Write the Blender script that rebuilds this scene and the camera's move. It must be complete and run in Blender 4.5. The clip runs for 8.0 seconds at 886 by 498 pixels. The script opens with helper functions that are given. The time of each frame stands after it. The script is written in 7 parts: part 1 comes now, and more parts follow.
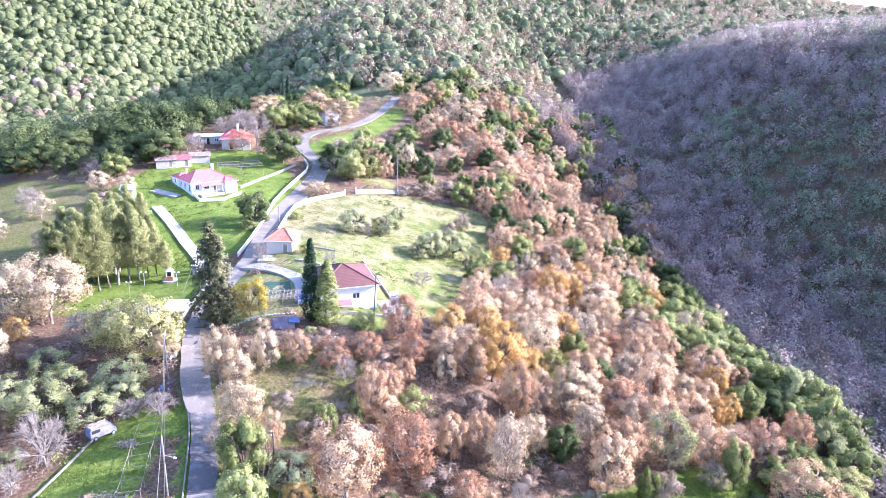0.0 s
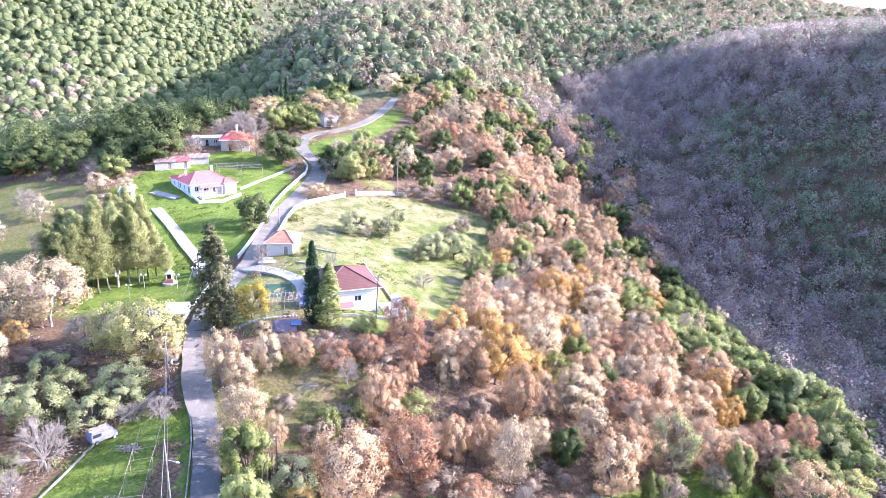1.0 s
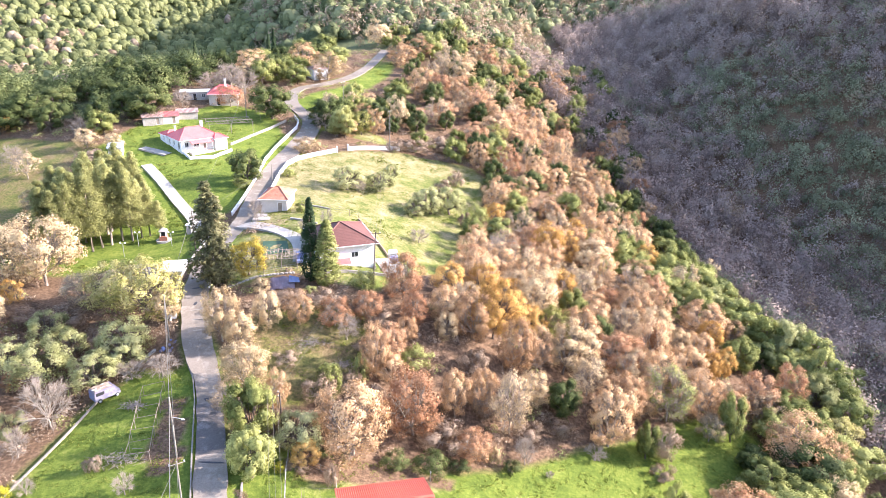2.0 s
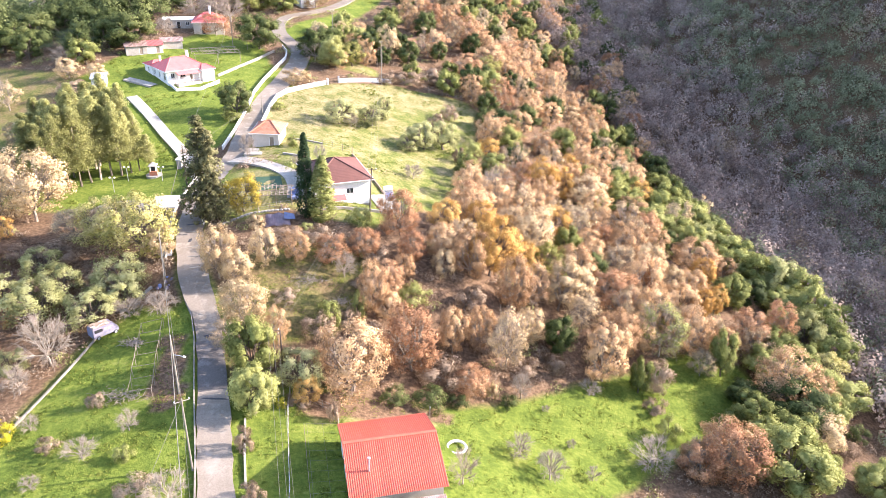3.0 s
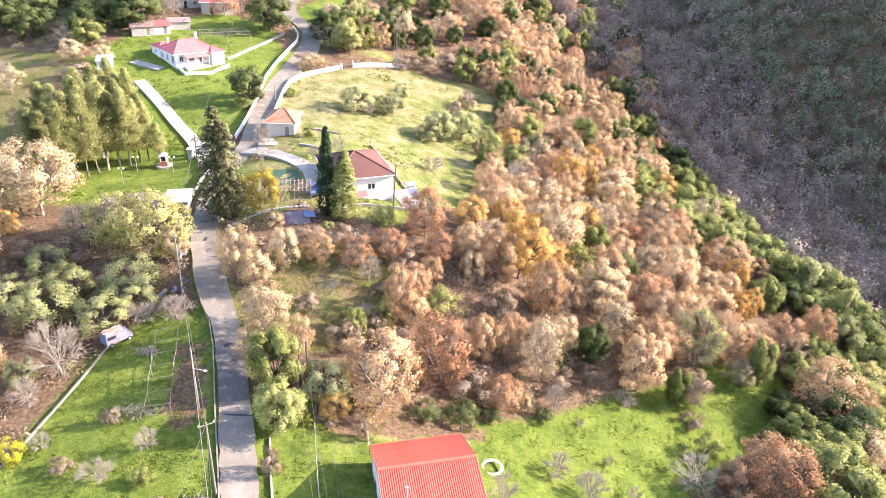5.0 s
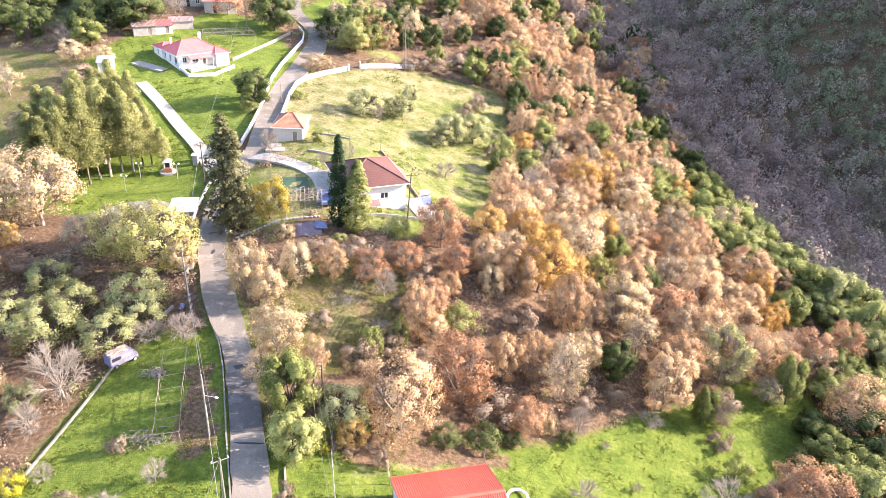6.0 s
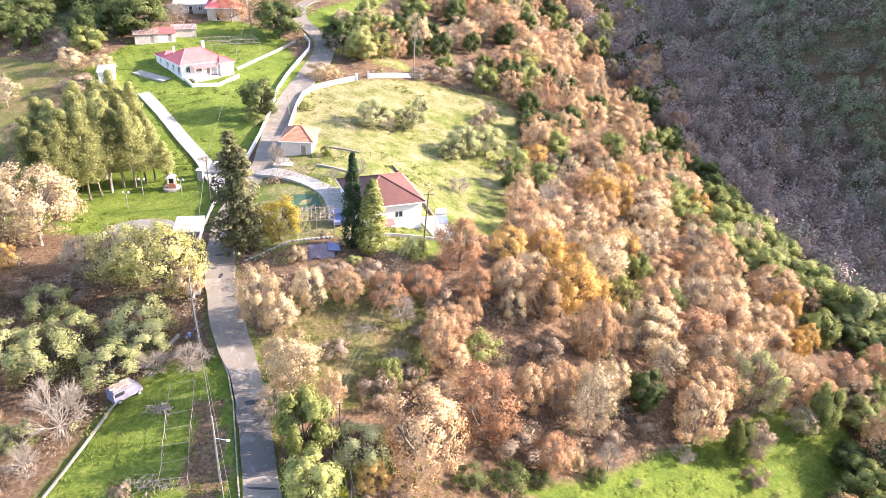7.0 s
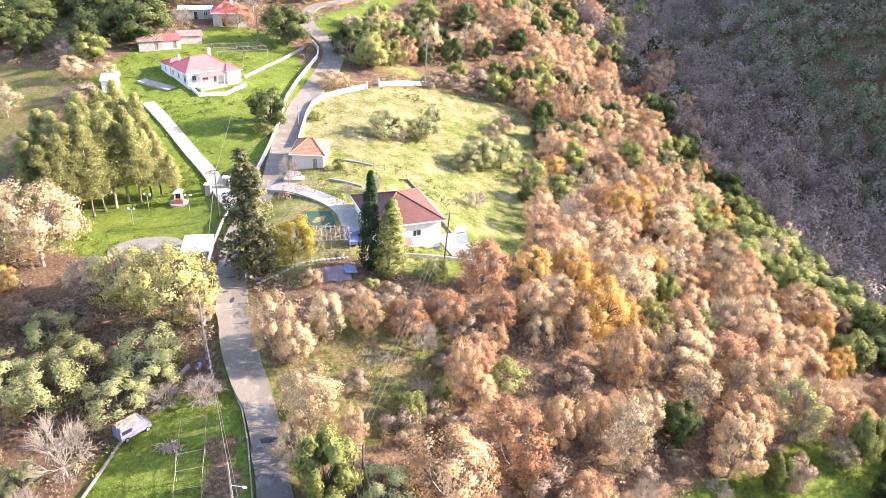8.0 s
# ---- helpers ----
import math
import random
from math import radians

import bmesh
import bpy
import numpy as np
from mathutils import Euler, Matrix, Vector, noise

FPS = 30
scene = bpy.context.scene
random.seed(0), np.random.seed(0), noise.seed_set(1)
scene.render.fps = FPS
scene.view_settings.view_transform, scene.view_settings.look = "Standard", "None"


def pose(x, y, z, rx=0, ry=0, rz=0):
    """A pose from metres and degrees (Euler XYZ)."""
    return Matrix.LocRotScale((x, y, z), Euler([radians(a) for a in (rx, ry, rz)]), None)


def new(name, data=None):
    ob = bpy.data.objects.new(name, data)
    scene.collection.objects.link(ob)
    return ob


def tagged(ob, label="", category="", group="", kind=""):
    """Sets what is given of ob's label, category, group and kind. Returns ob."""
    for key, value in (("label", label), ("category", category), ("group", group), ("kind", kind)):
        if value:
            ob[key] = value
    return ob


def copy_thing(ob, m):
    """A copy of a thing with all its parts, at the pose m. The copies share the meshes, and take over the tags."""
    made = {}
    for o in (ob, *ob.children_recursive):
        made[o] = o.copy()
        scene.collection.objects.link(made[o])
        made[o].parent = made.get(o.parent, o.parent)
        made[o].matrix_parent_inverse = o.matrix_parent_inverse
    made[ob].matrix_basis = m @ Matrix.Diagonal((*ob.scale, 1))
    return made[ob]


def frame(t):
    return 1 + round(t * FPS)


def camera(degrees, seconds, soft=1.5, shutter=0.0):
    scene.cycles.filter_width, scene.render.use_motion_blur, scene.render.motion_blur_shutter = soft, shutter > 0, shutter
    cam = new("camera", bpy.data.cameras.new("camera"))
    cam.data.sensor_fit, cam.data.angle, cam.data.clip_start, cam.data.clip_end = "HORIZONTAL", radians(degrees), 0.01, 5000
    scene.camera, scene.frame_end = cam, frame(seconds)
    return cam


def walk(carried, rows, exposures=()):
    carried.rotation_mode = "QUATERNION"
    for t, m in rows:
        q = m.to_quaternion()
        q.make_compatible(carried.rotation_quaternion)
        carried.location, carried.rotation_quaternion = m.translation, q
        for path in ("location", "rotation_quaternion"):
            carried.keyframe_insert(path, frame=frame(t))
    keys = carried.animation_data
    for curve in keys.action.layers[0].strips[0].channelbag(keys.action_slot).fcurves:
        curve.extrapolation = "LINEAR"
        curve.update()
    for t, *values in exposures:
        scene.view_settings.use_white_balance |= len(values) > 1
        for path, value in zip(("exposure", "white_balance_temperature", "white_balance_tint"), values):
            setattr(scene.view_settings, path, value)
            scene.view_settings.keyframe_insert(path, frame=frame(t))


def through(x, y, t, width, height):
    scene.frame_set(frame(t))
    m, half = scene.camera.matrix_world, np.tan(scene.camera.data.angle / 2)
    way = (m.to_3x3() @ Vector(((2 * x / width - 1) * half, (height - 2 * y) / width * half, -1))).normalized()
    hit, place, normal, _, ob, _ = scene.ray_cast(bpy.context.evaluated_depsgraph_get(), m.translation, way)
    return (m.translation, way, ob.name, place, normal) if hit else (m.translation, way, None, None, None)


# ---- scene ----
cam = camera(63.4, 8.0, 0.4)
METRES, EYE, TILT, LEAN, TURN = 30.0, 40.0, -17.0, -1.2, 0.0
ROWS = [
    (0.0, 0.0, 0.0, 0.0, 0.0, 0.0, 0.0),
    (0.5, -0.0108, 0.0087, 0.0042, 0.13, -0.07, -0.04),
    (1.0, -0.0303, 0.017, 0.0059, -0.26, 0.09, 0.03),
    (2.5, -0.1065, 0.0299, 0.0261, -1.76, -6.66, 0.43),
    (3.0, -0.1352, 0.0479, 0.0361, -2.31, -8.96, 0.14),
    (3.5, -0.1687, 0.0802, 0.0508, -2.45, -9.58, -0.13),
    (4.0, -0.2028, 0.1253, 0.0685, -2.28, -9.98, -0.22),
    (5.5, -0.3133, 0.3175, 0.144, -2.44, -10.87, -0.68),
    (6.0, -0.3564, 0.3982, 0.1715, -2.47, -11.0, -0.68),
    (6.5, -0.4001, 0.4864, 0.1998, -2.62, -10.86, -0.73),
    (7.0, -0.4446, 0.5759, 0.229, -2.63, -10.76, -0.77),
    (7.5, -0.4868, 0.66, 0.2576, -2.58, -10.7, -0.79),
    (8.0, -0.5329, 0.7491, 0.2903, -2.63, -10.71, -0.82),
]
walk(cam, [(t, pose(0, 0, EYE, TILT, LEAN, TURN) @ pose(METRES * x, METRES * y, METRES * z, 90 + pitch, roll, yaw)) for t, x, y, z, yaw, pitch, roll in ROWS],
     [(0.0, 2.31, 5000, 30), (1.0, 2.31, 5150, 28), (2.5, 2.21, 6250, 22), (8.0, 2.22, 6350, 22)])

# ---- light: a low winter sun from the east, clear sky ----
SUN_AZ, SUN_EL = 83.0, 23.5
world = bpy.data.worlds.new("sky")
scene.world = world
world.use_nodes = True
wn = world.node_tree.nodes
sky = wn.new("ShaderNodeTexSky")
sky.sky_type = "NISHITA"
sky.sun_disc = False
sky.sun_elevation, sky.sun_rotation = radians(SUN_EL), radians(SUN_AZ)
sky.air_density, sky.dust_density, sky.ozone_density = 1.0, 1.6, 1.2
wn["Background"].inputs["Strength"].default_value = 0.15
world.node_tree.links.new(sky.outputs[0], wn["Background"].inputs["Color"])
sun = new("sun", bpy.data.lights.new("sun", "SUN"))
sun.data.energy, sun.data.angle, sun.data.color = 4.2, radians(0.6), (1.0, 0.92, 0.82)
sun_way = Vector((math.sin(radians(SUN_AZ)) * math.cos(radians(SUN_EL)), math.cos(radians(SUN_AZ)) * math.cos(radians(SUN_EL)), math.sin(radians(SUN_EL))))
sun.rotation_euler = sun_way.to_track_quat("Z", "Y").to_euler()

# ---- materials ----
def shader(name, rough=0.8, metal=0.0):
    m = bpy.data.materials.new(name)
    m.use_nodes = True
    b = m.node_tree.nodes["Principled BSDF"]
    b.inputs["Roughness"].default_value = rough
    b.inputs["Metallic"].default_value = metal
    b.inputs["Specular IOR Level"].default_value = 0.3
    return m, m.node_tree.nodes, m.node_tree.links, b


def ramp(nodes, stops):
    r = nodes.new("ShaderNodeValToRGB")
    e = r.color_ramp.elements
    while len(e) < len(stops):
        e.new(0.5)
    for k, (p, c) in zip(e, stops):
        k.position, k.color = p, (*c, 1)
    return r


def noise_tex(nodes, links, scale, detail=4.0, rough=0.6, coord=None):
    n = nodes.new("ShaderNodeTexNoise")
    n.inputs["Scale"].default_value = scale
    n.inputs["Detail"].default_value = detail
    n.inputs["Roughness"].default_value = rough
    if coord is not None:
        links.new(coord, n.inputs["Vector"])
    return n


def mix(nodes, links, fac, a, b, mode="MIX"):
    n = nodes.new("ShaderNodeMix")
    n.data_type, n.blend_type = "RGBA", mode
    for sock, v in ((n.inputs[0], fac), (n.inputs[6], a), (n.inputs[7], b)):
        if isinstance(v, bpy.types.NodeSocket):
            links.new(v, sock)
        else:
            sock.default_value = v if isinstance(v, float) else (*v, 1)
    return n.outputs[2]


def surface(name, c1, c2, scale=1.0, fine=12.0, rough=0.85, bump=0.3, metal=0.0, stain=None, spread=0.12):
    """Weathered solid colour: broad patches, fine grain, slight difference from piece to piece."""
    m, n, l, b = shader(name, rough, metal)
    co = n.new("ShaderNodeTexCoord").outputs["Object"]
    broad, grain = noise_tex(n, l, scale, 5, 0.65, co), noise_tex(n, l, fine, 4, 0.7, co)
    r = ramp(n, [(0.3, c1), (0.7, c2)])
    l.new(broad.outputs[0], r.inputs[0])
    g = ramp(n, [(0.3, (0.75, 0.75, 0.75)), (0.7, (1.15, 1.15, 1.15))])
    l.new(grain.outputs[0], g.inputs[0])
    out = mix(n, l, 0.8, r.outputs[0], g.outputs[0], "MULTIPLY")
    info = n.new("ShaderNodeObjectInfo").outputs["Random"]
    v = ramp(n, [(0.0, (1 - spread,) * 3), (1.0, (1 + spread,) * 3)])
    l.new(info, v.inputs[0])
    out = mix(n, l, 1.0, out, v.outputs[0], "MULTIPLY")
    if stain:
        s = noise_tex(n, l, scale * 2.7, 6, 0.75, co)
        sr = ramp(n, [(0.52, (0, 0, 0)), (0.68, (1, 1, 1))])
        l.new(s.outputs[0], sr.inputs[0])
        out = mix(n, l, sr.outputs[0], out, stain)
    l.new(out, b.inputs["Base Color"])
    if bump:
        bp = n.new("ShaderNodeBump")
        bp.inputs["Strength"].default_value, bp.inputs["Distance"].default_value = bump, 0.02
        l.new(grain.outputs[0], bp.inputs["Height"])
        l.new(bp.outputs[0], b.inputs["Normal"])
    return m


def foliage(name, dark, mid, light, through=0.33, patch=0.6, gain=1.3, leaf=0.42, tree=0.5, many=False):
    """Leaves: each its own shade, broad drift over the crown and from tree to tree, light coming through."""
    m, n, l, b = shader(name, 0.75)
    b.inputs["Specular IOR Level"].default_value = 0.15
    geo = n.new("ShaderNodeNewGeometry")
    info = n.new("ShaderNodeObjectInfo").outputs["Random"]
    if many:
        at = n.new("ShaderNodeAttribute")
        at.attribute_name = "tint"
        info = at.outputs["Fac"]
    drift = noise_tex(n, l, patch, 2, 0.5, geo.outputs["Position"])
    last = None
    for socket, k in ((drift.outputs[0], gain), (geo.outputs["Random Per Island"], leaf), (info, tree)):
        a = n.new("ShaderNodeMath")
        a.operation = "MULTIPLY_ADD"
        a.inputs[1].default_value = k
        l.new(socket, a.inputs[0])
        if last is None:
            a.inputs[2].default_value = 0.5 - (gain + leaf + tree) / 2
        else:
            l.new(last, a.inputs[2])
        last = a.outputs[0]
    r = ramp(n, [(0.1, dark), (0.5, mid), (0.9, light)])
    l.new(last, r.inputs[0])
    l.new(r.outputs[0], b.inputs["Base Color"])
    tr = n.new("ShaderNodeBsdfTranslucent")
    l.new(r.outputs[0], tr.inputs["Color"])
    ms = n.new("ShaderNodeMixShader")
    ms.inputs[0].default_value = through
    l.new(b.outputs[0], ms.inputs[1])
    l.new(tr.outputs[0], ms.inputs[2])
    l.new(ms.outputs[0], n["Material Output"].inputs["Surface"])
    return m


LEAF = {
    "tan": foliage("leaf_tan", (0.3, 0.174, 0.088), (0.55, 0.352, 0.182), (0.73, 0.525, 0.295)),
    "russet": foliage("leaf_russet", (0.28, 0.135, 0.068), (0.48, 0.272, 0.142), (0.66, 0.43, 0.245)),
    "gold": foliage("leaf_gold", (0.36, 0.19, 0.05), (0.56, 0.335, 0.092), (0.72, 0.485, 0.175)),
    "pale": foliage("leaf_pale", (0.31, 0.215, 0.11), (0.57, 0.425, 0.232), (0.74, 0.59, 0.355)),
    "turning": foliage("leaf_turning", (0.19, 0.195, 0.045), (0.41, 0.385, 0.12), (0.62, 0.53, 0.24)),
    "holm": foliage("leaf_holm", (0.04, 0.058, 0.018), (0.1, 0.125, 0.038), (0.21, 0.23, 0.08)),
    "green": foliage("leaf_green", (0.115, 0.132, 0.033), (0.27, 0.287, 0.085), (0.43, 0.435, 0.155)),
    "olive": foliage("leaf_olive", (0.22, 0.225, 0.085), (0.39, 0.395, 0.165), (0.55, 0.54, 0.27), 0.45),
    "pine": foliage("leaf_pine", (0.235, 0.24, 0.09), (0.415, 0.415, 0.155), (0.57, 0.55, 0.23), 0.55),
    "cypress": foliage("leaf_cypress", (0.02, 0.04, 0.015), (0.045, 0.075, 0.03), (0.09, 0.12, 0.05)),
    "lemon": foliage("leaf_lemon", (0.35, 0.32, 0.02), (0.55, 0.5, 0.04), (0.7, 0.64, 0.1)),
    "hill": foliage("leaf_hill", (0.13, 0.15, 0.06), (0.23, 0.25, 0.1), (0.34, 0.35, 0.155), 0.45, 0.05, 0.8, 0.05, 0.8, True),
    "yellow": foliage("leaf_yellow", (0.3, 0.22, 0.03), (0.54, 0.42, 0.06), (0.7, 0.58, 0.16)),
    "grass": foliage("leaf_grass", (0.1, 0.13, 0.02), (0.165, 0.2, 0.032), (0.25, 0.265, 0.06), 0.4, 0.35),
    "valley": foliage("leaf_valley", (0.225, 0.168, 0.135), (0.385, 0.3, 0.245), (0.54, 0.44, 0.365), 0.6, 0.12, 0.7, 0.06, 0.9, True),
    "valley_green": foliage("leaf_valley_green", (0.175, 0.185, 0.105), (0.305, 0.315, 0.185), (0.44, 0.45, 0.275), 0.6, 0.12, 0.7, 0.06, 0.9, True),
    "ridge_holm": foliage("leaf_ridge_green", (0.1, 0.12, 0.05), (0.2, 0.22, 0.095), (0.34, 0.35, 0.17), 0.35, 0.05, 0.8, 0.05, 0.9, True),
    "ridge_tan": foliage("leaf_ridge_tan", (0.21, 0.15, 0.09), (0.35, 0.26, 0.165), (0.48, 0.38, 0.26), 0.35, 0.3, 0.9, 0.12, 0.9, True),
    "fir": foliage("leaf_fir", (0.095, 0.097, 0.042), (0.195, 0.188, 0.082), (0.33, 0.305, 0.145)),
    "wood_holm": foliage("leaf_wood_holm", (0.045, 0.06, 0.02), (0.11, 0.135, 0.044), (0.23, 0.255, 0.09), 0.33, 0.5, 1.0, 0.2, 0.6, True),
    "dead": foliage("leaf_dead", (0.15, 0.1, 0.065), (0.28, 0.2, 0.13), (0.42, 0.32, 0.22), 0.25),
}
BARK = surface("bark", (0.1, 0.075, 0.055), (0.2, 0.16, 0.12), 1.5, 9)
TWIG = surface("bare_twig", (0.22, 0.175, 0.13), (0.38, 0.32, 0.25), 1.5, 9)
PALE_BARK = surface("pale_bark", (0.22, 0.175, 0.13), (0.36, 0.3, 0.23), 1.5, 9)
ASPHALT = surface("old_asphalt", (0.19, 0.157, 0.118), (0.275, 0.232, 0.182), 0.18, 5, 0.9, 0.2, stain=(0.305, 0.267, 0.215))
DARK_ASPHALT = surface("darker_asphalt", (0.1, 0.087, 0.075), (0.15, 0.132, 0.115), 0.25, 5, 0.9, 0.2, stain=(0.22, 0.2, 0.18))
TAR = surface("fresh_tar", (0.045, 0.045, 0.05), (0.075, 0.075, 0.08), 0.6, 8, 0.8)
CONCRETE = surface("concrete", (0.27, 0.245, 0.205), (0.39, 0.36, 0.31), 0.5, 7, 0.9, stain=(0.22, 0.19, 0.15))
LANE = surface("lane_concrete", (0.34, 0.315, 0.255), (0.45, 0.425, 0.36), 0.5, 7, 0.9, stain=(0.28, 0.25, 0.2))
PAVING = surface("worn_paving", (0.2, 0.178, 0.145), (0.29, 0.262, 0.215), 0.5, 7, 0.92, stain=(0.15, 0.14, 0.09))
STONE = surface("dry_stone", (0.28, 0.25, 0.21), (0.46, 0.42, 0.36), 1.2, 6, 0.92, 0.6)
WHITE = surface("white_wall", (0.76, 0.74, 0.71), (0.83, 0.82, 0.79), 0.6, 10, 0.85, 0.15, stain=(0.68, 0.65, 0.6))
CREAM = surface("cream_wall", (0.6, 0.52, 0.44), (0.7, 0.62, 0.54), 0.6, 10, 0.85, 0.15, stain=(0.5, 0.43, 0.36))
RED_TIN = surface("red_tin", (0.48, 0.095, 0.055), (0.58, 0.135, 0.08), 0.4, 5, 0.5, 0.1, stain=(0.45, 0.1, 0.075))
BROWN_TILE = surface("brown_roof", (0.125, 0.055, 0.041), (0.178, 0.08, 0.06), 0.5, 6, 0.7, 0.3)
PINK_TILE = surface("red_roof", (0.52, 0.12, 0.11), (0.62, 0.17, 0.15), 0.4, 6, 0.7, 0.3)
CLAY_TILE = surface("clay_tile", (0.38, 0.13, 0.07), (0.55, 0.25, 0.15), 1.2, 8, 0.8, 0.4, stain=(0.25, 0.12, 0.08))
RUST_TIN = surface("rusty_tin", (0.22, 0.1, 0.07), (0.5, 0.38, 0.32), 1.1, 6, 0.7, 0.2, stain=(0.55, 0.5, 0.46))
WOOD = surface("grey_wood", (0.2, 0.15, 0.11), (0.36, 0.29, 0.22), 0.8, 9, 0.85, 0.4)
POLE_WOOD = surface("pole_wood", (0.06, 0.045, 0.035), (0.13, 0.1, 0.08), 0.8, 9, 0.85, 0.4)
PALE_POLE = surface("grey_pole", (0.2, 0.175, 0.135), (0.3, 0.27, 0.215), 0.6, 9, 0.85, 0.3)
STEEL = surface("galvanised_steel", (0.42, 0.43, 0.44), (0.58, 0.58, 0.58), 1.0, 9, 0.45, 0.1, 0.6)
CABLE = surface("cable", (0.13, 0.118, 0.095), (0.18, 0.165, 0.135), 1.0, 4, 0.5, 0)
# near-black colour that stands in for the shade inside openings
DARK = surface("gap_shade", (0.02, 0.02, 0.022), (0.035, 0.035, 0.035), 1.0, 4, 0.6, 0)
GREEN_NET = surface("green_net", (0.03, 0.065, 0.035), (0.05, 0.095, 0.05), 0.8, 9, 0.8, 0.2)
BLUE_PAINT = surface("blue_paint", (0.12, 0.16, 0.3), (0.2, 0.24, 0.4), 0.9, 9, 0.5, 0.1, stain=(0.25, 0.2, 0.17))
CAR_WHITE = surface("van_paint", (0.14, 0.13, 0.19), (0.27, 0.26, 0.3), 0.9, 9, 0.35, 0.05, stain=(0.36, 0.28, 0.22))
OLD_ROOF = surface("bleached_roof", (0.2, 0.145, 0.1), (0.38, 0.31, 0.23), 1.5, 8, 0.8, 0.3, stain=(0.13, 0.07, 0.045))
RUBBER = surface("rubber", (0.02, 0.02, 0.02), (0.04, 0.04, 0.04), 2, 12, 0.8, 0.2)
TARP = surface("purple_tarp", (0.13, 0.1, 0.125), (0.22, 0.18, 0.2), 0.8, 6, 0.6, 0.3)
CLAY = surface("clay_bank", (0.3, 0.16, 0.09), (0.46, 0.27, 0.17), 0.3, 3, 0.95, 0.6)
GLASS, _n, _l, _b = shader("window_glass", 0.08)
_b.inputs["Base Color"].default_value = (0.03, 0.035, 0.045, 1)
_b.inputs["Specular IOR Level"].default_value = 0.6


def ground_shader():
    """Grass, leaf litter and trodden earth: where each lies comes from the land's own cover layers."""
    m, n, l, b = shader("ground", 0.95)
    b.inputs["Specular IOR Level"].default_value = 0.1
    pos = n.new("ShaderNodeNewGeometry").outputs["Position"]
    big, mid, fine, clod = (noise_tex(n, l, s, 6, 0.65, pos) for s in (0.05, 0.3, 2.2, 7.0))
    grass = ramp(n, [(0.3, (0.055, 0.08, 0.014)), (0.44, (0.1, 0.14, 0.022)), (0.55, (0.16, 0.2, 0.032)), (0.7, (0.28, 0.275, 0.075))])
    ga = n.new("ShaderNodeMath")
    ga.operation = "MULTIPLY_ADD"
    ga.inputs[1].default_value = 0.5
    l.new(fine.outputs[0], ga.inputs[0])
    gb = n.new("ShaderNodeMath")
    gb.operation = "MULTIPLY"
    gb.inputs[1].default_value = 0.5
    l.new(mid.outputs[0], gb.inputs[0])
    l.new(gb.outputs[0], ga.inputs[2])
    l.new(ga.outputs[0], grass.inputs[0])
    litter = ramp(n, [(0.3, (0.075, 0.047, 0.028)), (0.5, (0.16, 0.102, 0.06)), (0.72, (0.29, 0.19, 0.115))])
    l.new(fine.outputs[0], litter.inputs[0])
    dry = ramp(n, [(0.38, (0.085, 0.1, 0.03)), (0.46, (0.18, 0.17, 0.06)), (0.54, (0.27, 0.23, 0.105)), (0.64, (0.42, 0.32, 0.18))])
    l.new(ga.outputs[0], dry.inputs[0])
    out = grass.outputs[0]
    wood = ramp(n, [(0.3, (0.06, 0.07, 0.03)), (0.5, (0.11, 0.125, 0.055)), (0.7, (0.19, 0.19, 0.095))])
    l.new(fine.outputs[0], wood.inputs[0])
    for layer, paint in (("dry", dry.outputs[0]), ("litter", litter.outputs[0]), ("wood", wood.outputs[0])):
        at = n.new("ShaderNodeAttribute")
        at.attribute_name = layer
        s = n.new("ShaderNodeMath")
        s.operation = "MULTIPLY_ADD"
        s.inputs[1].default_value = 1.6
        l.new(mid.outputs[0], s.inputs[0])
        off = n.new("ShaderNodeMath")
        off.operation = "MULTIPLY_ADD"
        off.inputs[1].default_value, off.inputs[2].default_value = 2.2, -1.4
        l.new(at.outputs["Fac"], off.inputs[0])
        if layer == "dry":
            drift = n.new("ShaderNodeMath")
            drift.operation = "MULTIPLY_ADD"
            drift.inputs[1].default_value = 2.4
            l.new(big.outputs[0], drift.inputs[0])
            l.new(off.outputs[0], drift.inputs[2])
            back = n.new("ShaderNodeMath")
            back.operation = "SUBTRACT"
            back.inputs[1].default_value = 1.2
            l.new(drift.outputs[0], back.inputs[0])
            l.new(back.outputs[0], s.inputs[2])
        else:
            l.new(off.outputs[0], s.inputs[2])
        s.use_clamp = True
        out = mix(n, l, s.outputs[0], out, paint)
    l.new(out, b.inputs["Base Color"])
    bp = n.new("ShaderNodeBump")
    bp.inputs["Strength"].default_value, bp.inputs["Distance"].default_value = 0.9, 0.25
    l.new(clod.outputs[0], bp.inputs["Height"])
    l.new(bp.outputs[0], b.inputs["Normal"])
    return m


GROUND = ground_shader()
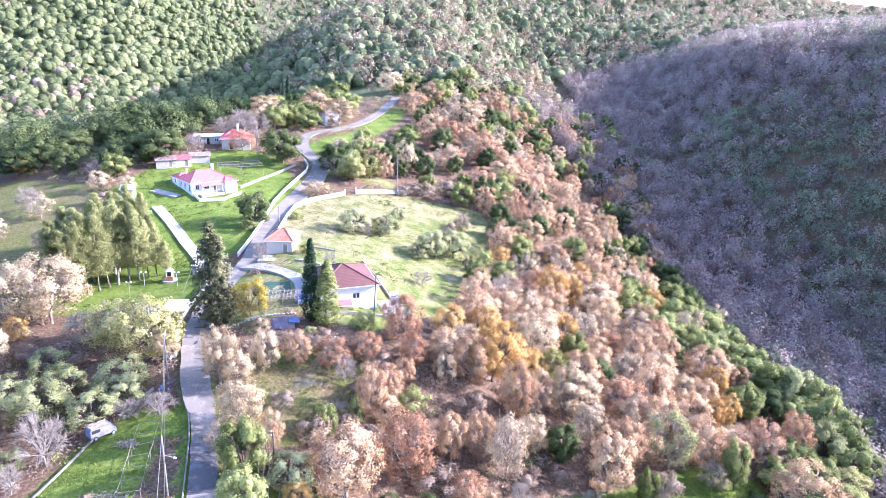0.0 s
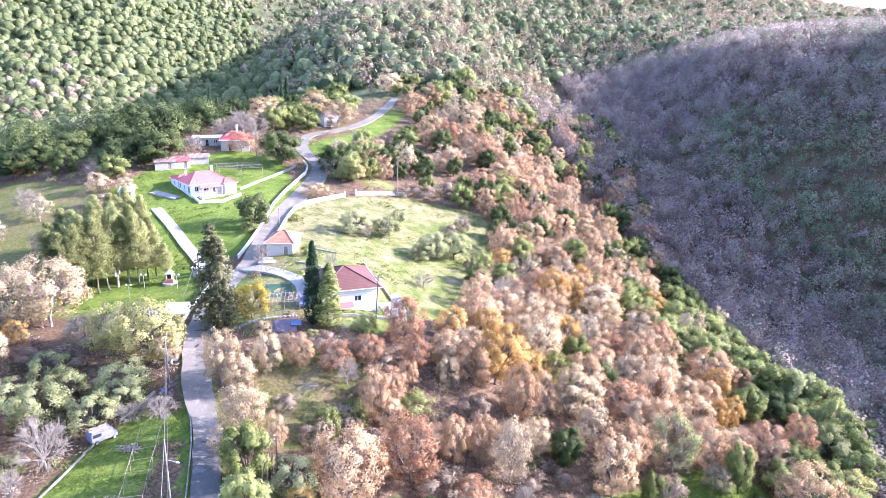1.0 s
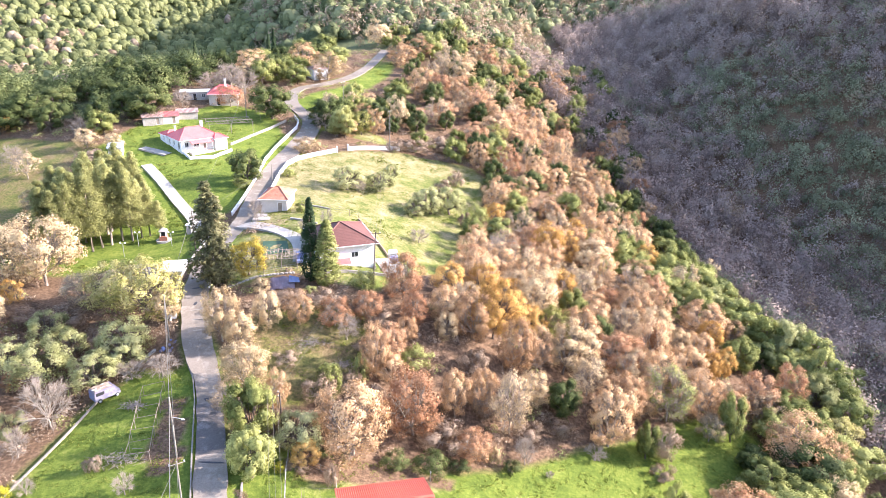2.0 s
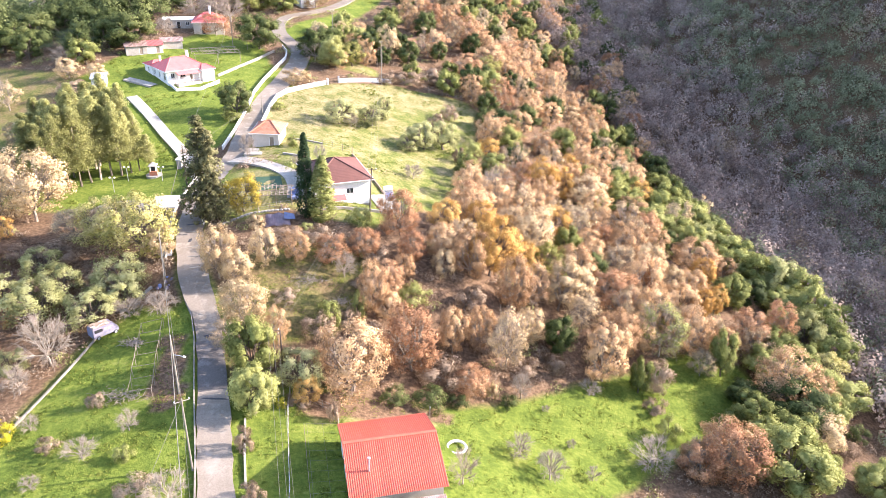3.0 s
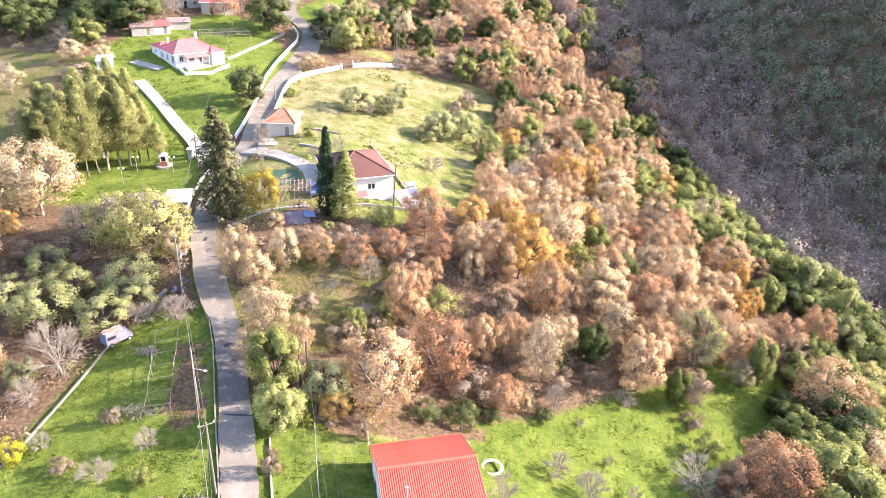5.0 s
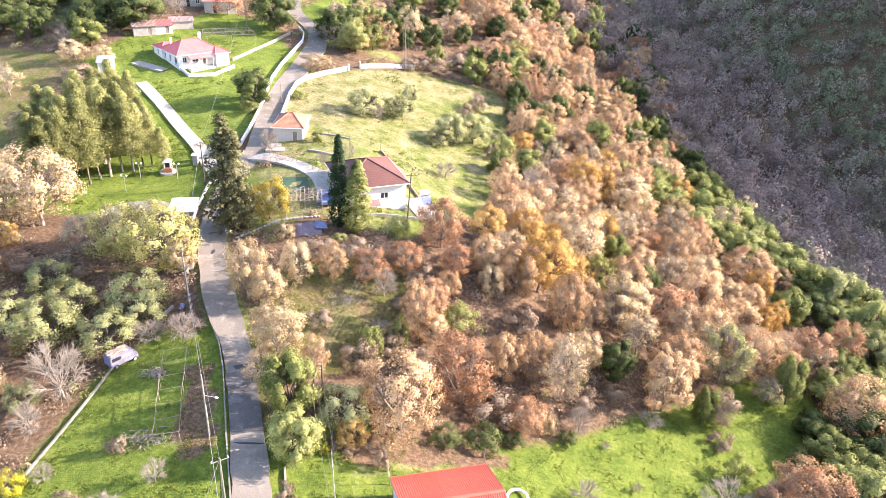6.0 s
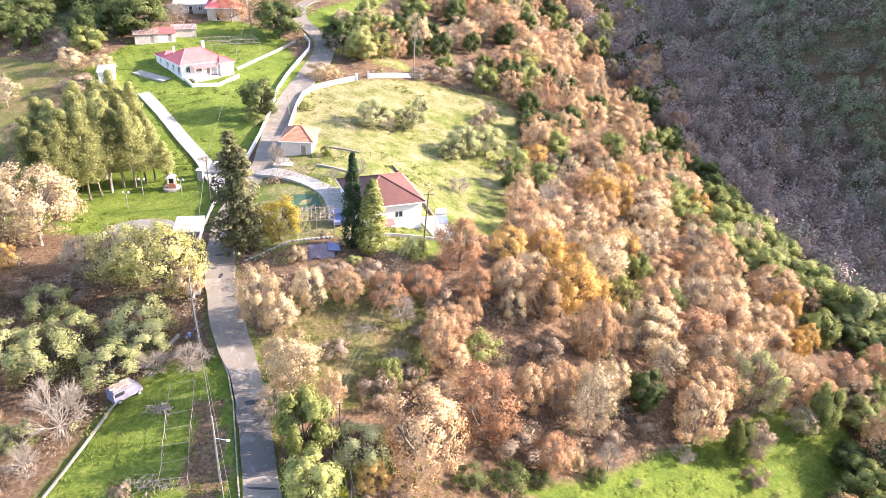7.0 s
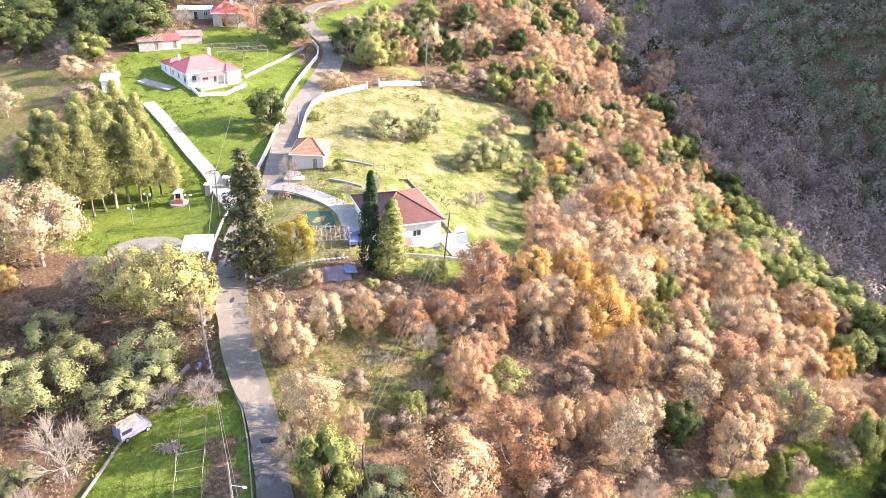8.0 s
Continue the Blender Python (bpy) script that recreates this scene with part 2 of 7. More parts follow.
# terrain begin
# heights of the land on a coarse plan: columns run east, rows run north
LAND_X = [-500, -250, -130, -80, -50, -25, 0, 25, 50, 90, 140, 250, 500]
LAND_Y = [0, 60, 80, 100, 130, 165, 200, 250, 320, 420, 560, 800]
# columns 250 and 500, mostly out of view, are raised to shade the valley
LAND_NEAR = [
    [-20, -20, -20, -20, -19, -19, -21, -27, -33, -40, -51, 34, 150],
    [-20, -18, -16, -14.3, -13.7, -13.1, -16, -24.6, -29, -40, -53, 34, 155],
    [-18, -16, -14, -12.1, -12.7, -10.7, -17.5, -24, -28, -39, -53, 34, 158],
    [-15, -13, -11.7, -9.5, -8.5, -6, -9.6, -20.5, -25.5, -36, -53, 30, 160],
    [-12, -11.6, -11.4, -8.9, -7.8, -3.3, -11, -17, -22, -34, -52, 31, 160],
    [-10, -11.6, -7.2, -1, -1.5, -3.8, -9.2, -14.9, -22.5, -36, -40, 42, 161],
]
LAND_FAR = [
    [-8, -9.7, -1, 5.2, 3.2, 0.7, -5.2, -10.1, -21.5, -31, -22, 51, 163],
    [-5, -11.8, 1, 8.5, 9.5, 8.4, 5.1, -2.9, -13.3, -15, 10, 66, 174],
    [0, -10, -12, -2, 10, 15, 16, 7, -1.5, 3, 30, 52, 190],
    [35, 10, -4, 29, 41, 41, 38, 26, 12, 13, 32, 48, 150],
    [95, 48, 8, 42, 53, 57, 58, 53, 48, 45, 46, 52, 58],
    [135, 100, 66, 66, 80, 92, 98, 102, 106, 106, 104, 96, 56],
]


def hermite(knots, values, v):
    """Smooth curve through values (last axis) at the knots."""
    knots = np.asarray(knots, float)
    v = np.clip(v, knots[0], knots[-1])
    i = np.clip(np.searchsorted(knots, v) - 1, 0, len(knots) - 2)
    h = knots[i + 1] - knots[i]
    t = (v - knots[i]) / h
    slope = np.gradient(values, knots, axis=-1)
    a, b = np.take(values, i, -1), np.take(values, i + 1, -1)
    ma, mb = np.take(slope, i, -1), np.take(slope, i + 1, -1)
    return a * (1 + 2 * t) * (1 - t) ** 2 + ma * h * t * (1 - t) ** 2 + b * t * t * (3 - 2 * t) + mb * h * t * t * (t - 1)


LAND = np.array(LAND_NEAR + LAND_FAR, float)


def land_grid(xs, ys):
    """Heights on the grid ys by xs."""
    across = hermite(LAND_X, LAND, np.asarray(xs, float))
    return hermite(LAND_Y, across.T, np.asarray(ys, float)).T


LAND_FX, LAND_FY = np.arange(-500, 501, 2.0), np.arange(0, 801, 2.0)
LAND_FINE = land_grid(LAND_FX, LAND_FY)
_u, _v = np.meshgrid(LAND_FX, LAND_FY)
for _k, (_w, _a) in enumerate(((37.0, 0.4), (12.0, 0.13))):
    LAND_FINE += _a * np.sin(_u / _w * 2.1 + 1.7 * _k + 0.8 * np.sin(_v / _w)) * np.cos(_v / _w * 1.9 + _k + 0.9 * np.sin(_u / _w * 1.3))


def land_fine(px, py):
    """Heights at many places."""
    u, v = np.clip((px + 500) / 2, 0, len(LAND_FX) - 1.001), np.clip(py / 2, 0, len(LAND_FY) - 1.001)
    i, j = u.astype(int), v.astype(int)
    u, v, f = u - i, v - j, LAND_FINE
    return (f[j, i] * (1 - u) + f[j, i + 1] * u) * (1 - v) + (f[j + 1, i] * (1 - u) + f[j + 1, i + 1] * u) * v


def height(x, y):
    """Height of the land at one place."""
    u = min(max((x + 500) / 2, 0), len(LAND_FX) - 1.001)
    v = min(max(y / 2, 0), len(LAND_FY) - 1.001)
    i, j = int(u), int(v)
    u, v = u - i, v - j
    f = LAND_FINE
    return float((f[j, i] * (1 - u) + f[j, i + 1] * u) * (1 - v) + (f[j + 1, i] * (1 - u) + f[j + 1, i + 1] * u) * v)


# terrain end


# ---- small builders ----
def link_mesh(name, verts, faces, mats, index=None, smooth=False):
    me = bpy.data.meshes.new(name)
    me.from_pydata([tuple(v) for v in verts], [], faces)
    for m in mats if isinstance(mats, (list, tuple)) else [mats]:
        me.materials.append(m)
    if index is not None:
        me.polygons.foreach_set("material_index", index)
    if smooth:
        me.shade_smooth()
    me.update()
    return me


def part(name, bm, material, parent, label=""):
    """One mesh object under a thing or a part."""
    me = bpy.data.meshes.new(name)
    bm.normal_update()
    bm.to_mesh(me)
    bm.free()
    me.materials.append(material)
    ob = new(name, me)
    ob.parent = parent
    return tagged(ob, label)


def thing(name, label, category, at=(0, 0, 0), turn=0.0, group="", kind=""):
    ob = new(name)
    ob.location, ob.rotation_euler = at, (0, 0, radians(turn))
    return tagged(ob, label, category, group, kind)


def add_box(bm, x0, x1, y0, y1, z0, z1, bevel=0.0):
    vs = [bm.verts.new(p) for p in ((x0, y0, z0), (x1, y0, z0), (x1, y1, z0), (x0, y1, z0), (x0, y0, z1), (x1, y0, z1), (x1, y1, z1), (x0, y1, z1))]
    fs = [bm.faces.new([vs[i] for i in q]) for q in ((3, 2, 1, 0), (4, 5, 6, 7), (0, 1, 5, 4), (1, 2, 6, 5), (2, 3, 7, 6), (3, 0, 4, 7))]
    if bevel:
        edges = list({e for f in fs for e in f.edges})
        bmesh.ops.bevel(bm, geom=edges, offset=bevel, segments=1, affect="EDGES")
    return bm


def box(x0, x1, y0, y1, z0, z1, bevel=0.0):
    return add_box(bmesh.new(), x0, x1, y0, y1, z0, z1, bevel)


def add_poly(bm, pts, thick):
    """A flat slab with the given outline, thickened downwards."""
    top = [bm.verts.new(p) for p in pts]
    low = [bm.verts.new((p[0], p[1], p[2] - thick)) for p in pts]
    bm.faces.new(top)
    bm.faces.new(low[::-1])
    for i in range(len(pts)):
        j = (i + 1) % len(pts)
        bm.faces.new((top[j], top[i], low[i], low[j]))
    bmesh.ops.recalc_face_normals(bm, faces=bm.faces)
    return bm


def add_tube(bm, pts, radii, sides=6):
    """Round bar through points."""
    rings = []
    for i, p in enumerate(pts):
        p = Vector(p)
        way = Vector(pts[min(i + 1, len(pts) - 1)]) - Vector(pts[max(i - 1, 0)])
        q = way.to_track_quat("Z", "Y")
        r = radii[i] if isinstance(radii, (list, tuple)) else radii
        rings.append([bm.verts.new(p + q @ Vector((r * math.cos(a), r * math.sin(a), 0))) for a in (2 * math.pi * k / sides for k in range(sides))])
    for a, b in zip(rings, rings[1:]):
        for k in range(sides):
            bm.faces.new((a[k], a[(k + 1) % sides], b[(k + 1) % sides], b[k]))
    bm.faces.new(rings[0][::-1])
    bm.faces.new(rings[-1])
    return bm


def tube(pts, radii, sides=6):
    return add_tube(bmesh.new(), pts, radii, sides)


# ---- the land ----
def inside(px, py, poly):
    """Which of many places lie in a closed outline."""
    hit = np.zeros(px.shape, bool)
    for (x0, y0), (x1, y1) in zip(poly, poly[1:] + poly[:1]):
        cross = ((y0 > py) != (y1 > py)) & (px < (x1 - x0) * (py - y0) / (y1 - y0 + 1e-9) + x0)
        hit ^= cross
    return hit


ROAD = [(-18.5, 40, 3.6), (-21.2, 50, 3.6), (-23.2, 57, 3.6), (-24.7, 63, 3.6), (-26.2, 69, 3.5), (-28.2, 76.5, 3.3), (-30.2, 83, 3.3), (-33.2, 89.5, 3.8), (-35.2, 95, 3.9), (-37.4, 103, 3.9), (-38.6, 110, 3.8),
        (-39.4, 118, 3.7), (-39, 126, 3.6), (-37.8, 134, 3.6), (-37.6, 143, 4.2), (-37.8, 152, 4.5), (-37.7, 161, 4.5), (-37.3, 169, 4.5), (-35.8, 177, 4.8), (-34.2, 186, 5.2), (-33.3, 194, 5.2), (-33.8, 201, 5.0), (-36.3, 207, 4.6), (-40.2, 213, 4.0),
        (-42.8, 221, 4.0), (-41.5, 231, 3.4), (-35, 239, 3.6), (-28, 250, 3.6), (-23.5, 265, 3.6), (-20.5, 284, 3.6), (-18, 300, 3.6)]


def smooth_line(pts, step=1.5):
    p = np.array(pts, float)
    d = np.r_[0, np.cumsum(np.linalg.norm(np.diff(p[:, :2], axis=0), axis=1))]
    s = np.arange(0, d[-1], step)
    return hermite(d, p.T, s).T


ROAD_LINE = smooth_line(ROAD)


def road_distance(px, py):
    """How far places lie from the road's centre, less half its width."""
    best = np.full(px.shape, 1e9)
    for x, y, w in ROAD_LINE:
        best = np.minimum(best, np.hypot(px - x, py - y) - w / 2)
    return best


# plan outlines of the open ground; all else is woodland floor
FIELDS = {
    "orchard_field": [(-9, 74.5), (2, 75.5), (18, 84), (30, 90), (40, 97), (50, 96), (52, 90), (36, 77), (22, 66), (4, 52), (-2, 40), (-20, 40), (-24, 68), (-20, 73)],
    "west_garden": [(-49, 62), (-45, 80), (-41, 87), (-33, 85), (-30, 78), (-27, 68), (-22, 50), (-16, 30), (-60, 30), (-60, 60)],
    "meadow": [(-34, 176), (-22, 184), (-8, 192), (10, 193), (14, 188), (12, 170), (8, 150), (6, 128), (-4, 118), (-10, 106), (-22, 108), (-26, 128), (-35, 132), (-36, 160)],
    "church_lawn": [(-78, 118), (-80, 150), (-66, 163), (-50, 141), (-43, 134), (-42, 116), (-52, 112), (-66, 116)],
    "upper_lawn": [(-66, 163), (-50, 141), (-42, 141), (-39, 160), (-36, 180), (-45, 205), (-60, 212), (-72, 198), (-79, 184), (-82, 172), (-76, 161)],
    "upper_verge": [(-41, 214), (-38, 226), (-30, 237), (-22, 256), (-17, 280), (-12, 280), (-15, 258), (-22, 236), (-27, 222), (-33, 209)],
    "clearing": [(-30, 84), (-26, 98), (-12, 102), (-8, 92), (-14, 84), (-20, 80)],
}
DRY = {
    "meadow_crown": [(-26, 172), (-20, 180), (-12, 178), (-4, 170), (-4, 160), (-12, 164), (-20, 168)],
    "yard": [(-36, 128), (-26, 126), (-22, 112), (-30, 104), (-37, 112)],
    "barn_yard": [(-17.5, 73.2), (-6, 74.5), (1, 75.2), (2, 72.5), (-3, 71), (-9, 69.5), (-17, 67.5)],
    "trellis_bed": [(-35.4, 80.5), (-32.2, 80), (-29, 68), (-33.4, 67)],
    "west_slope": [(-84, 118), (-83, 160), (-84, 176), (-112, 186), (-126, 160), (-112, 122)],
    "verge": [(-32, 186), (-30, 196), (-16, 194), (-10, 196), (-14, 200), (-28, 204), (-31, 200)],
}


def spaced(core0, core1, step, end0, end1):
    """Grid lines: even in the core, wider and wider outwards."""
    a = list(np.arange(core0, core1 + 0.01, step))
    for end, side in ((end1, 1), (end0, -1)):
        d, v, more = step, (a[-1] if side > 0 else a[0]), []
        while (v < end) if side > 0 else (v > end):
            d *= 1.1
            v += d * side
            more.append(v)
        a = a + more if side > 0 else more[::-1] + a
    return np.array(a)


def build_ground():
    xs, ys = spaced(-100, 90, 1.25, -3500, 3500), spaced(40, 225, 1.25, -600, 4500)
    px, py = np.meshgrid(xs, ys)
    z = land_fine(px, py)
    far = np.clip((np.hypot(px, py - 150) - 700) / 2500, 0, 1)
    z = z + far * 120 * np.sin(px * 0.0017 + 1.3) * np.cos(py * 0.0012)
    z = z + 0.05 * np.sin(px * 1.9 + np.sin(py)) * np.cos(py * 1.7)
    nx, ny = len(xs), len(ys)
    verts = np.stack([px, py, z], -1).reshape(-1, 3)
    j, i = np.meshgrid(np.arange(ny - 1), np.arange(nx - 1), indexing="ij")
    a = (j * nx + i).ravel()
    faces = np.stack([a, a + 1, a + nx + 1, a + nx], 1)
    me = bpy.data.meshes.new("ground")
    me.from_pydata(verts.tolist(), [], faces.tolist())
    me.materials.append(GROUND)
    open_ground = np.zeros(px.shape, bool)
    for poly in FIELDS.values():
        open_ground |= inside(px, py, poly)
    dry = np.zeros(px.shape, bool)
    for poly in DRY.values():
        dry |= inside(px, py, poly)
    verge = road_d(px, py) < 0.2
    for name, mask, rounds in (("litter", ~(open_ground | dry | verge) & ((py < 330) | (px > 60)) & (py < 430) & (px > -140), 2), ("dry", dry, 9), ("wood", ((py >= 300) & (px < 60)) | (py >= 420) | (px <= -120) | ((px < -80) & (py > 196)), 4)):
        v = mask.astype(float)
        for _ in range(rounds):
            v = (v + np.roll(v, 1, 0) + np.roll(v, -1, 0) + np.roll(v, 1, 1) + np.roll(v, -1, 1)) / 5
        if name == "litter":
            v = np.where(inside(px, py, FIELDS["clearing"]), 0.56, v)
            v = np.where(inside(px, py, DRY["trellis_bed"]), 0.8, v)
            v = np.where(inside(px, py, DRY["west_slope"]), 0.5, v)
            v = np.where(inside(px, py, DRY["barn_yard"]), 0.85, v)
        elif name == "dry":
            lean = np.clip(0.8 - (px + 30) * 0.007 - (165 - py) * 0.0035, 0.42, 0.78)
            v = np.maximum(v * 0.85 * np.where(inside(px, py, DRY["west_slope"]), 0.45, 1.0), np.where(inside(px, py, FIELDS["meadow"]), lean, 0))
        at = me.attributes.new(name, "FLOAT", "POINT")
        at.data.foreach_set("value", v.ravel().astype(np.float32))
    me.shade_smooth()
    return tagged(new("ground", me), "grassy hillside with dry leaf litter under the woods", "ground", kind="structure")


PAVED = []
ROAD_CACHE = {}


def road_d(px, py):
    key = px.shape
    if key not in ROAD_CACHE:
        ROAD_CACHE[key] = road_distance(px, py)
    return ROAD_CACHE[key]


ground = build_ground()


def ribbon(name, line, material, label, category, lift=0.05, widths=None, skirt=0.4, offset=0.0):
    """A paved strip that follows the land."""
    PAVED.extend(tuple(p) for p in line)
    pts = np.array(line)
    way = np.gradient(pts[:, :2], axis=0)
    way /= np.linalg.norm(way, axis=1, keepdims=True)
    side = np.stack([way[:, 1], -way[:, 0]], 1)
    verts, faces = [], []
    cols = (-1.0, -1.0, -0.5, 0.0, 0.5, 1.0, 1.0)
    rng = random.Random(name)
    for k, (p, s) in enumerate(zip(pts, side)):
        w = p[2] / 2
        zc = height(p[0] + s[0] * offset, p[1] + s[1] * offset)
        wob = rng.uniform(-0.12, 0.12) if name == "road" else rng.uniform(-0.02, 0.02)
        for c, u in enumerate(cols):
            q = p[:2] + s * (u * (w + wob * abs(u)) + offset)
            z = max(zc, (zc + height(*q)) / 2) + lift
            verts.append((q[0], q[1], z - (skirt if c in (0, 6) else 0.0)))
    n = len(cols)
    for k in range(len(pts) - 1):
        for c in range(n - 1):
            a = k * n + c
            faces.append((a, a + 1, a + n + 1, a + n))
    me = link_mesh(name, verts, faces, material)
    return tagged(new(name, me), label, category, kind="structure")


# the stretch from y 69 to 79 has a darker asphalt colour
CUT, END = int(np.argmax(ROAD_LINE[:, 1] > 79)), int(np.argmax(ROAD_LINE[:, 1] > 69))
road = ribbon("road", ROAD_LINE[CUT:], ASPHALT, "narrow patched grey asphalt village road", "road", 0.2)
middle_road = ribbon("road", ROAD_LINE[END:CUT + 1], DARK_ASPHALT, "darker stretch of the village road", "road", 0.2)
lower_road = ribbon("road", ROAD_LINE[:END + 1], ASPHALT, "worn pale stretch of the village road", "road", 0.2)


# ---- trees ----
def leaf_cards(rng, centres, spread, count, size, flat=0.0, thin=(0.45, 0.9), outward=1.0, shell=0.35, hubs=None):
    """Many small bent leaf sprays scattered round the centres; hubs are the middles of the lobes that the centres belong to."""
    c = np.asarray(centres, float)
    pick = rng.integers(0, len(c), count)
    d = rng.normal(size=(count, 3))
    d /= np.linalg.norm(d, axis=1, keepdims=True)
    r = np.asarray(spread if np.ndim(spread) else np.full(len(c), spread))[pick]
    p = c[pick] + d * (r * rng.uniform(shell, 1.0, count) ** 0.7)[:, None] * np.array([1, 1, 0.8])
    mid = c.mean(0) * np.array([1, 1, 0.85])
    out = (p - mid) / np.maximum(np.abs(c - mid).max(0), 0.3)
    out /= np.linalg.norm(out, axis=1, keepdims=True) + 1e-6
    nrm = out * outward + d * 0.7 + rng.normal(size=(count, 3)) * 0.22 + np.array([0, 0, flat])
    nrm /= np.linalg.norm(nrm, axis=1, keepdims=True)
    t = np.cross(nrm, rng.normal(size=(count, 3)))
    t /= np.linalg.norm(t, axis=1, keepdims=True)
    b = np.cross(nrm, t)
    s = (size * rng.uniform(0.6, 1.35, count))[:, None]
    e = rng.uniform(*thin, count)[:, None]
    bend = nrm * s * 0.25
    v = np.stack([p - t * s * 0.5, p + t * s * 0.5 - b * s * e * 0.3, p + b * s * e * 0.6 + bend], 1).reshape(-1, 3)
    f = np.arange(count * 3).reshape(-1, 3)
    soft = out * 0.7 + d * 0.75 + rng.normal(size=(count, 3)) * 0.22 + np.array([0, 0, 0.1])
    if hubs is not None:
        lobe = p - np.asarray(hubs)[pick]
        lobe /= np.linalg.norm(lobe, axis=1, keepdims=True) + 1e-6
        soft = out * 0.5 + lobe * 0.75 + d * 0.3 + rng.normal(size=(count, 3)) * 0.2
    soft /= np.linalg.norm(soft, axis=1, keepdims=True)
    return v, f, np.repeat(soft, 3, 0)


def soften(me, normals):
    """Let the leaves of a clump catch the light as one rounded mass."""
    me.shade_smooth()
    me.normals_split_custom_set_from_vertices(normals.tolist())
    return me


def sprays(level, low=-1.0):
    """Corner directions of the faces of a fine ball, (faces, 3, 3)."""
    bm = bmesh.new()
    bmesh.ops.create_icosphere(bm, subdivisions=level, radius=1.0)
    out = [[tuple(v.co) for v in f.verts] for f in bm.faces if f.calc_center_median().z > low]
    bm.free()
    return np.array(out)


SPRAY, SPRAY_TOP, SPRAY_FAR = sprays(2), sprays(2, -0.45), sprays(1, -0.5)


def puffs(rng, pattern, centres, wide, high, rough=0.1, grow=1.08):
    """Rounded tufts of loose leaf sprays, each spray apart from its neighbours; corners and soft normals."""
    n, m = len(centres), len(pattern)
    turn = rng.uniform(0, 6.28, n)
    c, q = np.cos(turn)[:, None, None], np.sin(turn)[:, None, None]
    p = pattern[None]
    d = np.stack([p[..., 0] * c - p[..., 1] * q, p[..., 0] * q + p[..., 1] * c, np.broadcast_to(p[..., 2], (n, m, 3))], -1)
    ph = rng.uniform(0, 6.28, (n, 1, 1))
    az = np.arctan2(d[..., 1], d[..., 0])
    lump = 1 + 0.17 * np.sin(3 * az + ph + 2 * d[..., 2]) + 0.12 * np.sin(5 * d[..., 2] + 2 * ph) + 0.08 * np.sin(7 * az + 3 * ph + 5 * d[..., 2])
    mid = d.mean(2, keepdims=True)
    e = mid + (d - mid) * grow * rng.uniform(0.8, 1.2, (n, m, 1, 1))
    r = lump * rng.uniform(1 - rough, 1 + rough, (n, m, 1)) * rng.uniform(1 - rough * 0.6, 1 + rough * 0.6, (n, m, 3))
    size = np.stack([wide, wide, high], -1)[:, None, None, :]
    v = np.asarray(centres)[:, None, None, :] + e * r[..., None] * size
    soft = d + rng.normal(size=(n, m, 1, 3)) * 0.13 + np.array([0, 0, 0.1])
    soft /= np.linalg.norm(soft, axis=-1, keepdims=True)
    return v.reshape(-1, 3), soft.reshape(-1, 3)


def branch_mesh(rng, paths, sides=4):
    """Tapered limbs: each path is points with radii."""
    verts, faces = [], []
    for pts, radii in paths:
        base = len(verts)
        for i, p in enumerate(pts):
            p = Vector(p)
            way = Vector(pts[min(i + 1, len(pts) - 1)]) - Vector(pts[max(i - 1, 0)])
            q = way.to_track_quat("Z", "Y")
            for k in range(sides):
                a = 2 * math.pi * k / sides
                verts.append(tuple(p + q @ Vector((radii[i] * math.cos(a), radii[i] * math.sin(a), 0))))
        for i in range(len(pts) - 1):
            for k in range(sides):
                a, b = base + i * sides + k, base + i * sides + (k + 1) % sides
                faces.append((a, b, b + sides, a + sides))
    return verts, faces


def crown_points(rng, n, half, bottom, top, lobes, size, rise=0.0, fill=0.55):
    """Tips of an uneven crown built of rounded lobes; also the middle of the lobe that each tip belongs to."""
    mid, hh = (bottom + top) / 2, (top - bottom) / 2
    box_half = np.array([half, half, hh])
    golden, start = math.pi * (3 - math.sqrt(5)), rng.uniform(0, 6.28)
    tips, hubs = [], []
    for i in range(lobes):
        u = 0.98 - 1.85 * (i + 0.5) / lobes
        a = start + golden * i + rng.normal() * 0.25
        r = math.sqrt(max(0.0, 1 - u * u))
        way = np.array([r * math.cos(a), r * math.sin(a), u])
        reach = (1 - size * 0.8) * rng.uniform(0.74, 1.16)
        hub = np.array([0, 0, mid]) + way * box_half * reach
        k = max(2, int(round(n / lobes * rng.uniform(0.7, 1.3))))
        d = rng.normal(size=(k, 3))
        d /= np.linalg.norm(d, axis=1, keepdims=True)
        d = d + 0.75 * way + np.array([0, 0, rise])
        d /= np.linalg.norm(d, axis=1, keepdims=True)
        own = size * rng.uniform(0.75, 1.2)
        stretch = np.array([half, half, half * 0.45 + hh * 0.55]) * (1 + np.array([0, 0, rise * 0.6]))
        tips.append(hub + d * own * stretch * rng.uniform(fill, 1.0, (k, 1)))
        hubs.append(np.repeat(hub[None], k, 0))
    return np.concatenate(tips), np.concatenate(hubs)


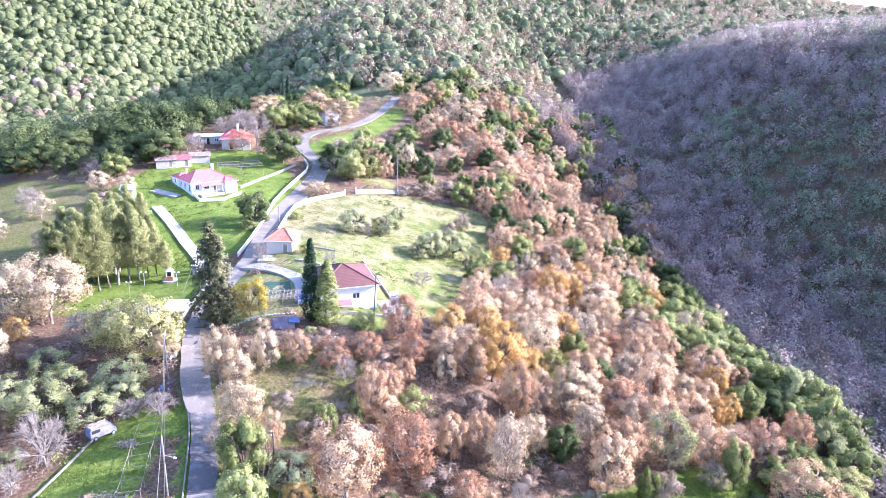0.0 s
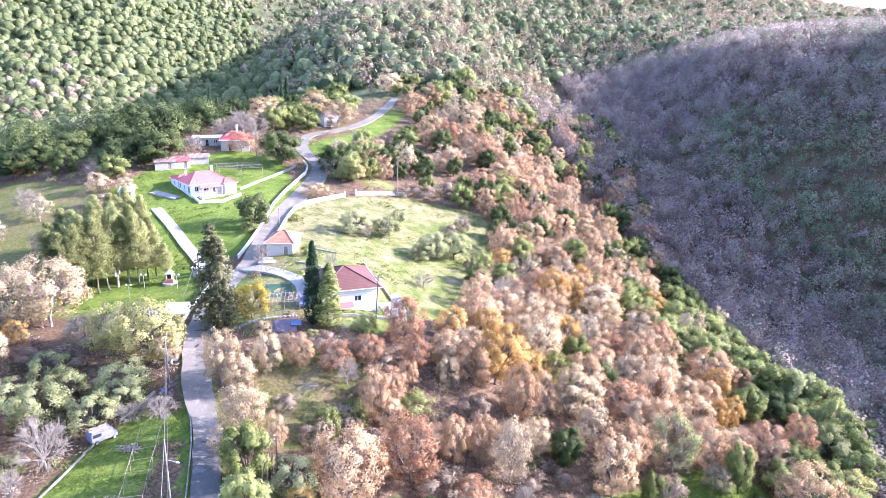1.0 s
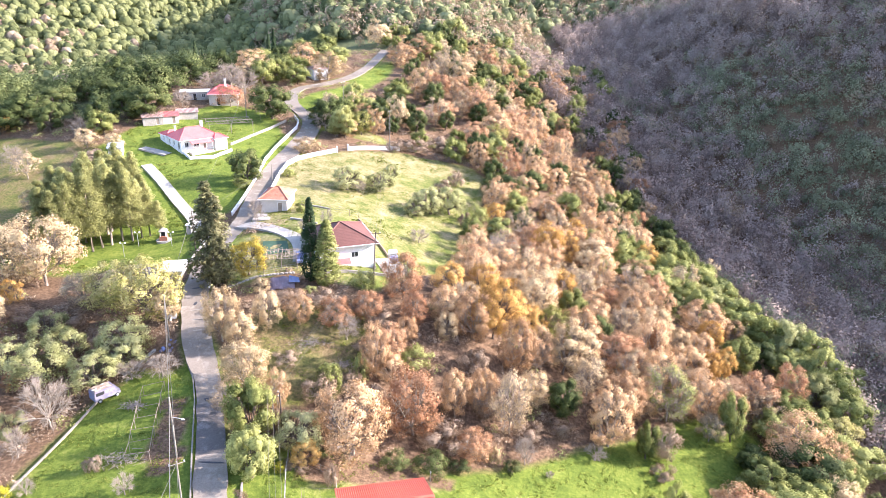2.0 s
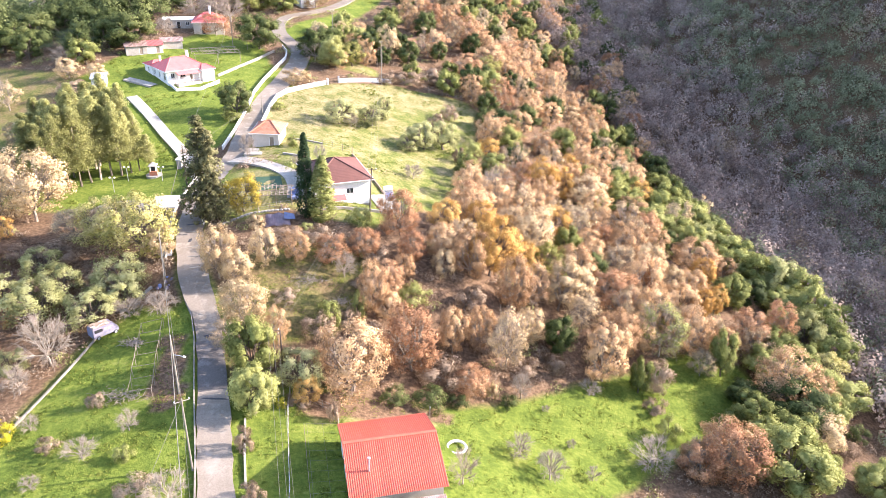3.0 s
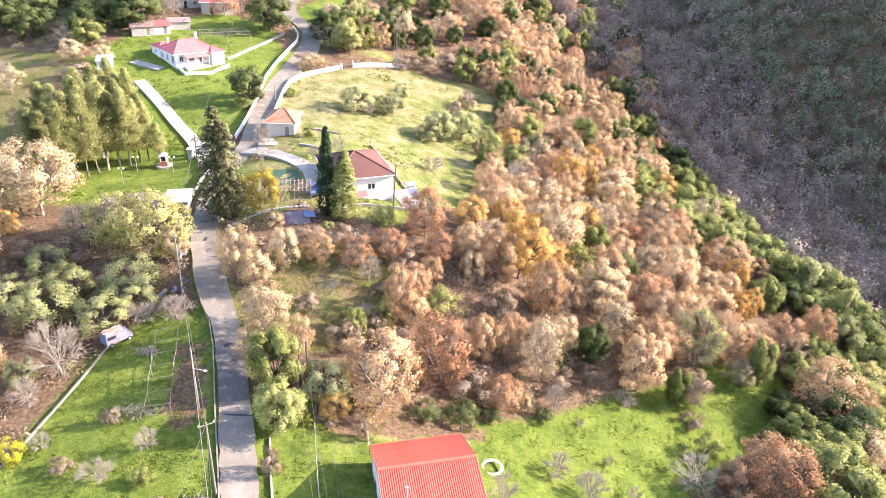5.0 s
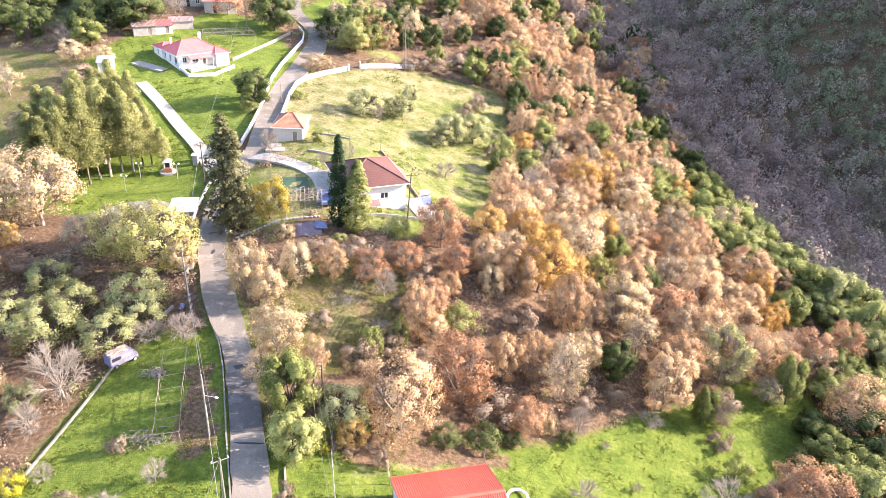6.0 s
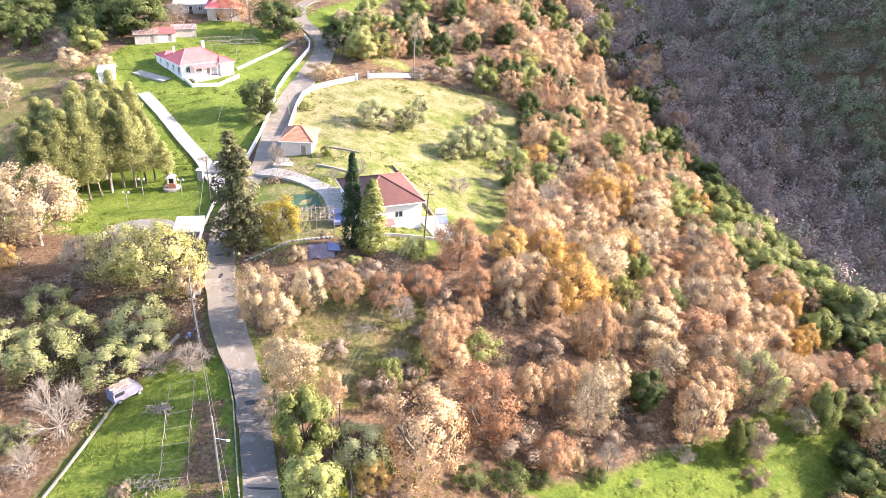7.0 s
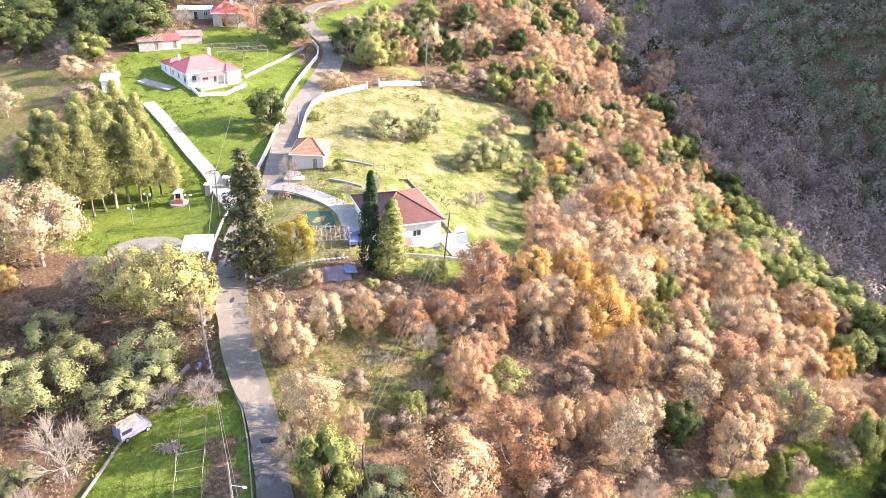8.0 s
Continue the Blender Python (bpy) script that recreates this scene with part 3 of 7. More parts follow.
def limbs(rng, tips, fork, trunk_r, limb_count=6, wobble=0.25, twig=0.012):
    """Trunk, main limbs and twigs that reach the tips."""
    tips = np.asarray(tips)
    paths = []
    f = np.array([rng.normal() * 0.15, rng.normal() * 0.15, fork])
    paths.append(([(0, 0, -0.6), (f[0] * 0.4, f[1] * 0.4, fork * 0.5), tuple(f)], [trunk_r * 1.25, trunk_r, trunk_r * 0.8]))
    ang = np.arctan2(tips[:, 1], tips[:, 0]) + (tips[:, 2] > np.median(tips[:, 2])) * 0.5
    slot = ((ang + math.pi) / (2 * math.pi) * limb_count).astype(int) % limb_count
    high = tips[:, 2] > np.median(tips[:, 2])
    for s in range(limb_count):
        for hgh in (False, True):
            g = tips[(slot == s) & (high == hgh)]
            if len(g) == 0:
                continue
            mid = f + (g.mean(0) - f) * 0.55 + rng.normal(size=3) * wobble * 0.6
            half = f + (mid - f) * 0.5 + rng.normal(size=3) * wobble * 0.5
            paths.append(([tuple(f), tuple(half), tuple(mid)], [trunk_r * 0.5, trunk_r * 0.36, trunk_r * 0.24]))
            for t in g:
                m2 = mid + (t - mid) * 0.5 + rng.normal(size=3) * wobble * 0.5 + np.array([0, 0, 0.15])
                paths.append(([tuple(mid), tuple(m2), tuple(t)], [trunk_r * 0.2, trunk_r * 0.11, twig]))
    return paths


KINDS = {
    # half width, bottom, top, tips, leaves, leaf size, clump radius, trunk radius, lobes, lobe size, upward pull
    "oak": (3.3, 0.1, 7.5, 230, 9500, 0.195, 0.56, 0.17, 22, 0.34, 0.3),
    "round": (2.9, 0.0, 7.2, 260, 12000, 0.17, 0.42, 0.18, 36, 0.25, 0.15),
    "sparse": (3.2, 0.5, 7.4, 200, 4200, 0.18, 0.5, 0.14, 16, 0.4, 0.5),
    "bare": (2.8, 0.6, 5.8, 150, 0, 0.3, 0.4, 0.13, 12, 0.4, 0.5),
    "bush": (1.7, -0.2, 2.6, 80, 3600, 0.155, 0.42, 0.06, 10, 0.42, 0.3),
    "holm": (2.75, 0.0, 6.2, 130, 11000, 0.19, 0.62, 0.2, 18, 0.35, 0.15),
    "olive": (2.4, 0.2, 4.8, 170, 8500, 0.155, 0.46, 0.2, 16, 0.34, 0.7),
    "tall": (2.2, 0.2, 9.0, 180, 7500, 0.19, 0.5, 0.17, 18, 0.36, 0.7),
    # the same for trees that stay far off
    "oak_far": (3.3, 0.1, 7.5, 140, 6000, 0.22, 0.6, 0.17, 18, 0.36, 0.3),
    "sparse_far": (3.2, 0.5, 7.4, 110, 2200, 0.24, 0.5, 0.14, 13, 0.4, 0.5),
    "holm_far": (2.75, 0.0, 6.2, 80, 5000, 0.22, 0.65, 0.2, 14, 0.38, 0.15),
}
PROTO = {}
NAMES = {"pine": "pine_tree", "cypress": "cypress_tree", "olive": "olive_tree", "holm_far": "evergreen_tree", "bush": "bush", "bare": "bare_tree", "holm": "evergreen_tree", "fir": "fir_tree"}
LABELS = {
    "tan": "oak with dry tan leaves in the woods", "russet": "oak with russet brown autumn leaves", "gold": "oak with golden orange autumn leaves", "pale": "broadleaf tree with pale straw-coloured dry leaves",
    "turning": "broadleaf tree with leaves half green, half yellow-brown", "holm": "dark evergreen broadleaf tree with a dense crown", "green": "bright green leafy tree with an uneven crown",
    "olive": "olive tree with silvery grey-green leaves", "pine": "tall pine with feathery yellow-green needles", "fir": "tall dark fir with drooping layered branches", "cypress": "slender dark green cypress", "lemon": "round bush with bright yellow leaves", "dead": "shrub with dull brown withered leaves", "yellow": "small tree with bright yellow autumn leaves",
}


def make_tree(form, leaf, seed):
    rng = np.random.default_rng(seed)
    name = NAMES.get(form, "oak_tree" if leaf in ("tan", "russet", "gold") else "broadleaf_tree")
    if form == "bush":
        name = "bush"
    root = new(name)
    bark = BARK
    if form == "pine":
        h = 13.0
        paths = [([(0, 0, -0.6), (rng.normal() * 0.15, rng.normal() * 0.15, 6), (0, 0, h)], [0.26, 0.18, 0.04])]
        cs, rs = [], []
        for z in np.linspace(3.2, h, 19):
            k = (z - 3.2) / (h - 3.2)
            reach = (2.5 * (1 - k) ** 0.6 * min(1.0, 0.6 + k * 2.0) + 0.2) * rng.uniform(0.7, 1.2)
            n = 7 if k < 0.8 else 4
            for i in range(n):
                a = rng.uniform(0, 6.28)
                r = reach * rng.uniform(0.65, 1)
                e = (r * math.cos(a), r * math.sin(a), z + r * 0.22)
                paths.append(([(0, 0, z - 0.3), (e[0] * 0.5, e[1] * 0.5, z - 0.1), e], [0.05, 0.035, 0.015]))
                for q in (0.45, 0.75, 1.0):
                    cs.append((e[0] * q, e[1] * q, z + r * 0.2 * q))
                    rs.append(0.36 + 0.12 * (1 - k))
        v, f, soft = leaf_cards(rng, cs, np.array(rs) * 1.75, 15000, 0.27, 0.1, (0.16, 0.32), 0.25)
        soft = soft * 0.75 + np.repeat(rng.normal(size=(15000, 3)) * 0.35, 3, 0) + np.array([0, 0, 0.2])
        soft /= np.linalg.norm(soft, axis=1, keepdims=True)
        bark = PALE_BARK
    elif form == "fir":
        h = 14.0
        paths = [([(0, 0, -0.6), (0.1, 0, 7), (0, 0, h)], [0.3, 0.2, 0.04])]
        cs, rs = [], []
        for z in np.linspace(1.0, h - 0.3, 30):
            k = (z - 1.0) / (h - 1.0)
            reach = 3.2 * (1 - k) ** 0.65 + 0.25
            for i in range(7):
                a = rng.uniform(0, 6.28)
                r = reach * rng.uniform(0.6, 1.1)
                e = (r * math.cos(a), r * math.sin(a), z - r * 0.18)
                paths.append(([(0, 0, z), (e[0] * 0.5, e[1] * 0.5, z), e], [0.05, 0.03, 0.012]))
                for q in (0.3, 0.65, 0.95):
                    cs.append((e[0] * q, e[1] * q, z - r * 0.15 * q))
                    rs.append(0.4)
        v, f, soft = leaf_cards(rng, cs, np.array(rs), 8000, 0.42, 0.8, (0.3, 0.6), 0.5)
    elif form == "cypress":
        h = 11.5
        paths = [([(0, 0, -0.6), (0, 0, 5), (0, 0, h - 0.4)], [0.22, 0.15, 0.04])]
        cs, rs = [], []
        for z in np.linspace(0.4, h, 70):
            k = z / h
            w = 1.25 * min(1, k * 5 + 0.3) * (1 - k ** 2.4) + 0.06
            for i in range(5):
                a = rng.uniform(0, 6.28)
                cs.append((w * 0.75 * math.cos(a), w * 0.75 * math.sin(a), z))
                rs.append(0.22 + 0.25 * w)
        v, f, soft = leaf_cards(rng, cs, np.array(rs), 8000, 0.24)
    else:
        half, bottom, top, tips_n, leaves, size, clump, trunk, lobes, lobe, rise = KINDS[form]
        tips, hubs = crown_points(rng, tips_n, half, bottom, top, lobes, lobe, rise)
        paths = limbs(rng, tips, bottom + (top - bottom) * 0.16, trunk, 7)
        if leaf in ("tan", "pale", "russet", "dead"):
            bark = PALE_BARK
        if form in ("bare", "sparse", "sparse_far"):
            extra = []
            for pts, radii in paths[1:]:
                if radii[-1] < 0.02:
                    e, w = np.array(pts[-1]), np.array(pts[-1]) - np.array(pts[1])
                    for _ in range(5):
                        m = np.array(pts[1]) + w * rng.uniform(0.1, 0.7)
                        t = m + w * rng.uniform(0.4, 0.8) + rng.normal(size=3) * 0.35
                        extra.append(([tuple(m), tuple((m + t) / 2 + rng.normal(size=3) * 0.06), tuple(t)], [0.018, 0.013, 0.008]))
            paths = [(p, [max(r, 0.018) for r in rr]) for p, rr in paths] + extra
            bark = TWIG
        v, f, soft = leaf_cards(rng, tips, clump, leaves, size, shell=0.4, hubs=hubs) if leaves else (None, None, None)
        if form in ("holm", "holm_far"):
            # dense inner leafage that closes the crown behind the outer sprays
            inner = hubs[np.unique(hubs, axis=0, return_index=True)[1]]
            w = np.full(len(inner), half * lobe * 0.62)
            v2, soft2 = puffs(rng, SPRAY, inner, w, w * 0.95, 0.2)
            v, soft = np.concatenate([v, v2]), np.concatenate([soft, soft2])
            f = np.arange(len(v)).reshape(-1, 3)
    bv, bf = branch_mesh(rng, paths, 4 if form == "bare" else 3)
    trunk = new("trunk", link_mesh("trunk", bv, bf, bark, smooth=True))
    trunk.parent = root
    if v is not None:
        crown = new("crown", soften(link_mesh("crown", v, f.tolist(), LEAF[leaf]), soft))
        crown.parent = root
    return root


TREE_COUNT = [0]
PLANTED = []


def plant(form, leaf, x, y, high=None, wide=None, sink=0.0, group="", variants=3, label=""):
    """One tree on the land; high and wide in metres."""
    TREE_COUNT[0] += 1
    PLANTED.append((x, y))
    rng = random.Random(TREE_COUNT[0] * 7919)
    if (y > 122 or x < -78) and form + "_far" in KINDS:
        form += "_far"
    key = (form, leaf, rng.randrange(variants))
    full = {"pine": 13.4, "fir": 14.2, "cypress": 11.7}.get(form) or KINDS[form][2] + 0.4
    broad = {"pine": 5.0, "fir": 6.0, "cypress": 2.9}.get(form) or KINDS[form][0] * 2.1
    sz = (high or full) / full
    sx = (wide or broad * sz) / broad
    m = Matrix.LocRotScale((x, y, height(x, y) - sink), Euler((rng.uniform(-0.05, 0.05), rng.uniform(-0.05, 0.05), rng.uniform(0, 6.28))), (sx, sx, sz))
    if key not in PROTO:
        PROTO[key] = make_tree(form, leaf, sum(ord(ch) * (i + 3) for i, ch in enumerate(form + leaf)) * 10 + key[2])
        ob = PROTO[key]
    else:
        ob = copy_thing(PROTO[key], Matrix())
    ob.matrix_basis = m
    if form == "bare":
        label = label or "leafless pale grey tree with fine twigs"
    elif form == "bush":
        label = label or LABELS[leaf].replace("tree", "shrub").replace("oak", "shrub")
    return tagged(ob, label or LABELS[leaf], "bush" if form == "bush" else "tree", group)


def leaf_mesh(name, leaf, v, soft, tint):
    count = len(v) // 3
    me = bpy.data.meshes.new(name)
    me.vertices.add(len(v))
    me.vertices.foreach_set("co", v.ravel().astype(np.float32))
    me.loops.add(count * 3)
    me.loops.foreach_set("vertex_index", np.arange(count * 3, dtype=np.int32))
    me.polygons.add(count)
    me.polygons.foreach_set("loop_start", np.arange(0, count * 3, 3, dtype=np.int32))
    me.update(calc_edges=True)
    me.materials.append(LEAF[leaf])
    soften(me, soft)
    me.attributes.new("tint", "FLOAT", "FACE").data.foreach_set("value", tint.astype(np.float32))
    return me


def fuzzy_crowns(name, label, leaf, spots, cards, size, half, high, seed, upright, heart=None):
    """Woods seen across the valley: one mesh of soft crowns, twigs and leaves through their whole depth."""
    rng = np.random.default_rng(seed)
    spots = np.asarray(spots)
    n = len(spots)
    scale = rng.uniform(0.55, 1.4, n)
    wide, tall = half * scale * rng.uniform(0.85, 1.2, n), high * scale * rng.uniform(0.8, 1.2, n)
    mids = spots + np.stack([0 * tall, 0 * tall, tall * 0.42], -1)
    d = rng.normal(size=(n, cards, 3))
    d[:, :, 2] = np.abs(d[:, :, 2]) - 0.12
    d /= np.linalg.norm(d, axis=2, keepdims=True)
    lump = 1 + 0.2 * np.sin(3 * np.arctan2(d[:, :, 1:2], d[:, :, 0:1]) + rng.uniform(0, 6.28, (n, 1, 1)))
    r = lump * rng.uniform(0.5, 1.1, (n, cards, 1))
    c = (mids[:, None] + d * r * np.stack([wide, wide, tall * 0.58], -1)[:, None]).reshape(-1, 3)
    d = d.reshape(-1, 3)
    t = rng.normal(size=d.shape) * (1 - upright) + np.array([0, 0, 2.0]) * upright
    t -= 0.7 * d * (t * d).sum(1, keepdims=True)
    t /= np.linalg.norm(t, axis=1, keepdims=True) + 1e-6
    w = np.cross(d + rng.normal(size=d.shape) * 0.25, t)
    k = (size * rng.uniform(0.6, 1.4, len(d)))[:, None]
    v = np.stack([c - t * k * 0.5, c + t * k * 0.5, c + w * k * 0.55 + d * k * 0.15], 1).reshape(-1, 3)
    soft = d * 0.8 + np.array([0, 0, 0.5]) + rng.normal(size=d.shape) * 0.08
    soft /= np.linalg.norm(soft, axis=1, keepdims=True)
    soft, tint = np.repeat(soft, 3, 0), rng.uniform(0, 1, n)
    tints = np.repeat(tint, cards)
    if heart is not None:
        # closed evergreen crowns: rounded leafage behind the outer sprays
        v2, soft2 = puffs(rng, heart, mids, wide * 0.8, tall * 0.46, 0.06, 1.04)
        v, soft, tints = np.concatenate([v, v2]), np.concatenate([soft, soft2]), np.concatenate([tints, np.repeat(tint, len(heart))])
    me = leaf_mesh(name, leaf, v, soft, tints)
    return tagged(new(name, me), label, "woods", kind="stuff")


def woods(name, label, leaf, spots, cards, size, half, high, seed, upright=0.0, thin=1.0):
    """Low growth nobody could count: one mesh of leafy domes."""
    rng = np.random.default_rng(seed)
    spots = np.asarray(spots)
    n = len(spots)
    d = rng.normal(size=(n, cards, 3))
    d /= np.linalg.norm(d, axis=2, keepdims=True)
    d[:, :, 2] = np.abs(d[:, :, 2]) * 1.0 - 0.25 * (rng.uniform(size=(n, cards)) < 0.35)
    scale = rng.uniform(0.7, 1.35, (n, 1))
    ph = rng.uniform(0, 6.28, (n, 1))
    lump = 1 + 0.22 * np.sin(3 * np.arctan2(d[:, :, 1], d[:, :, 0]) + ph) + 0.15 * np.sin(5 * d[:, :, 2] + 2 * ph)
    r = rng.uniform(0.7, 1.0, (n, cards)) * lump * scale
    hs = high * scale * rng.uniform(0.85, 1.2, (n, 1))
    p = np.stack([spots[:, 0:1] + d[:, :, 0] * r * half, spots[:, 1:2] + d[:, :, 1] * r * half, spots[:, 2:3] + hs * 0.38 + d[:, :, 2] * r * hs * 0.6], -1).reshape(-1, 3)
    dd = d.reshape(-1, 3)
    count = len(p)
    nrm = dd + rng.normal(size=(count, 3)) * 0.25
    nrm /= np.linalg.norm(nrm, axis=1, keepdims=True)
    t = rng.normal(size=(count, 3)) * (1 - upright) + np.array([0, 0, 1.0]) * upright * 2
    t -= nrm * (t * nrm).sum(1, keepdims=True)
    t /= np.linalg.norm(t, axis=1, keepdims=True) + 1e-6
    b = np.cross(nrm, t)
    s = (size * rng.uniform(0.6, 1.4, count))[:, None]
    v = np.stack([p - t * s * 0.5, p + t * s * 0.5 - b * s * 0.3 * thin, p + b * s * 0.6 * thin + nrm * s * 0.2], 1).reshape(-1, 3)
    soft = dd + rng.normal(size=(count, 3)) * 0.2 + np.array([0, 0, 0.15])
    soft /= np.linalg.norm(soft, axis=1, keepdims=True)
    me = leaf_mesh(name, leaf, v, np.repeat(soft, 3, 0), np.repeat(rng.uniform(0, 1, n), cards))
    return tagged(new(name, me), label, "woods", kind="stuff")


# ---- buildings ----
def frame_bars(w, h, bar, y0, y1, x, z, mullion=True):
    """A window or door frame in the plane of a wall that faces -y."""
    bm = bmesh.new()
    add_box(bm, x - w / 2, x - w / 2 + bar, y0, y1, z, z + h)
    add_box(bm, x + w / 2 - bar, x + w / 2, y0, y1, z, z + h)
    add_box(bm, x - w / 2 + bar, x + w / 2 - bar, y0, y1, z, z + bar)
    add_box(bm, x - w / 2 + bar, x + w / 2 - bar, y0, y1, z + h - bar, z + h)
    if mullion:
        add_box(bm, x - bar / 2, x + bar / 2, y0, y1, z + bar, z + h - bar)
    return bm


def wall_with_holes(x0, x1, y0, y1, z0, z1, holes):
    """A wall along x with openings (x, z, width, height) that go through it."""
    bm = bmesh.new()
    xs = sorted({x0, x1} | {h[0] - h[2] / 2 for h in holes} | {h[0] + h[2] / 2 for h in holes})
    zs = sorted({z0, z1} | {h[1] for h in holes} | {h[1] + h[3] for h in holes})
    for a, b in zip(xs, xs[1:]):
        run = None
        for c, d in zip(zs, zs[1:]):
            gap = any(h[0] - h[2] / 2 - 1e-6 <= a and b <= h[0] + h[2] / 2 + 1e-6 and h[1] - 1e-6 <= c and d <= h[1] + h[3] + 1e-6 for h in holes)
            if gap:
                if run:
                    add_box(bm, a, b, y0, y1, run[0], run[1])
                run = None
            else:
                run = (run[0], d) if run else (c, d)
        if run:
            add_box(bm, a, b, y0, y1, run[0], run[1])
    bmesh.ops.remove_doubles(bm, verts=bm.verts, dist=1e-5)
    return bm


def side_wall(ob, name, length, thick, z0, z1, holes, material, where, turn, glass=True, fittings=WHITE):
    """One wall with its windows and doors, turned into place; outside faces -y before the turn."""
    m = Matrix.Translation(where) @ Matrix.Rotation(radians(turn), 4, "Z")
    bm = wall_with_holes(-length / 2, length / 2, 0, thick, z0, z1, [h[:4] for h in holes])
    w = part(name, bm, material, ob)
    w.matrix_basis = m
    for h in holes:
        x, z, ww, hh = h[:4]
        kind = h[4] if len(h) > 4 else "window"
        f = part(kind, frame_bars(ww, hh, 0.07, 0.05, 0.12, x, z, kind == "window"), fittings, w)
        if kind == "window":
            part("pane", box(x - ww / 2 + 0.07, x + ww / 2 - 0.07, 0.08, 0.1, z + 0.07, z + hh - 0.07), GLASS, f)
            part("sill", box(x - ww / 2 - 0.08, x + ww / 2 + 0.08, -0.08, 0.03, z - 0.06, z - 0.003), CONCRETE, w)
        else:
            part("leaf", box(x - ww / 2 + 0.07, x + ww / 2 - 0.07, 0.07, 0.11, z + 0.02, z + hh - 0.07), h[5] if len(h) > 5 else WOOD, f)
    return w


def hip_tiles(ob, w, d, eave, top, material, over=0.45, ridge=0.0, row=0.36, step=0.04):
    """A hipped roof laid in stepped courses of tiles; each slope is a part, with capped hips."""
    hw, hd = w / 2 + over, d / 2 + over
    centre_l, centre_r = (-ridge / 2, 0.0), (ridge / 2, 0.0)
    corners = [(-hw, -hd), (hw, -hd), (hw, hd), (-hw, hd)]
    slopes = [(corners[0], corners[1], centre_r, centre_l), (corners[1], corners[2], centre_r, centre_r), (corners[2], corners[3], centre_l, centre_r), (corners[3], corners[0], centre_l, centre_l)]
    for a, b, c, e in slopes:
        n = max(6, int(math.hypot((a[0] + b[0]) / 2 - (c[0] + e[0]) / 2, (a[1] + b[1]) / 2 - (c[1] + e[1]) / 2) / row))
        bm = bmesh.new()
        last = None
        for i in range(n):
            k0, k1 = i / n, (i + 1) / n
            pts = []
            for p, q, k in ((a, e, k0), (b, c, k0), (b, c, min(k1, 0.995)), (a, e, min(k1, 0.995))):
                pts.append((p[0] + (q[0] - p[0]) * k, p[1] + (q[1] - p[1]) * k, eave + (top - eave) * k))
            lo = [(*p[:2], p[2] + 0.01 + step) for p in pts[:2]] + [(*p[:2], p[2] + 0.01) for p in pts[2:]]
            vs = [bm.verts.new(p) for p in lo]
            bm.faces.new(vs)
            drop = last or [bm.verts.new((*p[:2], p[2] - 0.06)) for p in lo[:2]]
            bm.faces.new((vs[1], vs[0], drop[0], drop[1]))
            last = [vs[3], vs[2]]
        part("roof_slope", bm, material, ob)
    for p in corners:
        q = centre_l if p[0] < 0 else centre_r
        part("hip_cap", tube([(p[0], p[1], eave + 0.05), (q[0], q[1], top + 0.05)], 0.11, 6), material, ob)
    if ridge > 0.01:
        part("ridge_cap", tube([(*centre_l, top + 0.06), (*centre_r, top + 0.06)], 0.11, 6), material, ob)
    bm = bmesh.new()
    add_box(bm, -hw + 0.02, hw - 0.02, -hd + 0.02, hd - 0.02, eave - 0.14, eave - 0.02)
    part("eaves_board", bm, WHITE, ob, "white eaves board")
    for x0, y0, x1, y1 in ((-hw, -hd, hw, -hd), (hw, -hd, hw, hd), (-hw, -hd, -hw, hd)):
        part("gutter", tube([(x0 * 1.01, y0 * 1.01, eave - 0.03), (x1 * 1.01, y1 * 1.01, eave - 0.03)], 0.07, 6), WHITE, ob)


def chimney(ob, x, y, z0, z1, material=WHITE, w=0.55):
    c = part("chimney", box(x - w / 2, x + w / 2, y - w / 2, y + w / 2, z0, z1, 0.03), material, ob)
    part("chimney_cap", box(x - w / 2 - 0.1, x + w / 2 + 0.1, y - w / 2 - 0.1, y + w / 2 + 0.1, z1 + 0.003, z1 + 0.1, 0.02), CONCRETE, c)


def four_walls(ob, w, d, z0, z1, material, front=(), right=(), back=(), left=()):
    t = 0.25
    side_wall(ob, "wall", w, t, z0, z1, front, material, (0, -d / 2, 0), 0)
    side_wall(ob, "wall", d - 2 * t - 0.01, t, z0, z1, right, material, (w / 2, 0, 0), 90)
    side_wall(ob, "wall", w, t, z0, z1, back, material, (0, d / 2, 0), 180)
    side_wall(ob, "wall", d - 2 * t - 0.01, t, z0, z1, left, material, (-w / 2, 0, 0), -90)


def corrugated(width, run, rise, pitch=0.215, depth=0.045):
    """One profiled sheet: ribs run up the slope."""
    bm = bmesh.new()
    n = int(round(width / pitch))
    prof = []
    for i in range(n):
        x = i * width / n
        for f, h in ((0.0, 0.0), (0.42, 0.0), (0.55, depth), (0.87, depth)):
            prof.append((x + f * width / n, h))
    prof.append((width, 0.0))
    lo = [bm.verts.new((x, 0, h)) for x, h in prof]
    hi = [bm.verts.new((x, run, rise + h)) for x, h in prof]
    for i in range(len(prof) - 1):
        bm.faces.new((lo[i], lo[i + 1], hi[i + 1], hi[i]))
    return bm


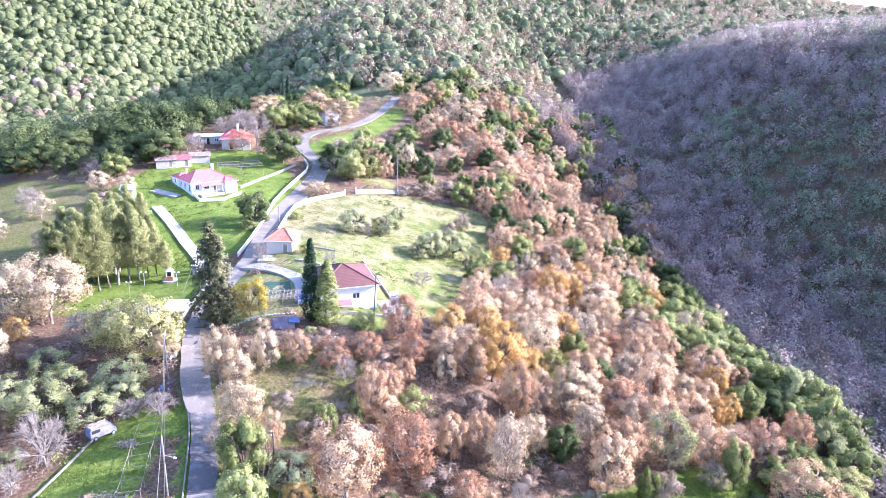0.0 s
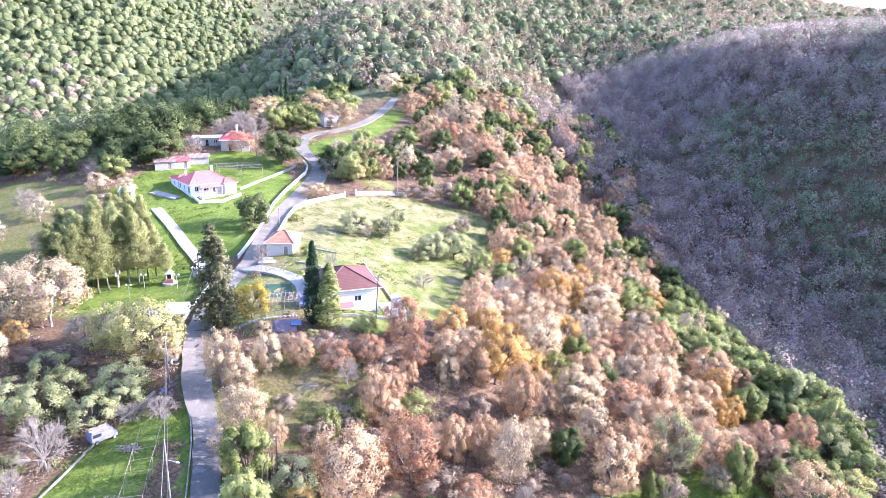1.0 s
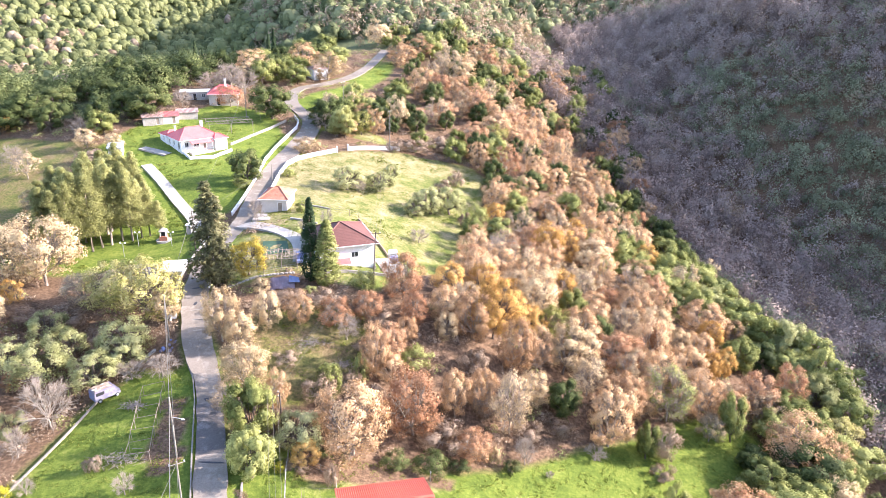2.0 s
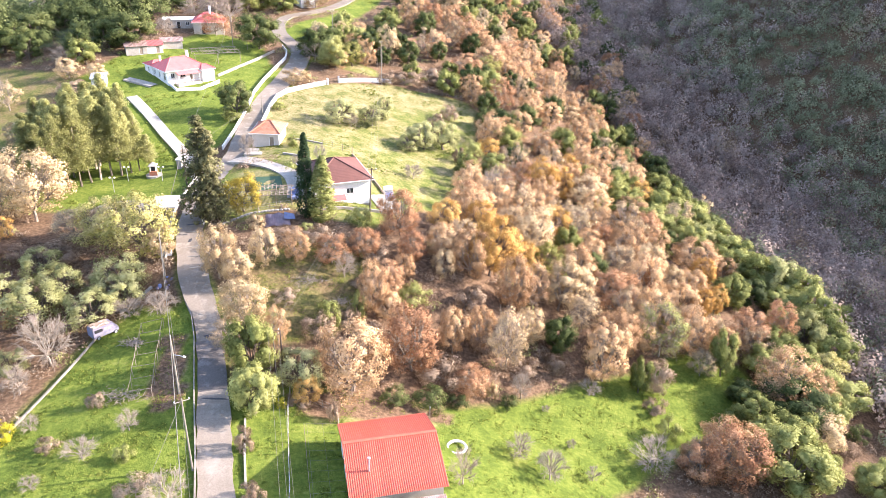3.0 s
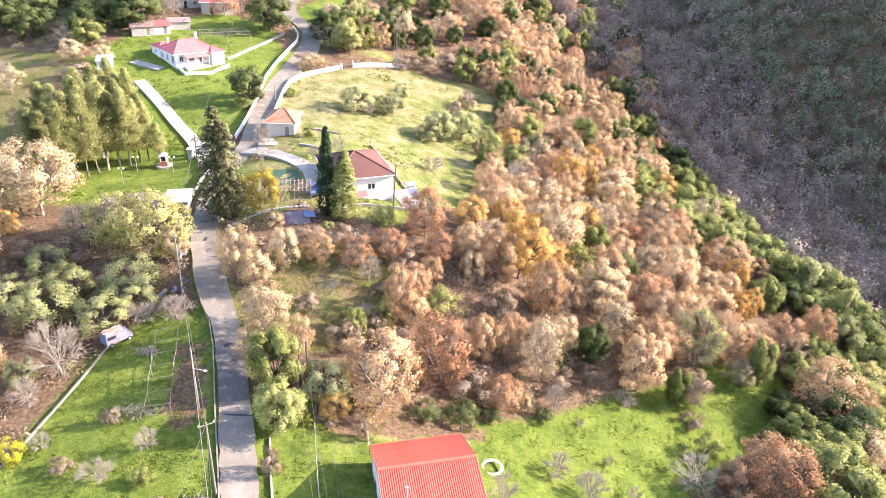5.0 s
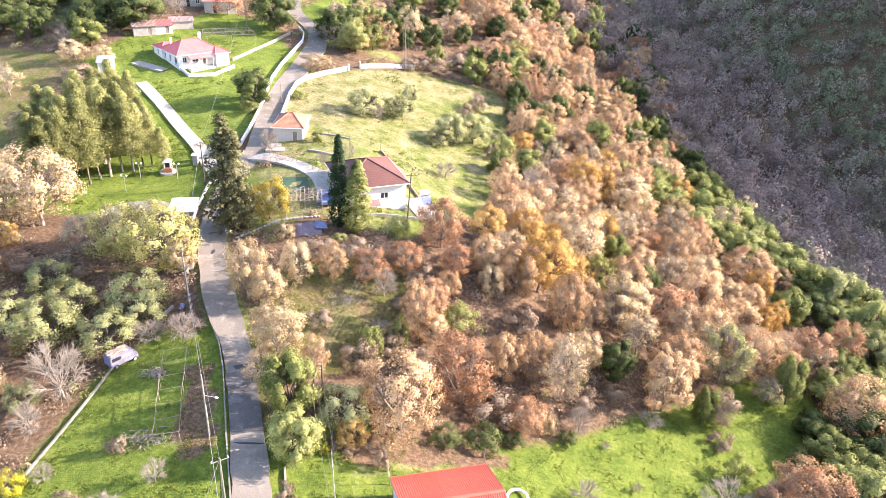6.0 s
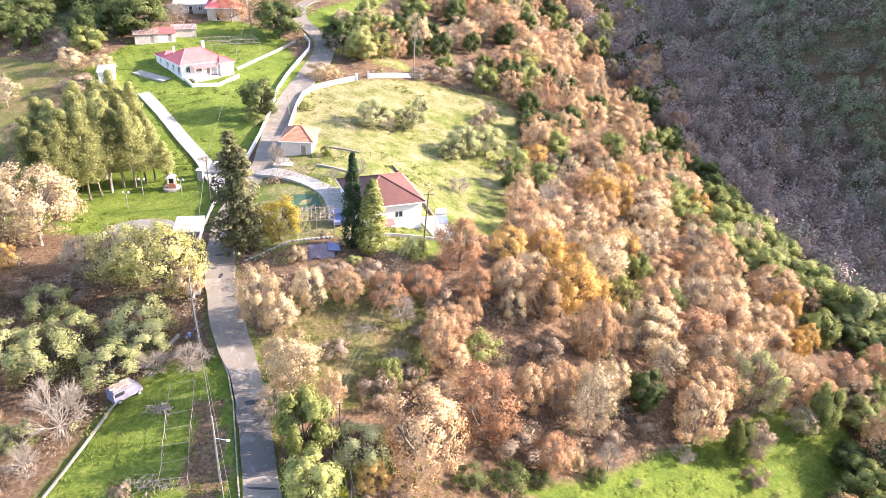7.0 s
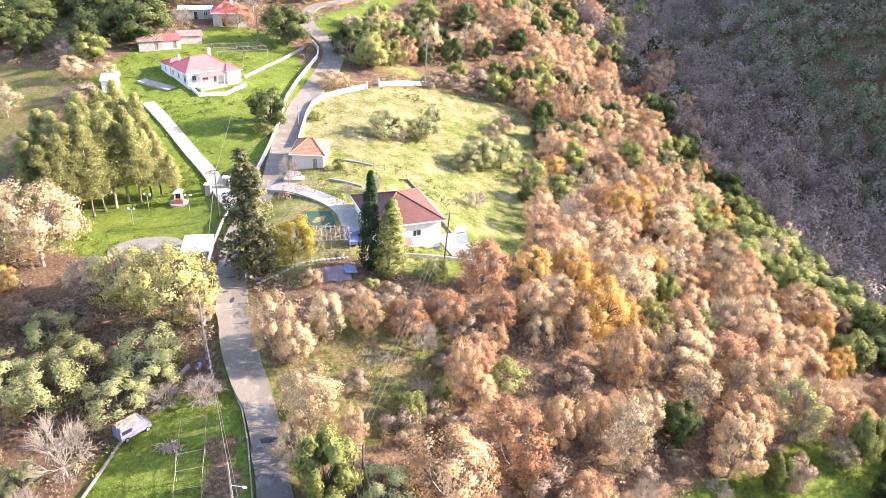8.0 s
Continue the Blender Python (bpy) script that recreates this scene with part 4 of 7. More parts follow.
def build_barn():
    """Farm shed: ridge along its length, red profiled sheets; local z 0 is the eaves."""
    w, d = 9.7, 10.8
    ob = thing("barn", "farm shed with a red corrugated metal gable roof beside a field", "barn", (-5.75, 59.6, -11.1), 11)
    hw, hd, rise, front = w / 2, d / 2, 2.05, 5.95
    side_wall(ob, "wall", w - 0.5, 0.2, -6.5, -0.1, [(-2.5, -3.6, 1.2, 1.0), (1.5, -3.6, 1.2, 1.0)], CREAM, (0, -hd + 0.35, 0), 0)
    side_wall(ob, "wall", w - 0.5, 0.2, -6.5, -0.1, [(-2.0, -3.4, 1.1, 1.0)], CREAM, (0, hd - 0.35, 0), 180)
    for s, turn in ((1, 90), (-1, -90)):
        wl = side_wall(ob, "wall", d - 1.12, 0.2, -6.5, -0.1, [(-2.6, -4.2, 1.2, 2.1, "door", BLUE_PAINT), (1.4, -3.4, 1.4, 1.1)], WHITE, (s * (hw - 0.25), 0, 0), turn, fittings=BLUE_PAINT)
        bm = bmesh.new()
        for x in (s * (hw - 0.27), s * (hw - 0.45)):
            bm.faces.new([bm.verts.new(p) for p in ((x, -hd + 0.35, -0.097), (x, hd - 0.35, -0.097), (x, 0, rise - 0.1))])
        part("gable", bm, WHITE, ob)
    count, sw = 9, w / 9
    for side in (0, 1):
        sheet = None
        for i in range(count):
            if sheet is None:
                sh = part("roof_sheet", corrugated(sw, (front, hd)[side], rise), RED_TIN, ob)
                sheet = sh.data
            else:
                sh = new("roof_sheet", sheet)
                sh.parent = ob
            if side == 0:
                sh.matrix_basis = Matrix.Translation((-hw + i * sw, -front, 0.003 * (i % 2)))
            else:
                sh.matrix_basis = Matrix.Translation((-hw + (i + 1) * sw, hd, 0.003 * (i % 2))) @ Matrix.Rotation(math.pi, 4, "Z")
    bm = bmesh.new()
    add_poly(bm, [(-hw, -0.22, rise - 0.0), (hw, -0.22, rise - 0.0), (hw, 0, rise + 0.09), (-hw, 0, rise + 0.09)], 0.02)
    add_poly(bm, [(-hw, 0, rise + 0.09), (hw, 0, rise + 0.09), (hw, 0.22, rise - 0.0), (-hw, 0.22, rise - 0.0)], 0.02)
    part("ridge_cap", bm, RED_TIN, ob)
    for s in (-1, 1):
        bm = bmesh.new()
        for y in (-front, hd):
            add_tube(bm, [(s * hw, y, 0.0), (s * hw, 0, rise)], 0.07, 5)
        part("verge_trim", bm, RED_TIN, ob)
    bm = bmesh.new()
    add_tube(bm, [(-hw, hd + 0.06, -0.05), (hw, hd + 0.06, -0.05)], 0.07, 6)
    part("gutter", bm, RED_TIN, ob)
    fl = part("flue", tube([(-2.6, -3.3, 0.5), (-2.6, -3.3, 2.5)], 0.1, 8), STEEL, ob, "pale metal stove flue")
    part("flue_cap", tube([(-2.6, -3.3, 2.52), (-2.6, -3.3, 2.62)], 0.17, 8), STEEL, fl)
    bm = bmesh.new()
    add_tube(bm, [(-4.6, -3.4, 0.62), (-2.7, -3.35, 0.72)], 0.03, 4)
    add_tube(bm, [(-4.6, -4.6, 0.3), (-2.6, -4.6, 0.3), (-2.6, -3.4, 0.72)], 0.03, 4)
    part("stay", bm, STEEL, ob, "flue stays lying on the roof")
    lean = thing("lean_to", "low lean-to with a pale pink sheet roof against the shed", "shed", (-4.6, 53.2, -12.2), 11)
    part("roof_sheet", corrugated(7.6, 2.6, 0.55), RUST_TIN, lean).matrix_basis = Matrix.Translation((-3.0, -2.4, 0))
    part("wall", box(-2.9, 4.4, -2.1, -1.95, -5.5, -0.05), CREAM, lean)
    for x in (-2.9, 4.4):
        part("post", tube([(x, 0, -5.2), (x, 0, 0.4)], 0.07, 6), WOOD, lean)
    return ob


build_barn()


def build_house_below():
    ob = thing("house", "white rendered house with a hipped brown tile roof", "house", (-16.9, 119.6, -6.3), 19)
    w, d = 9.7, 10.8
    four_walls(ob, w, d, -1.5, 4.2, WHITE, front=[(1.3, 2.0, 1.25, 1.0), (-2.6, 1.7, 1.2, 1.2)], right=[(-2.5, 1.9, 1.2, 1.2), (2.2, 0.9, 1.0, 2.1, "door", WOOD)], left=[(0, 1.8, 1.2, 1.2), (3, 0.4, 1.0, 2.1, "door", WOOD)], back=[(0, 1.8, 1.2, 1.2)])
    hip_tiles(ob, w, d, 4.3, 6.75, BROWN_TILE, 0.5, 0.0, 0.34, 0.014)
    bm = bmesh.new()
    add_poly(bm, [(-2.6, -6.6, 1.5), (0.4, -6.6, 1.5), (0.4, -5.42, 2.0), (-2.6, -5.42, 2.0)], 0.07)
    part("awning", bm, PINK_TILE, ob, "small red awning over the front door")
    part("plinth", box(-w / 2 - 0.12, w / 2 + 0.12, -d / 2 - 0.12, d / 2 + 0.12, -2.2, -0.02), CONCRETE, ob, "grey concrete plinth")
    for y in (-4.6, -1.4):
        part("downpipe", tube([(w / 2 + 0.08, y, 0), (w / 2 + 0.08, y, 4.1)], 0.05, 6), WHITE, ob)
    # side terrace with its rail, steps and a raised water tank
    tr = thing("terrace", "paved side terrace with a white rail beside the house", "terrace", (-9.6, 117.6, -6.9), 19)
    part("paving", box(-0.4, 3.6, -3.6, 3.4, -1.5, 0.02, 0.03), CONCRETE, tr)
    for i in range(9):
        part("baluster", tube([(-0.3 + i * 0.47, -3.5, 0.0), (-0.3 + i * 0.47, -3.5, 0.95)], 0.03, 5), WHITE, tr)
    part("rail", tube([(-0.35, -3.5, 0.97), (3.55, -3.5, 0.97)], 0.04, 5), WHITE, tr)
    for i in range(4):
        part("step", box(-0.5, 0.7, 3.4 + i * 0.3, 3.7 + i * 0.3, -1.2, -0.16 * i - 0.02), CONCRETE, tr)
    tank = thing("water_tank", "white cistern raised on a slim steel stand", "tank", (-7.6, 117.0, -6.9), 19)
    for x, y in ((-0.6, -0.5), (0.6, -0.5), (0.6, 0.5), (-0.6, 0.5)):
        part("leg", tube([(x, y, 0), (x, y, 2.3)], 0.05, 5), STEEL, tank)
    part("platform", box(-0.75, 0.75, -0.65, 0.65, 2.3, 2.38, 0.01), STEEL, tank)
    part("cistern", tube([(-0.75, 0, 2.85), (-0.7, 0, 2.85), (0.7, 0, 2.85), (0.75, 0, 2.85)], [0.36, 0.46, 0.46, 0.36], 14), WHITE, tank)
    part("solar_panel", add_poly(bmesh.new(), [(-0.7, -0.6, 2.4), (0.7, -0.6, 2.4), (0.7, -1.5, 1.5), (-0.7, -1.5, 1.5)], 0.06), BLUE_PAINT, tank)


build_house_below()


def build_tile_shed():
    ob = thing("tile_shed", "small cream outbuilding with an old clay tile roof", "shed", (-32.0, 141.9, -3.9), -2)
    four_walls(ob, 5.2, 7.2, -1.2, 2.55, CREAM, front=[(1.2, 0.0, 0.95, 2.0, "door", WOOD)], right=[(0, 1.1, 0.9, 0.8)])
    hip_tiles(ob, 5.2, 7.2, 2.65, 4.25, CLAY_TILE, 0.4, 0.8, 0.3)
    lt = thing("car_port", "concrete apron with a low wall beside the outbuilding", "apron", (-32.3, 136.4, -4.1), -2)
    part("slab", box(-3.2, 3.4, -2.6, 1.2, -0.8, 0.06, 0.03), CONCRETE, lt)


build_tile_shed()


def build_upper_house():
    ob = thing("house", "white house with a bright red hipped roof above a lawn", "house", (-59.05, 176.7, 0.6), 40)
    w, d = 9.6, 8.2
    four_walls(ob, w, d, -1.8, 2.5, WHITE, front=[(-3.4, 0.9, 0.9, 1.1), (-1.0, 0.9, 1.3, 1.1), (1.2, 0.1, 1.0, 2.1, "door", WOOD)], left=[(2.6, 0.3, 1.1, 1.7), (-0.2, 0.7, 0.9, 1.2), (-2.8, 0.9, 0.8, 1.0)])
    hip_tiles(ob, w, d, 2.6, 4.8, PINK_TILE, 0.5, 3.6, 0.36, 0.02)
    chimney(ob, 2.8, 1.2, 3.2, 5.8)
    chimney(ob, -3.4, 2.2, 3.0, 5.0, WHITE, 0.4)
    bm = bmesh.new()
    add_poly(bm, [(-3.0, -6.2, 1.95), (2.4, -6.2, 1.95), (2.4, -4.55, 2.56), (-3.0, -4.55, 2.56)], 0.08)
    part("porch_roof", bm, PINK_TILE, ob, "red roof running down over the porch")
    for x in (-2.8, -1.1, 0.6, 2.2):
        part("porch_post", tube([(x, -6.0, -0.2), (x, -6.0, 1.9)], 0.07, 6), WHITE, ob)
    part("porch_step", box(-3.2, 2.6, -6.3, -4.25, -1.8, -0.22, 0.03), STONE, ob, "raised stone porch floor")
    part("porch_rail", tube([(-2.8, -6.05, 0.7), (2.2, -6.05, 0.7)], 0.04, 5), WOOD, ob)
    wing = thing("house_wing", "white side wing with a low red roof", "house", (-53.2, 176.9, 0.5), 40)
    four_walls(wing, 3.0, 4.2, -1.6, 2.4, WHITE, left=[(0, 0.0, 0.9, 2.0, "door", WOOD)])
    hip_tiles(wing, 3.0, 4.2, 2.5, 3.3, PINK_TILE, 0.3, 1.0, 0.4)
    back = thing("house_wing", "white rear wing with a red lean-to roof", "house", (-65.0, 179.4, 1.0), 40)
    four_walls(back, 4.4, 4.4, -1.6, 2.0, WHITE, front=[(0.4, 0.5, 0.8, 1.0)], left=[(0, 0.8, 0.8, 0.9)])
    hip_tiles(back, 4.4, 4.4, 2.1, 3.0, PINK_TILE, 0.3, 1.2, 0.4)


build_upper_house()


def shack(label, x, y, z, w, d, h, rise, turn, wall, roof, door=True):
    """A low shed with a single-pitch profiled roof."""
    ob = thing("shed", label, "shed", (x, y, z), turn)
    four_walls(ob, w, d, -1.5, h, wall, front=[(w * 0.22, 0.0, 0.9, 1.9, "door", WOOD)] if door else [])
    sheet = part("roof_sheet", corrugated(w + 0.6, d + 0.7, rise, 0.3, 0.06), roof, ob)
    sheet.matrix_basis = Matrix.Translation((-w / 2 - 0.3, -d / 2 - 0.35, h + 0.05))
    for s in (-1, 1):
        bm = bmesh.new()
        bm.faces.new([bm.verts.new(p) for p in ((s * (w / 2 - 0.02), -d / 2, h + 0.003), (s * (w / 2 - 0.02), d / 2, h + 0.003), (s * (w / 2 - 0.02), d / 2, h + rise * 0.92))])
        part("gable", bm, wall, ob)
    return ob


shack("long low stone shed with a rusty pink sheet roof", -73.6, 190.6, 3.2, 5.0, 3.4, 2.0, 0.7, 24, STONE, RUST_TIN)
shack("low shed with a red sheet roof beside the rusty one", -69.9, 192.4, 3.3, 4.4, 3.4, 1.9, 0.7, 24, CREAM, PINK_TILE)
shack("small tin-roofed hut with a patched grey roof", -66.4, 196.6, 3.9, 5.2, 3.0, 1.6, 0.6, 20, STONE, RUST_TIN, False)
shack("small white hut with a grey pitched roof on the lawn", -75.2, 169.6, -0.2, 3.0, 3.6, 2.0, 0.6, 15, WHITE, STEEL)


def build_village_houses():
    ob = thing("house", "cream village house with a red tile roof and white chimney", "house", (-60.6, 213.0, 5.2), 12)
    four_walls(ob, 8.0, 7.0, -1.6, 3.0, CREAM, front=[(-1.4, 0.0, 1.0, 2.1, "door", DARK), (2.0, 1.0, 1.0, 1.0)])
    hip_tiles(ob, 8.0, 7.0, 3.1, 5.3, PINK_TILE, 0.45, 2.0, 0.5)
    chimney(ob, 0.6, -0.8, 4.0, 7.2, WHITE, 0.6)
    ob = thing("house", "low grey house with a flat white roof among trees", "house", (-69.5, 215.0, 5.9), 14)
    four_walls(ob, 8.0, 5.0, -1.6, 2.4, STONE, front=[(0, 0.0, 1.0, 2.0, "door", DARK), (2.4, 0.9, 1.0, 1.0), (-2.4, 0.9, 1.0, 1.0)])
    part("roof_slab", box(-4.3, 4.3, -2.8, 2.8, 2.403, 2.6, 0.03), WHITE, ob)
    ob = thing("house", "small white gabled house near the top of the road", "house", (-38.2, 247.0, 8.4), 30)
    four_walls(ob, 5.0, 5.6, -1.6, 3.2, WHITE, front=[(0, 1.0, 0.9, 1.0)], right=[(0, 1.0, 0.9, 1.0)])
    hip_tiles(ob, 5.0, 5.6, 3.3, 4.6, RUST_TIN, 0.3, 1.0, 0.5)
    ob = thing("house", "white house front behind trees on the far ridge", "house", (-46.0, 252.0, 9.4), 10)
    four_walls(ob, 7.0, 5.0, -1.6, 3.0, WHITE, front=[(1.5, 1.0, 0.9, 1.0), (-1.5, 1.0, 0.9, 1.0)])
    hip_tiles(ob, 7.0, 5.0, 3.1, 4.3, RUST_TIN, 0.3, 2.0, 0.5)


build_village_houses()


# ---- walls, fences and paving ----
def wall_run(name, label, pts, high, thick, material, cap=None, lift=0.0, kind="structure", seg=3.0):
    """A wall that follows the land: panels end to end under one thing, each topped by its coping."""
    ob = thing(name, label, "wall", kind=kind)
    for (x0, y0), (x1, y1) in zip(pts, pts[1:]):
        n = max(1, round(math.hypot(x1 - x0, y1 - y0) / seg))
        for i in range(n):
            a, b = (x0 + (x1 - x0) * i / n, y0 + (y1 - y0) * i / n), (x0 + (x1 - x0) * (i + 1) / n, y0 + (y1 - y0) * (i + 1) / n)
            za, zb = height(*a) + lift, height(*b) + lift
            dx, dy = b[0] - a[0], b[1] - a[1]
            ln = math.hypot(dx, dy)
            nx, ny = -dy / ln * thick / 2, dx / ln * thick / 2
            bm = bmesh.new()
            for (p, q, r) in ((1, -1.2, high),):
                base = [(a[0] - nx, a[1] - ny, za + q), (b[0] - nx, b[1] - ny, zb + q), (b[0] + nx, b[1] + ny, zb + q), (a[0] + nx, a[1] + ny, za + q)]
                top = [(v[0], v[1], v[2] - q + r) for v in base]
                vs = [bm.verts.new(v) for v in base + top]
                for f in ((3, 2, 1, 0), (4, 5, 6, 7), (0, 1, 5, 4), (1, 2, 6, 5), (2, 3, 7, 6), (3, 0, 4, 7)):
                    bm.faces.new([vs[k] for k in f])
            pn = part("panel", bm, material, ob)
            if cap:
                bm = bmesh.new()
                k = 1 + 0.12 / thick
                tp = [(a[0] - nx * k, a[1] - ny * k, za + high + 0.09), (b[0] - nx * k, b[1] - ny * k, zb + high + 0.09), (b[0] + nx * k, b[1] + ny * k, zb + high + 0.09), (a[0] + nx * k, a[1] + ny * k, za + high + 0.09)]
                add_poly(bm, tp, 0.085)
                part("coping", bm, cap, pn)
    return ob


def stone_run(label, pts, high, thick, seed):
    """A rough field wall of single stones."""
    rng = random.Random(seed)
    ob = thing("field_wall", label, "wall", kind="structure")
    kinds = []
    for k in range(4):
        bm = bmesh.new()
        bmesh.ops.create_icosphere(bm, subdivisions=1, radius=0.5)
        for v in bm.verts:
            v.co *= rng.uniform(0.75, 1.15)
            v.co.z = max(min(v.co.z, 0.36), -0.36)
        me = bpy.data.meshes.new("stone")
        bm.to_mesh(me)
        bm.free()
        me.materials.append(STONE)
        kinds.append(me)
    for (x0, y0), (x1, y1) in zip(pts, pts[1:]):
        ln = math.hypot(x1 - x0, y1 - y0)
        s = 0.0
        while s < ln:
            w = rng.uniform(0.45, 0.85)
            x, y = x0 + (x1 - x0) * s / ln, y0 + (y1 - y0) * s / ln
            o = new("stone", kinds[rng.randrange(4)])
            o.parent = ob
            o.location = (x, y, height(x, y) + high * 0.4)
            o.rotation_euler = (0, 0, math.atan2(y1 - y0, x1 - x0) + rng.uniform(-0.2, 0.2))
            o.scale = (w * 1.15, thick, high * rng.uniform(1.1, 1.5))
            s += w * 0.9
    return ob


wall_run("wall_road_west", "white rendered wall along the upper road", [(-40.9, 139.5), (-40.3, 148), (-40.2, 156), (-40.3, 163), (-40.5, 171), (-39.6, 179), (-38, 188), (-36.8, 195), (-37.2, 200), (-39, 204)], 0.75, 0.18, WHITE, WHITE)
wall_run("wall_road_east", "white rendered wall between road and meadow", [(-35.2, 148), (-35.4, 156), (-35.5, 163), (-35.0, 169.5), (-33.2, 173.6), (-29.8, 177.2), (-25.0, 182)], 0.95, 0.18, WHITE, WHITE)
wall_run("wall_meadow_north", "white rendered wall above the meadow", [(-21.8, 185), (-15.4, 189.4), (-9.0, 193.4)], 0.95, 0.18, WHITE, WHITE)
wall_run("terrace_wall", "low white wall round the planted terrace", [(-60.2, 171.2), (-57.4, 167.6), (-52.4, 169.3), (-49.4, 175)], 0.6, 0.2, WHITE, WHITE)
wall_run("garden_wall", "pale yellow garden wall running to the road", [(-50.6, 178.8), (-47.3, 185.9), (-43.4, 193.6), (-40.6, 200)], 0.6, 0.3, CONCRETE)
stone_run("rough stone wall along the road", [(-42.9, 127), (-43.1, 122), (-42.6, 115), (-41.9, 109), (-40.3, 101), (-39.2, 96)], 0.8, 0.5, 3)
wall_run("garden_kerb", "thin concrete kerb across the grassy garden", [(-49.6, 58), (-47.5, 65), (-45.2, 76), (-44.0, 82)], 0.25, 0.2, PAVING)
wall_run("garden_kerb", "thin concrete kerb under the bare trees", [(-42.4, 86), (-39.6, 90.5)], 0.3, 0.35, CONCRETE)
wall_run("roadside_kerb", "low concrete kerb wall beside the road", [(-34.2, 87.2), (-32.4, 83.8), (-31.0, 79.6), (-29.6, 74), (-28.6, 70), (-27.4, 65.5), (-26.2, 61), (-25.0, 56), (-23.4, 49)], 0.4, 0.14, PAVING)
wall_run("parapet", "short white parapet at the road edge", [(-36.9, 112.5), (-36.3, 108.5), (-35.9, 105)], 0.8, 0.25, WHITE)
wall_run("yard_wall", "low concrete retaining wall above the yard", [(-28.0, 133.2), (-22.6, 131.2)], 0.35, 0.3, CONCRETE)
wall_run("garden_edge", "low concrete edging in the garden", [(-27.4, 142.2), (-21.4, 141.4)], 0.3, 0.3, CONCRETE)
wall_run("garden_edge", "rusty brown edging wall behind the house", [(-15.4, 139), (-12.6, 133.6), (-9.6, 127), (-7.6, 121)], 0.5, 0.2, WOOD)
wall_run("house_edge", "pale edging wall below the house", [(-21.5, 108.5), (-15, 111.4), (-6, 113.6)], 0.5, 0.25, CONCRETE)
wall_run("verge_edge", "short concrete edging on the grass verge", [(-22.1, 66.4), (-21.3, 62), (-20.2, 57)], 0.3, 0.2, CONCRETE)
stone_run("low stone edging in front of the yard", [(-34, 103.4), (-29, 107.4), (-23, 109)], 0.45, 0.4, 7)


def strip(name, label, pts, material, lift=0.2):
    return ribbon(name, smooth_line(pts, 1.2), material, label, "path", lift)


strip("lane", "bright concrete lane between lawn and pine grove", [(-66.2, 163.6, 2.4), (-60.5, 156.3, 2.4), (-54.5, 148, 2.5), (-48.6, 139.6, 2.6), (-46.0, 134.5, 2.6), (-43.6, 130, 2.8), (-40.6, 123.8, 2.4)], LANE)
strip("driveway", "pale concrete drive leading to the house yard", [(-37.5, 133.2, 3.4), (-33.6, 131, 3.2), (-30.6, 128.4, 2.8), (-27.6, 125.6, 2.8), (-24.8, 122.6, 3.4), (-23.3, 118, 3.0), (-22.9, 112.4, 2.4)], CONCRETE, 0.16)
strip("path", "worn concrete apron in front of the red-roofed house", [(-70.6, 173.6, 2.2), (-66.6, 171.6, 2.4), (-62.6, 169.6, 2.2)], CONCRETE)


def tar_patch(x, y, long, wide, turn, seed, material=TAR, lift=0.22):
    rng = random.Random(seed)
    bm = bmesh.new()
    pts = []
    for i in range(16):
        a = 2 * math.pi * i / 16
        r = rng.uniform(0.8, 1.1)
        u, v = math.cos(a) * long / 2 * r, math.sin(a) * wide / 2 * r
        c, s = math.cos(radians(turn)), math.sin(radians(turn))
        px, py = x + u * c - v * s, y + u * s + v * c
        pts.append((px, py, height(px, py) * 0.5 + height(x, y) * 0.5 + lift + 0.03))
    add_poly(bm, pts, 0.06)
    me = bpy.data.meshes.new("road_patch")
    bm.to_mesh(me)
    bm.free()
    me.materials.append(material)
    return tagged(new("road_patch", me), "dark tar repair patch on the road", "road patch", kind="structure")


tar_patch(-29.0, 79.8, 1.9, 0.7, 10, 1)
tar_patch(-37.6, 105.2, 2.2, 0.35, 10, 2)
tar_patch(-36.7, 100.4, 0.5, 1.1, 0, 3)
tar_patch(-26.0, 69.1, 3.3, 0.28, 0, 4)
for k, (x, y) in enumerate(((-35.5, 96.2), (-36.8, 102.8), (-34.8, 93.6), (-36.2, 98.6))):
    tar_patch(x, y, 2.6, 0.16, 4 * k, 20 + k, CONCRETE, 0.215)


def wire_fence(label, pts, gap=2.4, high=1.1, rails=3, post=PALE_POLE, category="fence"):
    """Posts with strands of wire."""
    ob = thing("fence", label, category)
    line = []
    for (x0, y0), (x1, y1) in zip(pts, pts[1:]):
        n = max(1, round(math.hypot(x1 - x0, y1 - y0) / gap))
        line += [(x0 + (x1 - x0) * i / n, y0 + (y1 - y0) * i / n) for i in range(n)]
    line.append(pts[-1])
    rng = random.Random(label)
    for x, y in line:
        z = height(x, y)
        part("post", tube([(x, y, z - 0.3), (x + rng.uniform(-0.05, 0.05), y + rng.uniform(-0.05, 0.05), z + high * rng.uniform(0.92, 1.06))], 0.05, 5), post, ob)
    for k in range(rails):
        h = high * (k + 0.6) / rails
        part("wire", tube([(x, y, height(x, y) + h) for x, y in line], 0.012, 3), STEEL, ob)
    return ob


